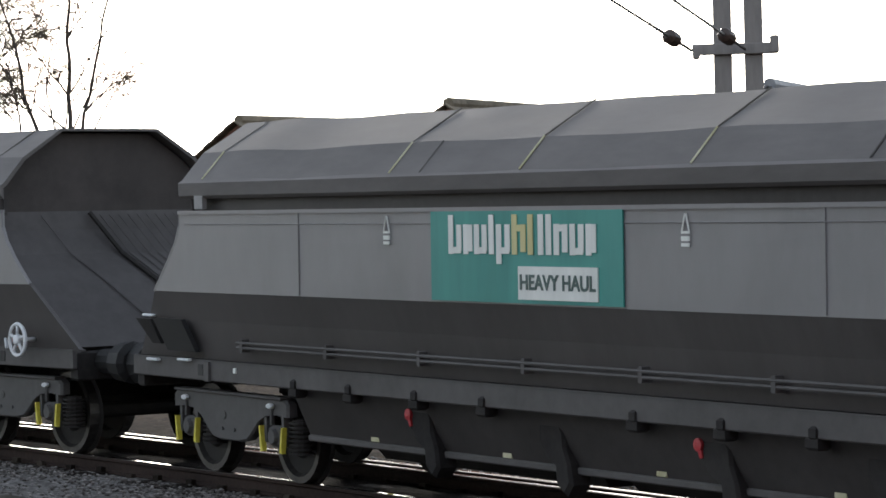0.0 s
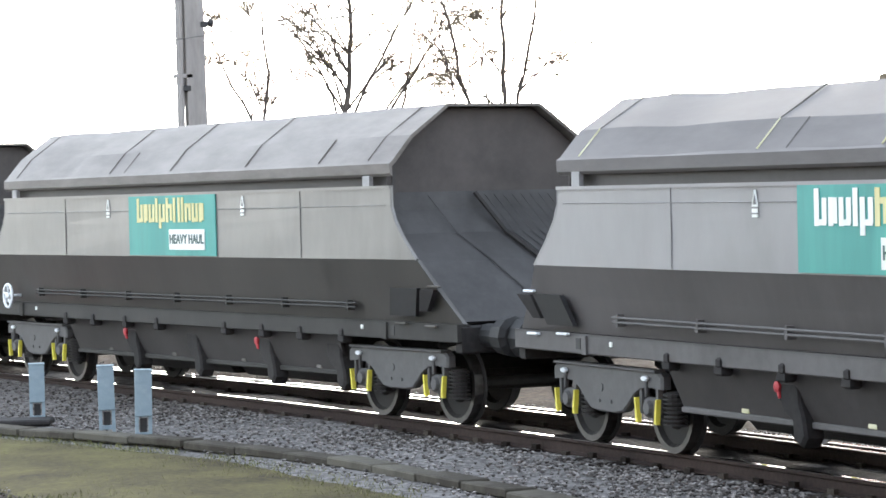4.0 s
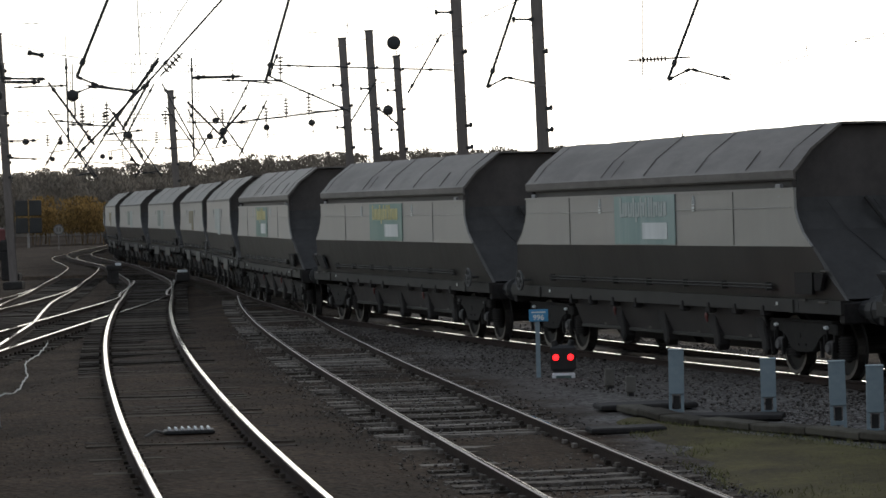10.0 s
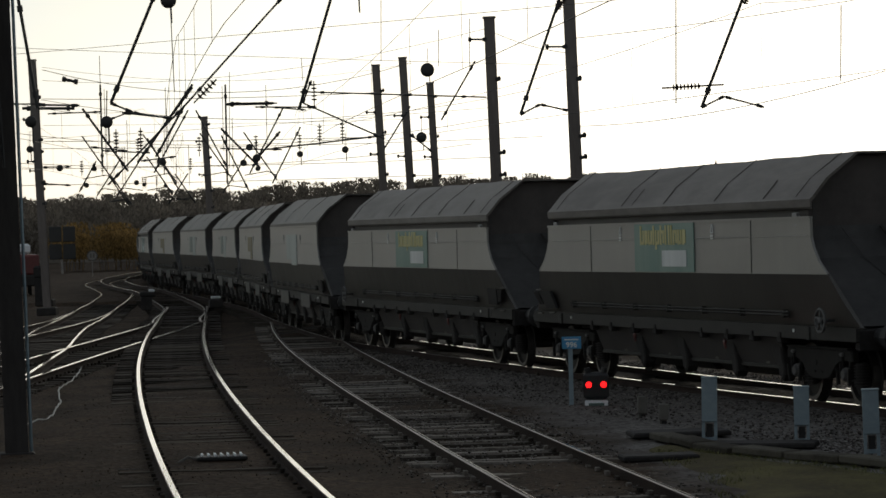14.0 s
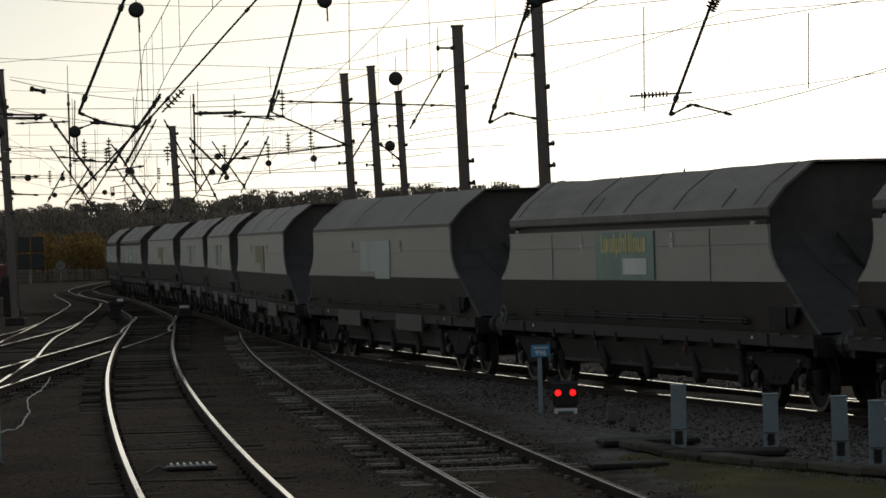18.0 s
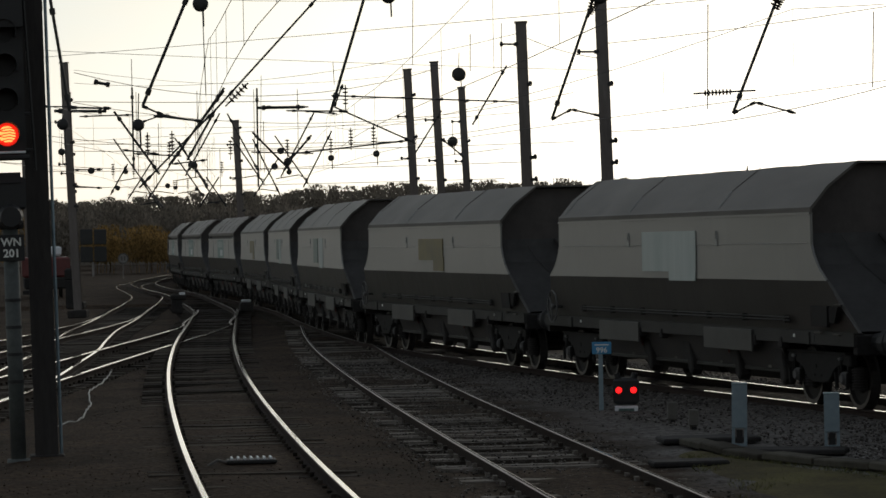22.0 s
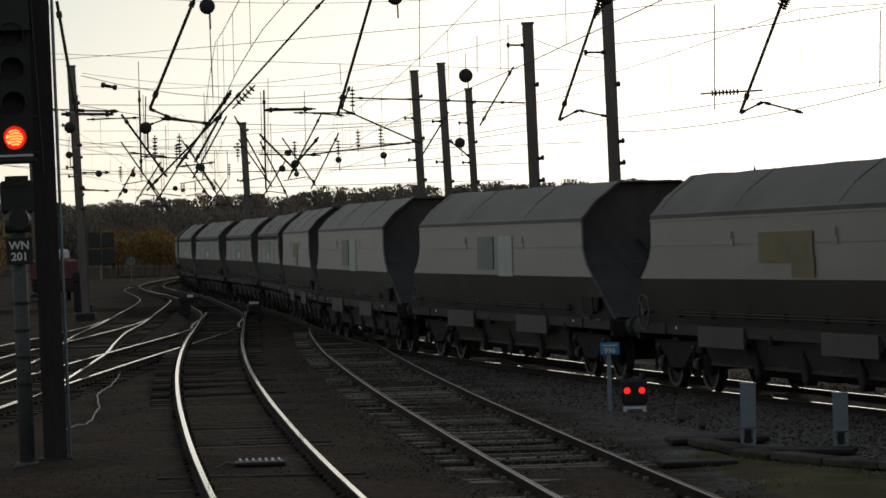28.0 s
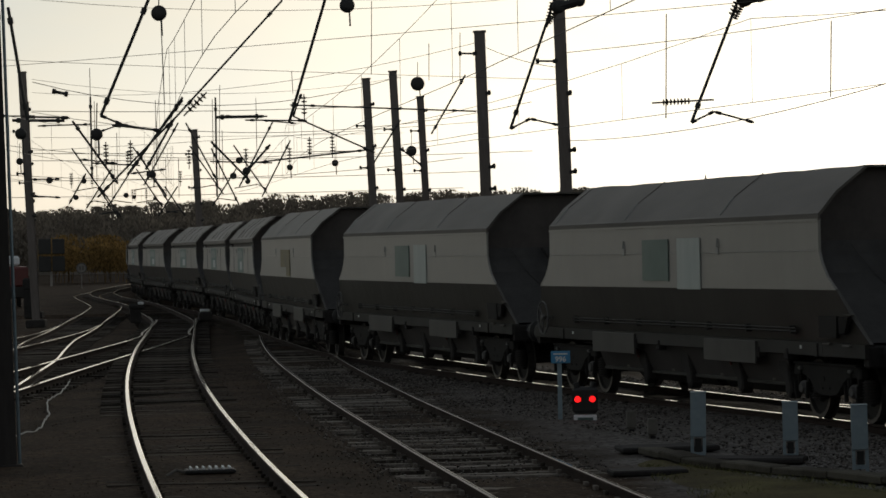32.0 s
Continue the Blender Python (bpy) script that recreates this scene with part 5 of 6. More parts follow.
DROPPERS = [
    (-9.02, 109.63, 8.93, -9.11, 109.62, 5.35), (-12.55, 99.21, 8.98, -12.54, 99.21, 5.35), (-7.10, 69.64, 8.39, -7.05, 69.64, 6.18),
    (-5.76, 99.83, 8.78, -5.73, 99.84, 8.01), (-0.01, 90.00, 9.25, -0.04, 90.00, 7.78), (-2.70, 89.96, 10.27, -2.75, 89.96, 8.02),
    (-0.97, 89.99, 8.93, -0.99, 89.99, 7.80), (4.34, 61.85, 7.47, 4.29, 61.85, 5.27), (7.26, 57.54, 6.93, 7.22, 57.55, 5.44),
]

POSTS = [(-13.28, 105, 8.33, -13.27, 105, 5.43), (-9.39, 112, 8.6, -9.4, 112, 4.82)]
BARS = [(-16.98, 110.8, 7.82, -15, 110.8, 7.77), (-14.5, 104, 8.51, -13.94, 104, 8.38), (-9.35, 112, 7.84, -7.62, 112, 7.84)]
ARMS += [(-16.02, 110.8, 7.59, -13.97, 110.8, 7.62), (-13.27, 105, 5.96, -11.55, 105, 5.84), (-9.65, 112, 6.16, -7.27, 112, 6.06), (-16.28, 110.8, 5.58, -15.2, 110.8, 5.57), (-16.29, 110.8, 4.96, -15.22, 110.8, 4.87), (-12.82, 104, 7.04, -12.07, 104, 7.29), (-12.07, 104, 7.29, -10.66, 104, 6.99), (-11.78, 104, 5.53, -10.53, 104, 5.66), (-7.62, 112, 7.69, -6.33, 112, 7.55)]
STAYS += [(-9.87, 104, 8.09, -11.91, 104, 5.49), (-10.44, 108, 7.48, -11.75, 108, 5.2), (-10.54, 112, 7.65, -9.36, 112, 5.36), (-7.19, 112, 7.68, -8.54, 112, 5.18), (-12.41, 112, 6.62, -11.26, 112, 4.64), (-10.1, 118, 6.88, -9.02, 118, 4.57), (-15.16, 118, 5.97, -15.87, 118, 4.74), (-6.91, 118, 7.14, -8.1, 118, 4.89)]


HEADSPANS = []
MAST_ENDS = {50: ((-16.55, 90.7, 10.4), (8.13, 48.3, 8.9)), 63: ((-16.55, 90.7, 10.9), (2.71, 74.95, 8.9)), 80: ((-16.2, 110.8, 8.6), (0.7, 80.0, 8.1)), 102: ((-16.2, 110.8, 9.1), (-2.33, 115.97, 9.2))}
for lo, hi in ((0, 50), (50, 63), (63, 80), (80, 102), (102, 130)):
    root = thing("headspan", "dark wire headspan carrying the overhead line equipment", "headspan", "headspans across the tracks")
    HEADSPANS.append((lo, hi, root))
    if lo:
        p, q = (Vector(v) for v in MAST_ENDS[lo])
        spans = [(p, q, 0.6), (p - Vector((0, 0, 2.2)), q - Vector((0, 0, 2.2)), 0.05)]
    else:
        spans = [(Vector((-6.6, 38.64, 6.3)), Vector((-5.6, 38.64, 6.3)), 0.0)]
    for p, q, sag in spans:
        g = Geo()
        g.tube([p.lerp(q, k / 10) - Vector((0, 0, sag * 4 * (k / 10) * (1 - k / 10))) for k in range(11)], 0.007, 4)
        part("span_wire", g, WIRE, root)


def support(name, label, rows, r):
    for a in rows:
        p, q = Vector(a[:3]), Vector(a[3:])
        p.z -= 0.0023 * p.y
        q.z -= 0.0023 * q.y
        root = [h for lo, hi, h in HEADSPANS if lo <= p.y < hi][0]
        g = Geo()
        g.tube([p, q], r * (0.6 + 0.4 * p.y / 62) if r > 0.02 else r, 7)
        ob = part(name, g, BLACK if r > 0.02 else WIRE, root, label)
        if r > 0.02:
            for f in (0.12, 0.88):
                c, d = p.lerp(q, f), (q - p).normalized()
                g = Geo()
                g.tube([c - d * 0.06, c + d * 0.06], r * 1.7 * (0.6 + 0.4 * p.y / 62), 8)
                part("clamp", g, BLACK, ob)


support("drop_tube", "slanting steel drop tube", DROP_TUBES, 0.034)
support("stay_tube", "thin diagonal stay", STAYS, 0.024)
support("registration_arm", "bent registration arm", ARMS, 0.021)
support("dropper_rod", "thin upright dropper", DROPPERS, 0.012)
support("hanging_post", "upright hanging post of the registration gear", POSTS, 0.028)
support("insulator_bar", "thick dark bar insulator", BARS, 0.045)
string_insulator((4.0, 61.86, 5.60), (5.3, 61.78, 5.64), 0.42, 8, 0.075, 0.075)
string_insulator((2.30, 71.97, 8.7), (2.12, 71.97, 8.0), 0.5, 6, 0.08, 0.09)
string_insulator((5.9, 61.72, 7.86), (5.66, 61.74, 7.3), 0.5, 6, 0.08, 0.09)
string_insulator((-6.05, 69.72, 6.45), (-6.6, 69.69, 5.9), 0.5, 5, 0.11, 0.1)
for x, y, z in ((-5.09, 94.86, 7.28), (-12.06, 99.27, 6.04), (-11.24, 99.37, 6.08), (-5.72, 109.85, 6.49), (-4.87, 109.89, 6.56)):
    string_insulator((x, y, z + 0.45), (x, y, z - 0.4), 0.5, 5, 0.12, 0.1)


def weight_wheel(x, y, z, r):
    z -= 0.0023 * y
    root = [h for lo, hi, h in HEADSPANS if lo <= y < hi][0]
    g = Geo()
    g.lathe([(-0.07, r * 0.3), (-0.06, r * 0.9), (-0.03, r), (0.03, r), (0.06, r * 0.9), (0.07, r * 0.3)], "y", 18)
    wheel = part("tension_wheel", smooth(g.mesh("wheel", BLACK)), None, root, "dark round tensioning wheel", at=pose(x, y, z, 0, 0, 12))
    g = Geo()
    g.tube([(0, 0, r * 0.9), (0.02, 0, r + 0.5)], 0.012, 5)
    g.tube([(0.3 * r, 0, -r * 0.9), (0.35 * r, 0, -r - 0.3)], 0.02, 5)
    part("hanger", g, WIRE, wheel)


for x, y, z, r in ((-6.12, 59.69, 7.52, 0.16), (-2.53, 65.95, 8.13, 0.17), (-7.17, 57.56, 4.99, 0.12), (-1.49, 99.99, 8.28, 0.24), (-8.33, 55.38, 4.94, 0.11), (-8.09, 109.7, 5.7, 0.15),
                   (-6.47, 109.81, 5.81, 0.12), (-4.78, 109.9, 5.94, 0.13), (-10.52, 99.44, 5.34, 0.13), (-14.93, 98.88, 5.87, 0.12), (-1.95, 111.98, 6.41, 0.2)):
    weight_wheel(x, y, z, r)


def pulley_pair(a, b, top, foot, r):
    """Two black tensioning drums side by side above a ribbed insulator at the head of a drop tube."""
    a, b = Vector(a), Vector(b)
    root = [h for lo, hi, h in HEADSPANS if lo <= a.y < hi][0]
    string_insulator(top, foot, 0.5, 6, 0.055, 0.075)
    for c, k in ((a, 1.0), (b, 0.86)):
        g = Geo()
        g.lathe([(-0.12, r * 0.3), (-0.11, r * 0.92), (-0.04, r), (0.04, r), (0.11, r * 0.92), (0.12, r * 0.3)], "y", 18)
        part("tension_drum", smooth(g.mesh("drum", BLACK)), None, root, "black tensioning drum", at=pose(c.x, c.y + (0.0 if k == 1.0 else 0.06), c.z - 0.0023 * c.y, 0, 0, 10) @ Matrix.Scale(k, 4))
    g = Geo()
    z = Vector((0, 0, -0.0023 * a.y))
    g.tube([a + z, b + z + Vector((0, 0.06, 0))], r * 0.75, 10)
    g.tube([a + z, Vector(top) + z], 0.03, 6)
    part("drum_frame", g, BLACK, root, "frame between the drums")


pulley_pair((2.41, 71.95, 8.49), (2.93, 71.95, 8.63), (2.35, 71.95, 8.37), (2.13, 71.95, 8.04), 0.165)
pulley_pair((5.99, 61.75, 7.73), (6.31, 61.75, 7.8), (5.9, 61.75, 7.57), (5.76, 61.75, 7.32), 0.155)


def catenary(line, y0, y1, low, high, label, span=48.0, shift=0.0):
    """Contact wire below, sagging messenger wire above and droppers between."""
    root = thing("catenary", label, "overhead wire", "overhead wires")
    a, b = s_at_y(line, y0), s_at_y(line, y1)
    contact, mess = [], []
    for q in np.arange(a, b, 3.0):
        p, t = along(line, q)
        f = ((q - a + shift) % span) / span
        zig = 0.22 * (abs(2 * f - 1) - 0.5)
        x, y = p[0] + zig * t[1], p[1] - zig * t[0]
        zm = high - 0.75 * 4 * f * (1 - f)
        contact.append((x, y, low))
        mess.append((x, y, zm))
        if int(round((q - a) / 3)) % 2 == 0:
            g = Geo()
            g.tube([(x, y, low), (x, y, zm)], 0.004, 3)
            part("dropper", g, WIRE, root)
    g = Geo()
    g.tube(contact, 0.006, 4)
    part("contact_wire", g, WIRE, root)
    g = Geo()
    g.tube(mess, 0.006, 4)
    part("messenger_wire", g, WIRE, root)


catenary(TRAIN_LINE, 12, 150, 4.75, 6.1, "copper overhead wires above the coal train", 46, 10)
catenary(LOOP_LINE, 10, 88, 4.75, 6.2, "copper overhead wires above the loop line", 48, 20)
catenary(MAIN_LINE, 10, 180, 4.8, 6.3, "copper overhead wires above the main line", 50, 5)
catenary(SIDING_LINE, 40, 101, 4.8, 6.3, "copper overhead wires above the siding", 45, 0)
catenary(LEFT_LINE, 24, 190, 4.8, 6.3, "copper overhead wires above the outer line", 48, 30)


def span_wire(a, b, sag, r, label):
    a, b = Vector(a), Vector(b)
    g = Geo()
    g.tube([a.lerp(b, i / 12) - Vector((0, 0, sag * 4 * (i / 12) * (1 - i / 12))) for i in range(13)], r, 4)
    solid("span_wire", g, WIRE, label, "wire", "span wires")


for a, b, sag in (((-16.2, 110.8, 9.0), (-2.48, 116, 9.2), 1.0), ((-16.2, 110.8, 7.9), (-3.4, 112, 7.9), 0.1), ((-16.2, 110.8, 6.3), (-3.4, 112, 6.2), 0.05), ((2.7, 75, 7.0), (0.7, 80, 7.9), 0.1),
                  ((2.7, 75, 8.9), (-16.55, 90.7, 11.2), 0.4), ((2.7, 75, 7.4), (19.2, 35.4, 8.2), 0.5), ((8.13, 48.3, 5.4), (2.7, 75, 5.15), 0.3), ((19.2, 35.4, 5.4), (8.13, 48.3, 7.2), 0.2),
                  ((8.13, 48.3, 5.42), (19.6, 58.0, 6.5), 0.05), ((8.13, 48.3, 5.3), (19.6, 58.0, 5.9), 0.05)):
    span_wire(a, b, sag, 0.009 * max(1.0, a[1] / 80), "thin dark span wire between masts")


# ---- further headspans down the line, masts at both ends ----
def far_headspan(y, x0, x1, seed, z=8.6):
    rng = random.Random(seed)
    root = thing("headspan", "distant headspan of wires, insulators and registration tubes", "headspan", "headspans across the tracks")
    for zz, sag in ((z, 1.1), (z - 2.1, 0.12)):
        g = Geo()
        g.tube([(x0 + (x1 - x0) * k / 12, y, zz - sag * 4 * (k / 12) * (1 - k / 12)) for k in range(13)], 0.011 * y / 110, 4)
        part("span_wire", g, WIRE, root)
    for line in (TRAIN_LINE, MAIN_LINE, LEFT_LINE, None):
        x = float(np.interp(y, line[0][:, 1], line[0][:, 0])) if line else rng.uniform(x0 + 2, x1 - 2)
        s = rng.choice((-1, 1))
        g = Geo()
        g.tube([(x + s * 0.9, y, z - 1.6), (x - s * 0.5, y, z - 3.7)], 0.032 * y / 110, 6)
        g.tube([(x - s * 0.5, y, z - 3.5), (x - s * 0.1, y, z - 3.3), (x + s * 0.9, y, z - 3.45)], 0.02 * y / 110, 5)
        part("registration_tube", g, BLACK, root)
        for dx in ((-1.3,) if s > 0 else (1.5,)):
            string_insulator((x + dx, y, z - 1.75), (x + dx, y, z - 2.6), 0.45, 5, 0.13, 0.11, root)
        g = Geo()
        g.tube([(x + 0.1, y, z + 0.4), (x + 0.1, y, z - 2.4)], 0.012 * y / 110, 4)
        part("dropper_rod", g, WIRE, root)
        if rng.random() < 0.7:
            g = Geo()
            g.lathe([(-0.05, 0.05), (-0.03, 0.15), (0.03, 0.15), (0.05, 0.05)], "y", 12, (x + rng.uniform(-2, 2), y, z - 2.2 - rng.uniform(0, 0.9)))
            part("tension_wheel", g, BLACK, root)


for y, x0, x1, seed in ((126, -18.5, 3, 1), (160, -26, 1, 3), (206, -38, 0, 5)):
    far_headspan(y, x0, x1, seed)
    mast(x0, y, 9.0, 0.28, "distant steel mast with cable brackets", -1.5, FAR_FITS[:4], steel=BROWN_MAST)

# ---- colour light signal at the platform end ----
def colour_light_signal():
    root = thing("colour_light_signal", "black colour light signal head showing red on a grey ladder post", "signal", at=pose(-6.33, 37.75, -0.2, 0, -1.0, 12))
    g = Geo()
    g.tube([(0, 0, -0.15), (0, 0, 3.0)], 0.10, 14)
    g.tube([(0, 0, -0.15), (0, 0, 0.0)], 0.15, 14)
    part("post", smooth(g.mesh("post", POST_DARK)), None, root, "grey tubular post with bands")
    for z in (1.0, 1.35, 1.7, 2.05):
        g = Geo()
        g.tube([(0, 0, z - 0.02), (0, 0, z + 0.02)], 0.108, 14)
        part("band", g, BLACK, root)
    g = Geo()
    g.slab((0, -0.14, 2.72), (0.33, 0.03, 0.34), 0.01)
    part("number_plate_board", g, BLACK, root, "black identity plate")
    part("identity_text", text_mesh("identity_text", "WN\n201", 0.105, CREAM), None, root, "white characters", at=pose(0, -0.16, 2.72, 90, 0, 0))
    g = Geo()
    g.slab((0, 0, 3.42), (0.42, 0.3, 0.42), 0.03)
    g.lathe([(-0.24, 0.13), (-0.10, 0.17), (0.0, 0.16)], "y", 14, (0, -0.12, 3.12))
    g.slab((0, 0.02, 3.02), (0.34, 0.2, 0.12), 0.02)
    part("subsidiary_head", g, BLACK, root, "black subsidiary head")
    g = Geo()
    g.slab((0, -0.16, 3.62), (0.30, 0.02, 0.14), 0.005)
    part("subsidiary_glass", g, GLASS, root)
    g = Geo()
    g.slab((-0.06, 0.05, 4.85), (0.60, 0.26, 1.95), 0.04)
    g.slab((-0.06, -0.1, 3.88), (0.66, 0.5, 0.06), 0.02)
    part("signal_head", g, BLACK, root, "tall black signal head")
    g = Geo()
    edge = [(0.24, 5.55), (-0.36, 5.55), (-0.84, 5.98), (-1.3, 6.35), (-1.3, 6.6), (0.24, 6.6)]
    g.loft([[(x, y, z) for x, z in edge] for y in (0.35, 0.3, -0.25, -0.3)])
    part("bracket_box", g, BLACK, root, "black boxed bracket above the head")
    g = Geo()
    for k in range(7):
        g.lathe([(-0.02, 0.03), (-0.01, 0.055), (0.01, 0.05), (0.02, 0.03)], "x", 8, (-0.52 + 0.045 * k, 0.2, 4.66 - 0.02 * k))
    part("arm_insulator", g, INSUL, root, "ribbed insulator on the bracket arm")
    for z in (4.18, 4.62, 5.06, 5.5):
        g = Geo()
        arc = [math.radians(-25 + 23 * k) for k in range(12)]
        g.loft([[(r * math.cos(q), y, z + r * math.sin(q)) for r, y in ((0.16, -0.08), (0.16, -0.34), (0.149, -0.34), (0.149, -0.08))] for q in arc])
        part("hood", g, BLACK, root)
        g = Geo()
        g.lathe([(-0.092, 0.02), (-0.09, 0.128), (-0.075, 0.135)], "y", 24, (0, 0, z))
        lit = z < 4.3
        part("lens", g, RED_HOT if lit else BLACK, root, "lit red lens" if lit else "dark lens")
        if lit:
            g = Geo()
            g.torus((0, -0.09, z), 0.128, 0.02, "y", 24, 6)
            part("lens_rim", g, RED_RIM, root, "glowing red rim")
            for k in range(-3, 4):
                g = Geo()
                w = math.sqrt(0.124**2 - (k * 0.036) ** 2)
                g.tube([(-w, -0.097, z + k * 0.036 + (0.02 if k % 2 else -0.02)), (-w * 0.3, -0.097, z + k * 0.036), (w * 0.3, -0.097, z + k * 0.036 + 0.012), (w, -0.097, z + k * 0.036 - 0.012)], 0.008, 3)
                part("lens_rib", g, RED_RIM, root, "darker red rib of the lens")
    for sx, z0, z1, out in ((-0.60, 3.72, 4.75, 0.0), (0.36, 3.72, 6.4, -0.1)):
        g = Geo()
        g.tube([(sx, 0.1, z0), (sx + out, 0.1, z1)], 0.024, 6)
        for z in (3.98, 4.45):
            g.tube([(sx, 0.1, z), (0, 0.1, z)], 0.024, 5)
        part("guard_rail", g, BLACK, root, "black guard rail")
    g = Geo()
    g.slab((-0.02, -0.1, 3.95), (0.5, 0.05, 0.03), 0.005)
    part("bright_edge", g, WHITE, root)
    return root


colour_light_signal()

g = h_section(0.30, 9.2, 0.28)
near_mast = thing("signal_mast", "dark H-section steel mast close behind the signal post", "mast", at=pose(-6.08, 38.5, -0.3, 0, -1.0, 10))
part("column", g, DARK_MAST, near_mast)
g = Geo()
g.slab((0, 0, 0.02), (0.5, 0.5, 0.16), 0.04)
part("footing", g, UNDER, near_mast)
g = Geo()
g.tube([(0.19, 0, 0.1), (0.19, 0, 9.0)], 0.025, 6)
part("earth_conduit", g, GALV, near_mast)


for pts in (((-7.54, 38.5, 4.35), (-6.93, 38.5, 3.96), (-6.1, 38.5, 3.74)), ((-7.54, 38.5, 4.88), (-6.67, 38.5, 4.61), (-6.1, 38.5, 4.44))):
    g = Geo()
    g.tube([near_mast.matrix_basis.inverted() @ Vector(p) for p in pts], 0.045, 6)
    part("bracket_arm", g, BLACK, near_mast, "dark bracket arm")


# ---- ground signal, blue sign, marker posts ----
def ground_signal(x, y, rz):
    root = thing("ground_signal", "small black ground signal with two red lights on white plinth", "signal", at=pose(x, y, -0.28, 0, 0, rz))
    g = Geo()
    g.slab((0, 0, 0.09), (0.36, 0.22, 0.12), 0.015)
    part("plinth", g, WHITE, root, "white plinth with bars")
    g = Geo()
    g.box((0, -0.114, 0.09), (0.24, 0.006, 0.05))
    part("plinth_bar", g, STENCIL, root)
    g = Geo()
    g.slab((0, 0.02, 0.38), (0.40, 0.2, 0.42), 0.05)
    g.tube([(-0.12, 0, 0.58), (-0.14, 0, 0.66)], 0.05, 8)
    g.tube([(0.12, 0, 0.58), (0.14, 0, 0.66)], 0.05, 8)
    part("head", g, BLACK, root, "black signal head")
    for sx in (-0.115, 0.115):
        g = Geo()
        g.lathe([(-0.03, 0.01), (-0.028, 0.045), (0.0, 0.05)], "y", 14, (sx, -0.08, 0.4))
        part("lamp", g, RED_LAMP, root, "lit red lamp")
        g = Geo()
        g.torus((sx, -0.09, 0.4), 0.056, 0.008, "y", 16, 5)
        part("bezel", g, BLACK, root)
    return root


ground_signal(1.83, 45.8, -2)


def blue_sign(x, y):
    root = thing("blue_sign", "blue number sign on a grey post among weeds", "sign", at=pose(x, y, -0.28, 0, 0, -2))
    g = Geo()
    g.box((0, 0, 0.5), (0.07, 0.05, 1.08))
    part("post", g, GALV, root)
    g = Geo()
    g.slab((0.02, -0.04, 1.05), (0.30, 0.02, 0.19), 0.006)
    part("plate", g, BLUE, root)
    g = Geo()
    part("figure", text_mesh("figure", "996", 0.085, CREAM), None, root, "white figures", at=pose(0.02, -0.053, 1.015, 90, 0, 0))
    g.box((0.02, -0.053, 1.10), (0.22, 0.004, 0.02))
    part("marking_bar", g, CREAM, root, "pale bars on the sign")


blue_sign(1.45, 46.05)


def marker_post(x, y, h, rz, w=0.19):
    root = thing("marker_post", "blue-grey steel cabinet post with a slotted foot", "post", "steel marker posts", pose(x, y, -0.27, 0, random.uniform(-1, 1), rz))
    g = Geo()
    g.slab((0, 0, h * 0.70), (w, w * 0.75, h * 0.6), 0.012)
    part("box", g, GALV, root, "blue-grey steel box")
    g = Geo()
    g.slab((0, 0, h), (w * 1.06, w * 0.82, 0.02), 0.006)
    part("lid", g, GALV, root)
    for sx in (-1, 1):
        g = Geo()
        g.box((sx * w * 0.40, 0, h * 0.2), (w * 0.2, w * 0.5, h * 0.4 + 0.1))
        part("leg", g, GALV, root)
    g = Geo()
    g.box((0, 0, h * 0.17), (w * 0.7, w * 0.3, 0.05))
    part("cross_bar", g, GALV, root)
    g = Geo()
    g.box((0, 0.01, h * 0.28), (w * 0.42, w * 0.3, h * 0.2))
    part("slot_core", g, BLACK, root)
    for z in (0.5, 0.56, 0.62, 0.68, 0.74, 0.8, 0.86):
        g = Geo()
        g.box((0, -w * 0.378, h * z), (w * 0.8, 0.006, 0.008))
        part("louvre", g, GALV, root)


for x, y, h in ((2.87, 36.75, 0.93), (4.0, 36.5, 0.80), (4.58, 34.35, 0.87), (4.82, 33.1, 0.88)):
    marker_post(x, y, h, -6)
for x, y, h in ((2.36, 42.7, 0.36), (2.58, 41.3, 0.33)):
    root = thing("stub_post", "short pale concrete stub post in the ballast", "post", "stub posts", pose(x, y, -0.27, 0, 2, 4))
    g = Geo()
    g.slab((0, 0, h * 0.68), (0.13, 0.1, h * 0.7), 0.012)
    g.box((0, 0.02, h * 0.2), (0.1, 0.05, h * 0.5))
    part("body", g, CONCRETE, root)
    g = Geo()
    g.slab((0.01, -0.03, h * 0.17), (0.07, 0.03, h * 0.24), 0.004)
    part("plate", g, UNDER, root)
root = thing("cabinet_post", "dark grey rounded box on a thin post beside the line", "post", at=pose(-6.46, 33.85, -0.28, 0, 0, 8))
g = Geo()
g.tube([(0, 0, 0), (0, 0, 0.45)], 0.04, 8)
part("stem", g, POST_DARK, root)
g = Geo()
g.slab((0, 0, 0.66), (0.27, 0.2, 0.46), 0.05)
part("box", g, POST_DARK, root, "dark grey box")


# ---- cable trough along the grass, slabs, treadle, cable ----
TROUGH = curve_line([(2.45, 37.6), (2.95, 35.6), (4.5, 33.0), (5.85, 30.2), (6.95, 25.4), (7.6, 20.0)], 0.5)
trough = thing("cable_trough", "line of pale concrete cable trough lids beside the grass", "trough", kind="structure")
g = Geo()
g.slab((0, 0, 0), (0.32, 0.97, 0.09), 0.015)
LID = g.mesh("lid", LID_STONE)
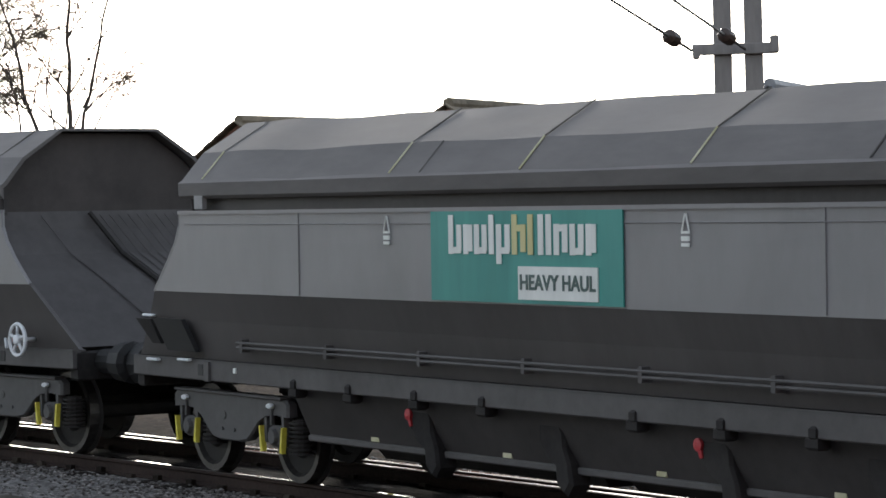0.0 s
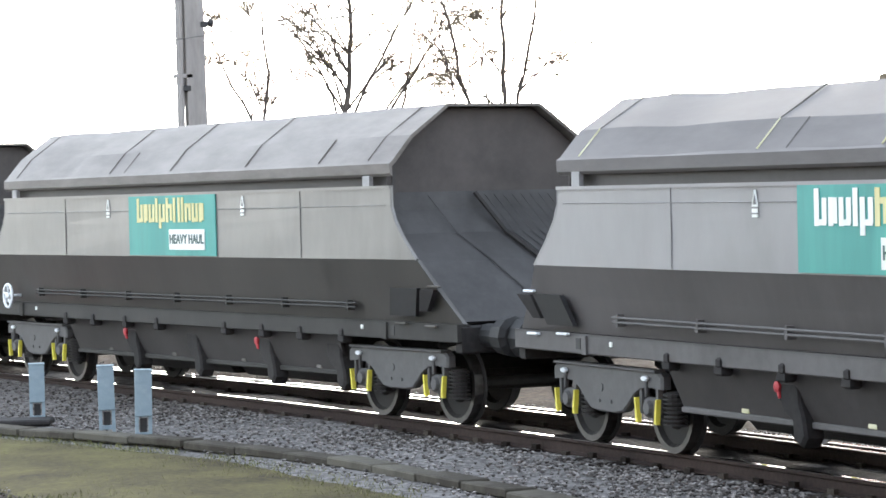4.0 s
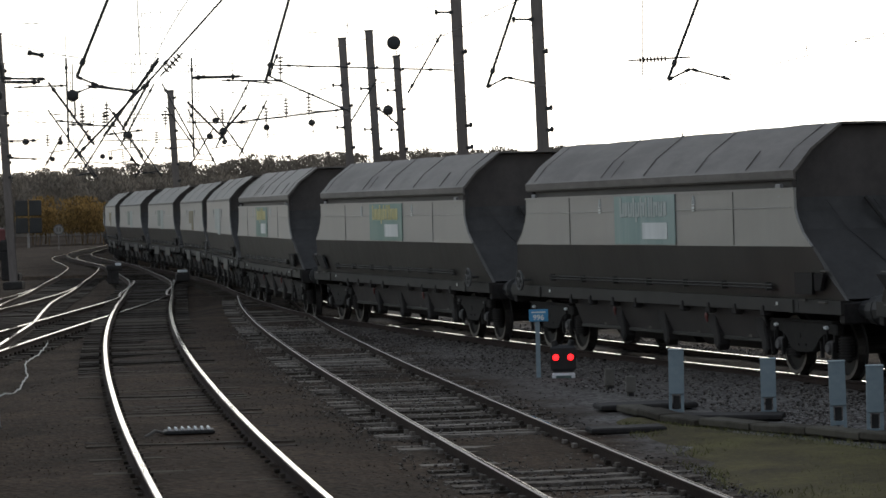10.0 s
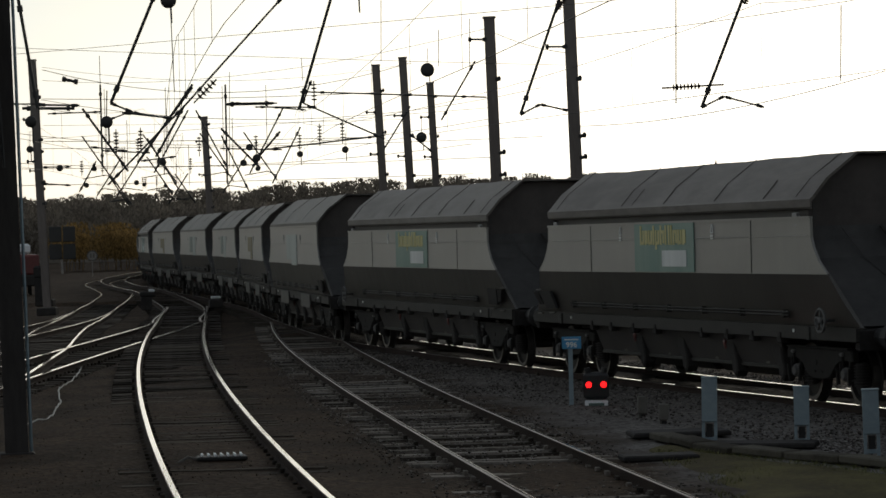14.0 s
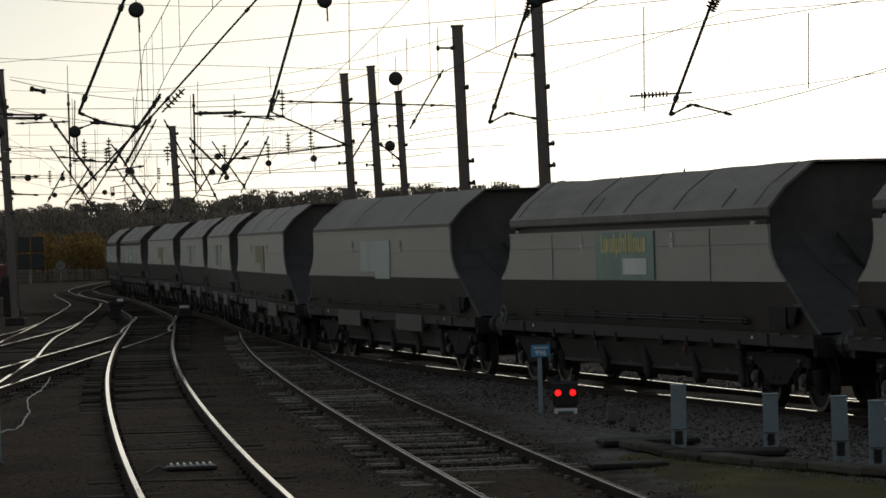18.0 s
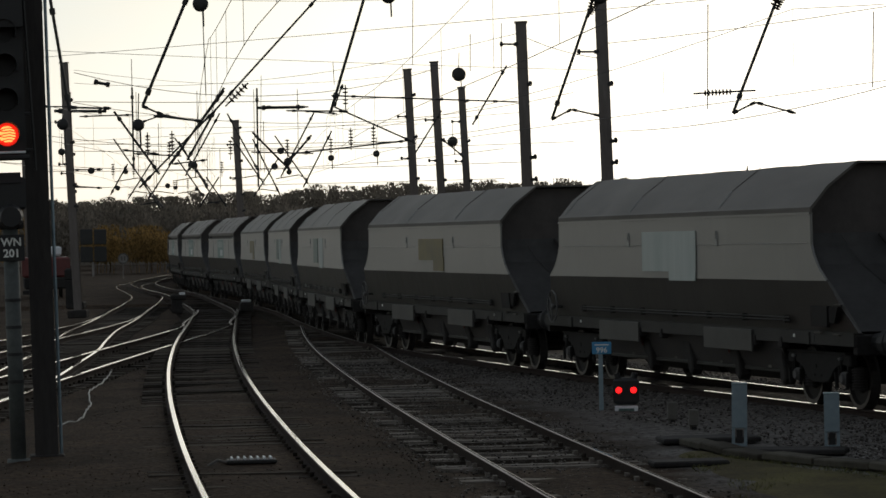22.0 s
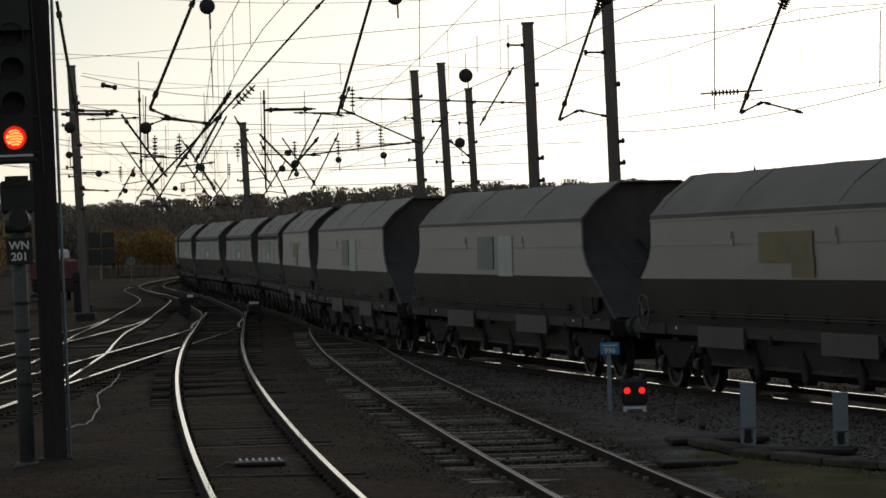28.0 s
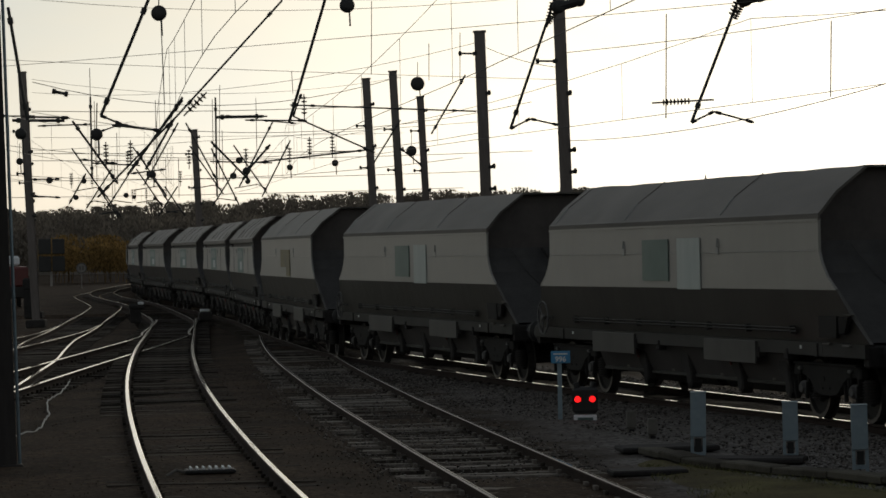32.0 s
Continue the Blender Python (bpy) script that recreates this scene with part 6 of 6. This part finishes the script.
for q in np.arange(0, TROUGH[2][-1], 1.0):
    p, t = along(TROUGH, q)
    part("lid", LID, None, trough, at=pose(p[0], p[1], -0.14 + random.uniform(-0.012, 0.012), random.uniform(-1, 1), random.uniform(-2, 2), math.degrees(math.atan2(-t[0], t[1])) + random.uniform(-1.5, 1.5)))
for x, y, sx, sy, rz in ((2.6, 38.5, 1.3, 0.5, 10), (3.4, 36.2, 1.5, 0.45, -14), (2.1, 34.6, 0.9, 0.4, 8)):
    g = Geo()
    g.slab((0, 0, 0), (sx, sy, 0.07), 0.02)
    solid("duct_slab", g, UNDER, "dark duct cover slab lying in ballast", "slab", "duct slabs", pose(x, y, -0.15, 1, 0, rz))

root = thing("track_treadle", "slotted steel plate between the rails of the main line", "treadle", at=pose(-3.20, 36.3, -0.17, 0, 0, 8))
g = Geo()
g.slab((0, 0, 0), (0.62, 0.34, 0.05), 0.015)
part("base", g, BLACK, root)
for k in range(7):
    g = Geo()
    g.slab((-0.24 + 0.08 * k, 0, 0.04), (0.028, 0.28, 0.03), 0.006)
    part("bar", g, WHITE, root, "pale worn bar")
g = Geo()
g.tube([(-0.31, -0.1, 0), (-0.42, -0.12, 0.03), (-0.55, -0.2, -0.04)], 0.02, 5)
part("lead", g, CONCRETE, root)

g = Geo()
g.tube([(p[0] + 0.07 * noise.noise(Vector((i * 0.16, 3.1, 0))) + 0.03 * noise.noise(Vector((i * 0.5, 7.7, 0))), p[1], -0.33 + 0.02 * math.sin(i * 2.7)) for i, p in enumerate(curve_line([(-9.0, 66.5), (-8.4, 60.9), (-8.15, 56.9), (-7.6, 53.1), (-7.05, 48.2), (-7.2, 45.7), (-6.3, 41.1), (-6.0, 38.4)], 0.45)[0])], 0.014, 5)
solid("loose_cable", g, DULL_PATCH, "dull pale loose cable trailing over the ballast", "cable")

# ---- far left: signals, sign, vehicle, hut ----
def far_signal(x, y, z0, heads):
    root = thing("distant_signal", "dark distant signal with stacked heads", "signal", "distant signals", pose(x, y, -0.2, 0, 0, 8))
    g = Geo()
    g.tube([(0, 0, 0), (0, 0, z0)], 0.09, 8)
    part("post", g, MAST, root)
    for k in range(heads):
        g = Geo()
        g.slab(((k % 2) * 1.1 - 0.5, 0, z0 + (k // 2) * 1.4 + 0.6), (1.0, 0.3, 1.25), 0.06)
        part("head", g, BLACK, root)


far_signal(-33.4, 237, 1.2, 4)
root = thing("speed_sign", "round pale speed sign on a post beside the far junction", "sign", at=pose(-29.0, 222, -0.2, 0, 0, 8))
g = Geo()
g.tube([(0, 0, 0), (0, 0, 1.1)], 0.04, 6)
part("post", g, MAST, root)
g = Geo()
g.lathe([(-0.02, 0.4), (0.02, 0.4)], "y", 18, (0, 0, 1.5))
part("disc", g, MAST, root)
g = Geo()
g.torus((0, -0.03, 1.5), 0.36, 0.05, "y", 20, 5)
part("rim", g, CONCRETE, root)
g = Geo()
for dx in (-0.11, 0.11):
    g.box((dx, -0.04, 1.5), (0.13, 0.02, 0.34))
part("figure_bar", g, CONCRETE, root)

root = thing("track_machine", "red and white rail vehicle parked far down the outer line", "vehicle", at=pose(-23.6, 150, -0.2, 0, 0, 10))
g = Geo()
g.slab((0, 0, 1.55), (2.4, 5, 1.0), 0.08)
part("body", g, RED_DULL, root, "dull red body")
g = Geo()
g.slab((0.2, 0, 2.35), (1.2, 3.0, 0.5), 0.1)
part("cab", g, WHITE, root, "white cab roof")
g = Geo()
g.slab((0, 0, 0.75), (2.2, 5, 0.6), 0.08)
part("frame", g, UNDER, root)
for wy in (-1.6, 1.6):
    for sx in (-0.76, 0.76):
        g = Geo()
        g.lathe([(-0.06, 0.1), (-0.06, 0.42), (0.06, 0.42), (0.06, 0.1)], "x", 16, (sx, wy, 0.43))
        part("wheel", g, WHEEL, root)

def ground_disc(x, y, h):
    root = thing("shunt_signal", "dark shunting signal with a pale hood beside the crossing", "signal", "shunt signals", pose(x, y, -0.2, 0, 0, 8))
    g = Geo()
    g.slab((0, 0, h * 0.35), (0.42, 0.35, h * 0.7), 0.04)
    g.slab((0.05, 0, h * 0.82), (0.6, 0.4, h * 0.3), 0.08)
    part("body", g, UNDER, root)
    g = Geo()
    g.slab((0.2, -0.1, h), (0.22, 0.2, 0.1), 0.02)
    part("hood", g, WHITE, root)


ground_disc(-18.3, 123, 1.75)
ground_disc(-12.6, 112, 0.75)
g = Geo()
g.slab((0, 0, 0.16), (0.34, 0.2, 0.1), 0.03)
solid("bright_lamp", g, WHITE, "small pale point lamp on the ballast", "lamp", at=pose(-10.0, 112.5, 0.06, 0, 0, 20))
root = thing("point_machine", "low dark point machine beside the turnout", "point machine", at=pose(-10.0, 112.5, -0.2, 0, 0, 8))
g = Geo()
g.slab((0, 0, 0.18), (0.5, 0.9, 0.36), 0.06)
part("case", g, UNDER, root)


# ---- houses behind the train ----
def house(x, y, w, d, eave, ridge, rz, roof, label):
    root = thing("house", label, "house", "houses behind the line", pose(x, y, -0.2, 0, 0, rz))
    g = Geo()
    g.loft([[(-w / 2, -d / 2, 0), (w / 2, -d / 2, 0), (w / 2, d / 2, 0), (-w / 2, d / 2, 0)], [(-w / 2, -d / 2, eave), (w / 2, -d / 2, eave), (w / 2, d / 2, eave), (-w / 2, d / 2, eave)]])
    for s in (-1, 1):
        g.loft([[(s * w / 2, -d / 2, eave), (s * w / 2, d / 2, eave), (s * w / 2, 0, ridge)], [(s * (w / 2 - 0.25), -d / 2, eave), (s * (w / 2 - 0.25), d / 2, eave), (s * (w / 2 - 0.25), 0, ridge)]])
    part("wall", g, BRICK, root, "red brick wall")
    for s in (-1, 1):
        g = Geo()
        e, r = (s * (d / 2 + 0.35), eave - 0.25), (0, ridge + 0.06)
        n = 9
        for k in range(n):
            f0, f1 = k / n, (k + 1) / n + 0.04
            y0, z0, y1, z1 = e[0] + (r[0] - e[0]) * f0, e[1] + (r[1] - e[1]) * f0, e[0] + (r[0] - e[0]) * min(1, f1), e[1] + (r[1] - e[1]) * min(1, f1)
            for c in range(int(w / 0.6) + 1):
                x0 = -w / 2 - 0.2 + c * 0.6
                g.loft([[(x0, y0, z0 + 0.07), (x0 + 0.58, y0, z0 + 0.07), (x0 + 0.58, y1, z1 + 0.03), (x0, y1, z1 + 0.03)],
                        [(x0, y0, z0), (x0 + 0.58, y0, z0), (x0 + 0.58, y1, z1), (x0, y1, z1)]])
        part("roof_slope", g, roof, root, "tiled roof slope")
    g = Geo()
    for c in range(int(w / 0.45)):
        g.tube([(-w / 2 + c * 0.45, 0, ridge + 0.1), (-w / 2 + c * 0.45 + 0.44, 0, ridge + 0.1)], 0.13, 8)
    part("ridge_tiles", g, roof, root)
    for wx in (-w / 4, w / 4):
        g = Geo()
        g.box((wx, -d / 2 - 0.02, eave - 1.4), (1.1, 0.06, 1.3))
        win = part("window", g, WHITE, root, "white framed window")
        g = Geo()
        g.box((wx, -d / 2 - 0.055, eave - 1.4), (0.9, 0.02, 1.1))
        part("pane", g, GLASS, win)

# ---- houses, trees, woods, ground cover ----
house(31.16, 65.9, 17.0, 5.2, 3.1, 4.9, 45, TILE, "long brick house with a mossy grey-brown tiled roof")
house(25.94, 70.2, 7.0, 5.0, 3.1, 4.8, 35, TILE, "low brick house with a brown tiled roof")
house(31.04, 54.77, 6.0, 4.6, 3.2, 5.0, 50, SLATE, "brick house with a grey slate roof")


def shoot(g, p, d, length, r, depth, tips, rng, droop):
    """A branch of bent segments that forks twice or three times."""
    pts, q, v = [Vector(p)], Vector(p), Vector(d).normalized()
    for i in range(5):
        v = (v + Vector((rng.uniform(-1, 1), rng.uniform(-0.6, 0.6), rng.uniform(-0.5, 0.7) - droop)) * 0.17).normalized()
        q = q + v * (length / 5)
        pts.append(q.copy())
    g.tube(pts, r, 5 if depth else 4, taper=max(0.0055, r * 0.45))
    tips += [(pts[3], v), (pts[-1], v)]
    if depth:
        for k in range(rng.choice((3, 4))):
            side = -1 if k % 2 else 1
            w = v + Vector((side * rng.uniform(0.4, 0.9), rng.uniform(-0.5, 0.5), rng.uniform(0.0, 0.5)))
            shoot(g, pts[rng.randint(2, 5)], w, length * rng.uniform(0.4, 0.65), max(0.0075, r * 0.55), depth - 1, tips, rng, droop)


def tree(x, y, stems, leafy, seed, label, droop=0.1):
    """stems: offset where the stem clears the train, its lean there and at its top, its height and radius, and its count of branches."""
    rng = random.Random(seed)
    root = thing("tree", label, "tree", "bare trees behind the line", pose(x, y, -0.25))
    tips = []
    for dx, lean, lean_top, height, r, count in stems:
        g = Geo()
        pts = [Vector((dx - lean * 1.2, 0, 0)), Vector((dx - lean * 0.9, 0, 2.4))]
        q, z = Vector((dx, 0, 4.2)), 4.2
        n = max(6, int((height - 4.2) * 2.4))
        for i in range(n + 1):
            pts.append(q.copy())
            f = i / n
            step = (height - 4.2) / n
            q = q + Vector((lean + (lean_top - lean) * f + rng.uniform(-0.16, 0.16), rng.uniform(-0.1, 0.1), 1)) * step
        m = len(pts)
        for i in range(m - 1):
            g.tube(pts[i:i + 2], r * (1 - 0.75 * i / m), 7, taper=r * (1 - 0.75 * (i + 1) / m))
        for k in range(count):
            i = rng.randint(3, m - 1)
            side = rng.choice((-1, 1))
            d = Vector((lean * 0.6 + side * rng.uniform(0.35, 0.8), rng.uniform(-0.4, 0.4), rng.uniform(0.7, 1.2)))
            shoot(g, pts[i], d, (height - 3.2) * rng.uniform(0.16, 0.34), max(0.010, r * (1 - 0.75 * i / m) * 0.5), 2 if r > 0.045 else 1, tips, rng, droop)
        part("trunk", g, BARK, root, "bare trunk with forking limbs")
    g = Geo()
    for p, v in tips:
        for j in range(5):
            w = (v + Vector((rng.uniform(-1.2, 1.2), rng.uniform(-1, 1), rng.uniform(-1.0, 0.6)))).normalized()
            k = rng.uniform(0.7, 1.5)
            g.tube([p, p + w * 0.16 * k, p + w * 0.3 * k + Vector((rng.uniform(-0.05, 0.05), 0, -0.06 * k))], 0.0055, 3, taper=0.0035)
    tagged(part("brushwood", g, TWIG, root), "fine bare twigs", kind="stuff")
    g = Geo()
    for p, v in tips:
        for j in range(leafy):
            c = p + Vector((rng.gauss(0, 0.2), rng.gauss(0, 0.2), rng.gauss(-0.05, 0.2)))
            a, b = Vector((rng.uniform(-1, 1), rng.uniform(-1, 1), rng.uniform(-1, 1))).normalized() * 0.026, Vector((rng.uniform(-1, 1), rng.uniform(-1, 1), rng.uniform(-1, 1))).normalized() * 0.018
            g.add([c - a, c + b, c + a, c - b], [(0, 1, 2, 3)])
    if leafy:
        tagged(part("leaves", g, LEAF, root), "sparse golden leaves", kind="stuff")


tree(12.62, 67.0, [(0.04, 0.26, -0.32, 7.4, 0.055, 7), (-0.02, -0.62, -0.5, 6.4, 0.048, 8)], 2, 3, "thin bare forked sapling behind the train")
tree(14.60, 67.0, [(0.0, 0.09, 0.11, 9.2, 0.085, 18), (0.12, 0.45, 0.72, 8.0, 0.05, 8), (0.02, -0.25, -0.75, 7.2, 0.04, 9)], 2, 11, "bare upright tree with golden leaves behind the train", 0.25)
tree(15.60, 67.8, [(0.0, 0.55, 0.9, 7.0, 0.05, 8), (-0.25, 0.75, 0.5, 6.8, 0.045, 8), (0.5, 0.2, 0.3, 7.6, 0.045, 9)], 3, 5, "leaning bushy tree with sparse golden leaves", 0.35)
tree(17.75, 66.6, [(0.05, -0.27, -0.2, 8.6, 0.06, 6), (0.28, -0.1, 0.05, 7.0, 0.035, 6), (-0.48, -0.22, -0.35, 7.0, 0.035, 7)], 1, 8, "bare slender tree leaning over the train")
tree(18.57, 67.0, [(0.0, -0.02, 0.06, 9.8, 0.07, 10), (0.1, 0.24, 0.24, 9.0, 0.055, 7), (-0.3, 0.15, 0.02, 6.2, 0.035, 5)], 1, 21, "bare twin-stemmed tree behind the train")
tree(19.2, 67.4, [(-0.2, 0.5, 0.95, 6.3, 0.035, 4), (0.3, 0.6, 0.55, 5.8, 0.028, 3)], 0, 31, "thin bare saplings leaning apart behind the train")


def clumps(name, label, category, spots, material, seed, density, grain=0.2, squash=1.0):
    """Uneven crowns, each of many small leaf-twig shards on bare stems, joined into one mesh."""
    rng = random.Random(seed)
    g = Geo()
    for x, y, h, r in spots:
        g.tube([(x, y, -0.2), (x + rng.uniform(-0.3, 0.3), y, h * 0.75)], 0.03 * r / 2, 3, taper=0.01)
        for k in range(density):
            a, e = rng.uniform(0, math.tau), rng.random() ** 0.6
            rr = r * e * (0.55 + 0.45 * rng.random())
            z = h * (0.28 + 0.72 * rng.random() ** 0.8 * squash)
            keep = 1 - abs(z / h - 0.55)
            c = Vector((x + math.cos(a) * rr * keep, y + math.sin(a) * rr * keep, z))
            s = rng.uniform(0.6, 1.5) * grain
            u = Vector((rng.uniform(-0.6, 0.6), rng.uniform(-0.6, 0.6), rng.uniform(0.3, 1.4))).normalized() * s
            w = Vector((rng.uniform(-1, 1), rng.uniform(-0.4, 0.4), rng.uniform(-0.3, 0.3))).normalized() * s * 0.4
            g.add([c - u, c + w, c + u, c - w], [(0, 1, 2, 3)])
    return solid(name, g, material, label, category, kind="stuff")


rng = random.Random(4)
spots = []
for i in range(430):
    f = i / 430
    x = -110 + 210 * f + rng.uniform(-2, 2)
    y = 372 - abs(x) * 0.15 + rng.uniform(-14, 14)
    tall = 9.0 + 1.0 * math.sin(x * 0.045 + 1) + 0.8 * noise.noise(Vector((x * 0.12, 0, 2)))
    spots.append((x, y, tall * (0.9 if x > -8 else 0.97) + rng.uniform(-0.7, 0.35), rng.uniform(1.5, 2.8)))
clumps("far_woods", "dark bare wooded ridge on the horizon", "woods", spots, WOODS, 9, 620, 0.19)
spots = [(-70 + 130 * i / 90 + rng.uniform(-1, 1), 300 + rng.uniform(-8, 8), rng.uniform(4.0, 7.0), rng.uniform(3, 4.5)) for i in range(90)]
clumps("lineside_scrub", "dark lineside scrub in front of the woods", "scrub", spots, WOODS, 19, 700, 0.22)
spots = [(-33.5 + rng.uniform(-4, 5), 258 + rng.uniform(-6, 6), rng.uniform(2.4, 4.2), rng.uniform(1.6, 2.6)) for i in range(26)]
clumps("golden_bush", "golden brown scrub bushes beside the far line", "bush", spots, BUSH, 23, 500, 0.14)
spots = [(-40 + rng.uniform(-22, 10), 170 + rng.uniform(-25, 25), rng.uniform(3.0, 6.0), rng.uniform(1.8, 3.0)) for i in range(46)]
clumps("left_bank_scrub", "dark brown scrub on the bank beyond the outer line", "scrub", spots, BUSH, 29, 450, 0.13)
g = Geo()
n = 120
for i in range(n):
    x = -150 + 300 * i / (n - 1)
    top = 7.4 + 0.7 * math.sin(x * 0.045 + 1) + 0.8 * noise.noise(Vector((x * 0.12, 0, 2))) + 0.5 * noise.noise(Vector((x * 0.6, 3, 2)))
    g.v += [(x, 352, -0.3), (x, 372, top * 0.8), (x, 382, top), (x, 420, top * 0.9)]
g.f = [(i * 4 + k, i * 4 + 4 + k, i * 4 + 5 + k, i * 4 + 1 + k) for i in range(n - 1) for k in range(3)]
g.m = [0] * len(g.f)
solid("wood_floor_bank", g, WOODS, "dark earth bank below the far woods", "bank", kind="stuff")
root = thing("church_spire", "tiny dark spire above the woods", "spire", at=pose(31.5, 382, -0.2))
g = Geo()
g.lathe([(0, 0.7), (8.6, 0.7), (8.8, 0.45), (11.2, 0.03)], "z", 6)
part("spire", g, UNDER, root)


def scatter_stones(name, label, material, lines, count, seed, lo, hi, size=1.0, stretch=(18, 52), clear=None):
    rng = random.Random(seed)
    g = Geo()
    for i in range(count):
        line = lines[i % len(lines)]
        y = stretch[0] + stretch[1] * rng.random() ** 1.5
        p, t = along(line, s_at_y(line, y))
        off = rng.uniform(lo, hi)
        if clear and abs(off) < clear:
            off = off * 0.9 - clear if off < 0 else clear + off * 0.9
        x, y, z, s = p[0] + off * t[1], p[1] - off * t[0], ground_z(p[0] + off * t[1], p[1] - off * t[0]) + 0.01 * size + rng.uniform(-0.02, 0.03) * size, rng.uniform(0.012, 0.034) * size
        j = [rng.uniform(0.6, 1.2) * s for _ in range(6)]
        a = rng.uniform(0, math.tau)
        c, d = math.cos(a), math.sin(a)
        g.add([(x + c * j[0], y + d * j[0], z), (x - d * j[1], y + c * j[1], z), (x - c * j[2], y - d * j[2], z), (x + d * j[3], y - c * j[3], z), (x + rng.uniform(-.3, .3) * s, y + rng.uniform(-.3, .3) * s, z + j[4] * 0.4), (x, y, z - j[5])],
              [(0, 1, 4), (1, 2, 4), (2, 3, 4), (3, 0, 4), (1, 0, 5), (2, 1, 5), (3, 2, 5), (0, 3, 5)])
    return solid(name, g, material, label, "ballast", kind="stuff")


scatter_stones("grey_ballast", "loose grey ballast stones beside the train", STONE, (TRAIN_LINE,), 22000, 77, -3.6, 2.2, 1.0, (18, 20), 0.95)
scatter_stones("sooty_ballast", "farther ballast stones beside the train, dimmed in colour", DIMMED_STONE, (TRAIN_LINE,), 13000, 79, -3.6, 2.2, 1.0, (36, 34), 0.95)
scatter_stones("loop_ballast", "brown-grey ballast stones over the sleepers of the loop line", DIMMED_STONE, (LOOP_LINE,), 9000, 81, -1.5, 1.5, 0.85, (20, 45))
scatter_stones("oily_ballast", "dark oily ballast stones between the running lines", DARK_STONE, (MAIN_LINE, LOOP_LINE, MAIN_LINE), 9000, 78, -3.2, 2.4, 0.5)


def grass_plot():
    rng = random.Random(5)
    g = Geo()
    for i in range(16000):
        f = rng.random()
        y = 20 + 16 * f
        edge = np.interp(y, [20, 25.4, 30.2, 33.0, 35.6, 37], [7.3, 6.7, 5.6, 4.25, 2.75, 2.5])
        lo = np.interp(y, [20, 28, 34, 37], [3.9, 2.55, 2.1, 2.2])
        x = rng.uniform(lo, edge)
        if noise.noise(Vector((x * 0.8, y * 0.5, 9))) < -0.15:
            continue
        h, a = rng.uniform(0.012, 0.07), rng.uniform(0, math.tau)
        w = 0.006
        dx, dy = math.cos(a) * w, math.sin(a) * w
        g.add([(x - dx, y - dy, -0.2), (x + dx, y + dy, -0.2), (x + rng.uniform(-.05, .05), y + rng.uniform(-.05, .05), -0.2 + h)], [(0, 1, 2)])
    return solid("rough_grass", g, GRASS, "thin mossy grass between the tracks", "grass", kind="stuff")


grass_plot()
g = Geo()
ys = np.linspace(19.5, 36.5, 30)
for i, y in enumerate(ys):
    edge = float(np.interp(y, [20, 25.4, 30.2, 33.0, 35.6, 37], [7.35, 6.75, 5.65, 4.3, 2.8, 2.5]))
    lo = float(np.interp(y, [20, 28, 34, 37], [3.8, 2.5, 2.05, 2.1])) + 0.25 * noise.noise(Vector((y * 0.7, 0, 0)))
    for k in range(9):
        f = k / 8
        g.v.append((lo + (edge - lo) * f, float(y), -0.285 + 0.13 * math.sin(math.pi * f) ** 0.4 + 0.012 * noise.noise(Vector((f * 8, y * 2, 4)))))
g.f = [(j * 9 + i, j * 9 + i + 1, j * 9 + 10 + i, j * 9 + 9 + i) for j in range(29) for i in range(8)]
g.m = [0] * len(g.f)
MOSS = mat("mossy_earth", (0.045, 0.035, 0.025), (0.118, 0.108, 0.046), 14, 0.95, bump=0.6, coarse=1.1, spec=0.06)
solid("moss_bed", g, MOSS, "mossy earth bed between the tracks", "earth", kind="stuff")
motions()
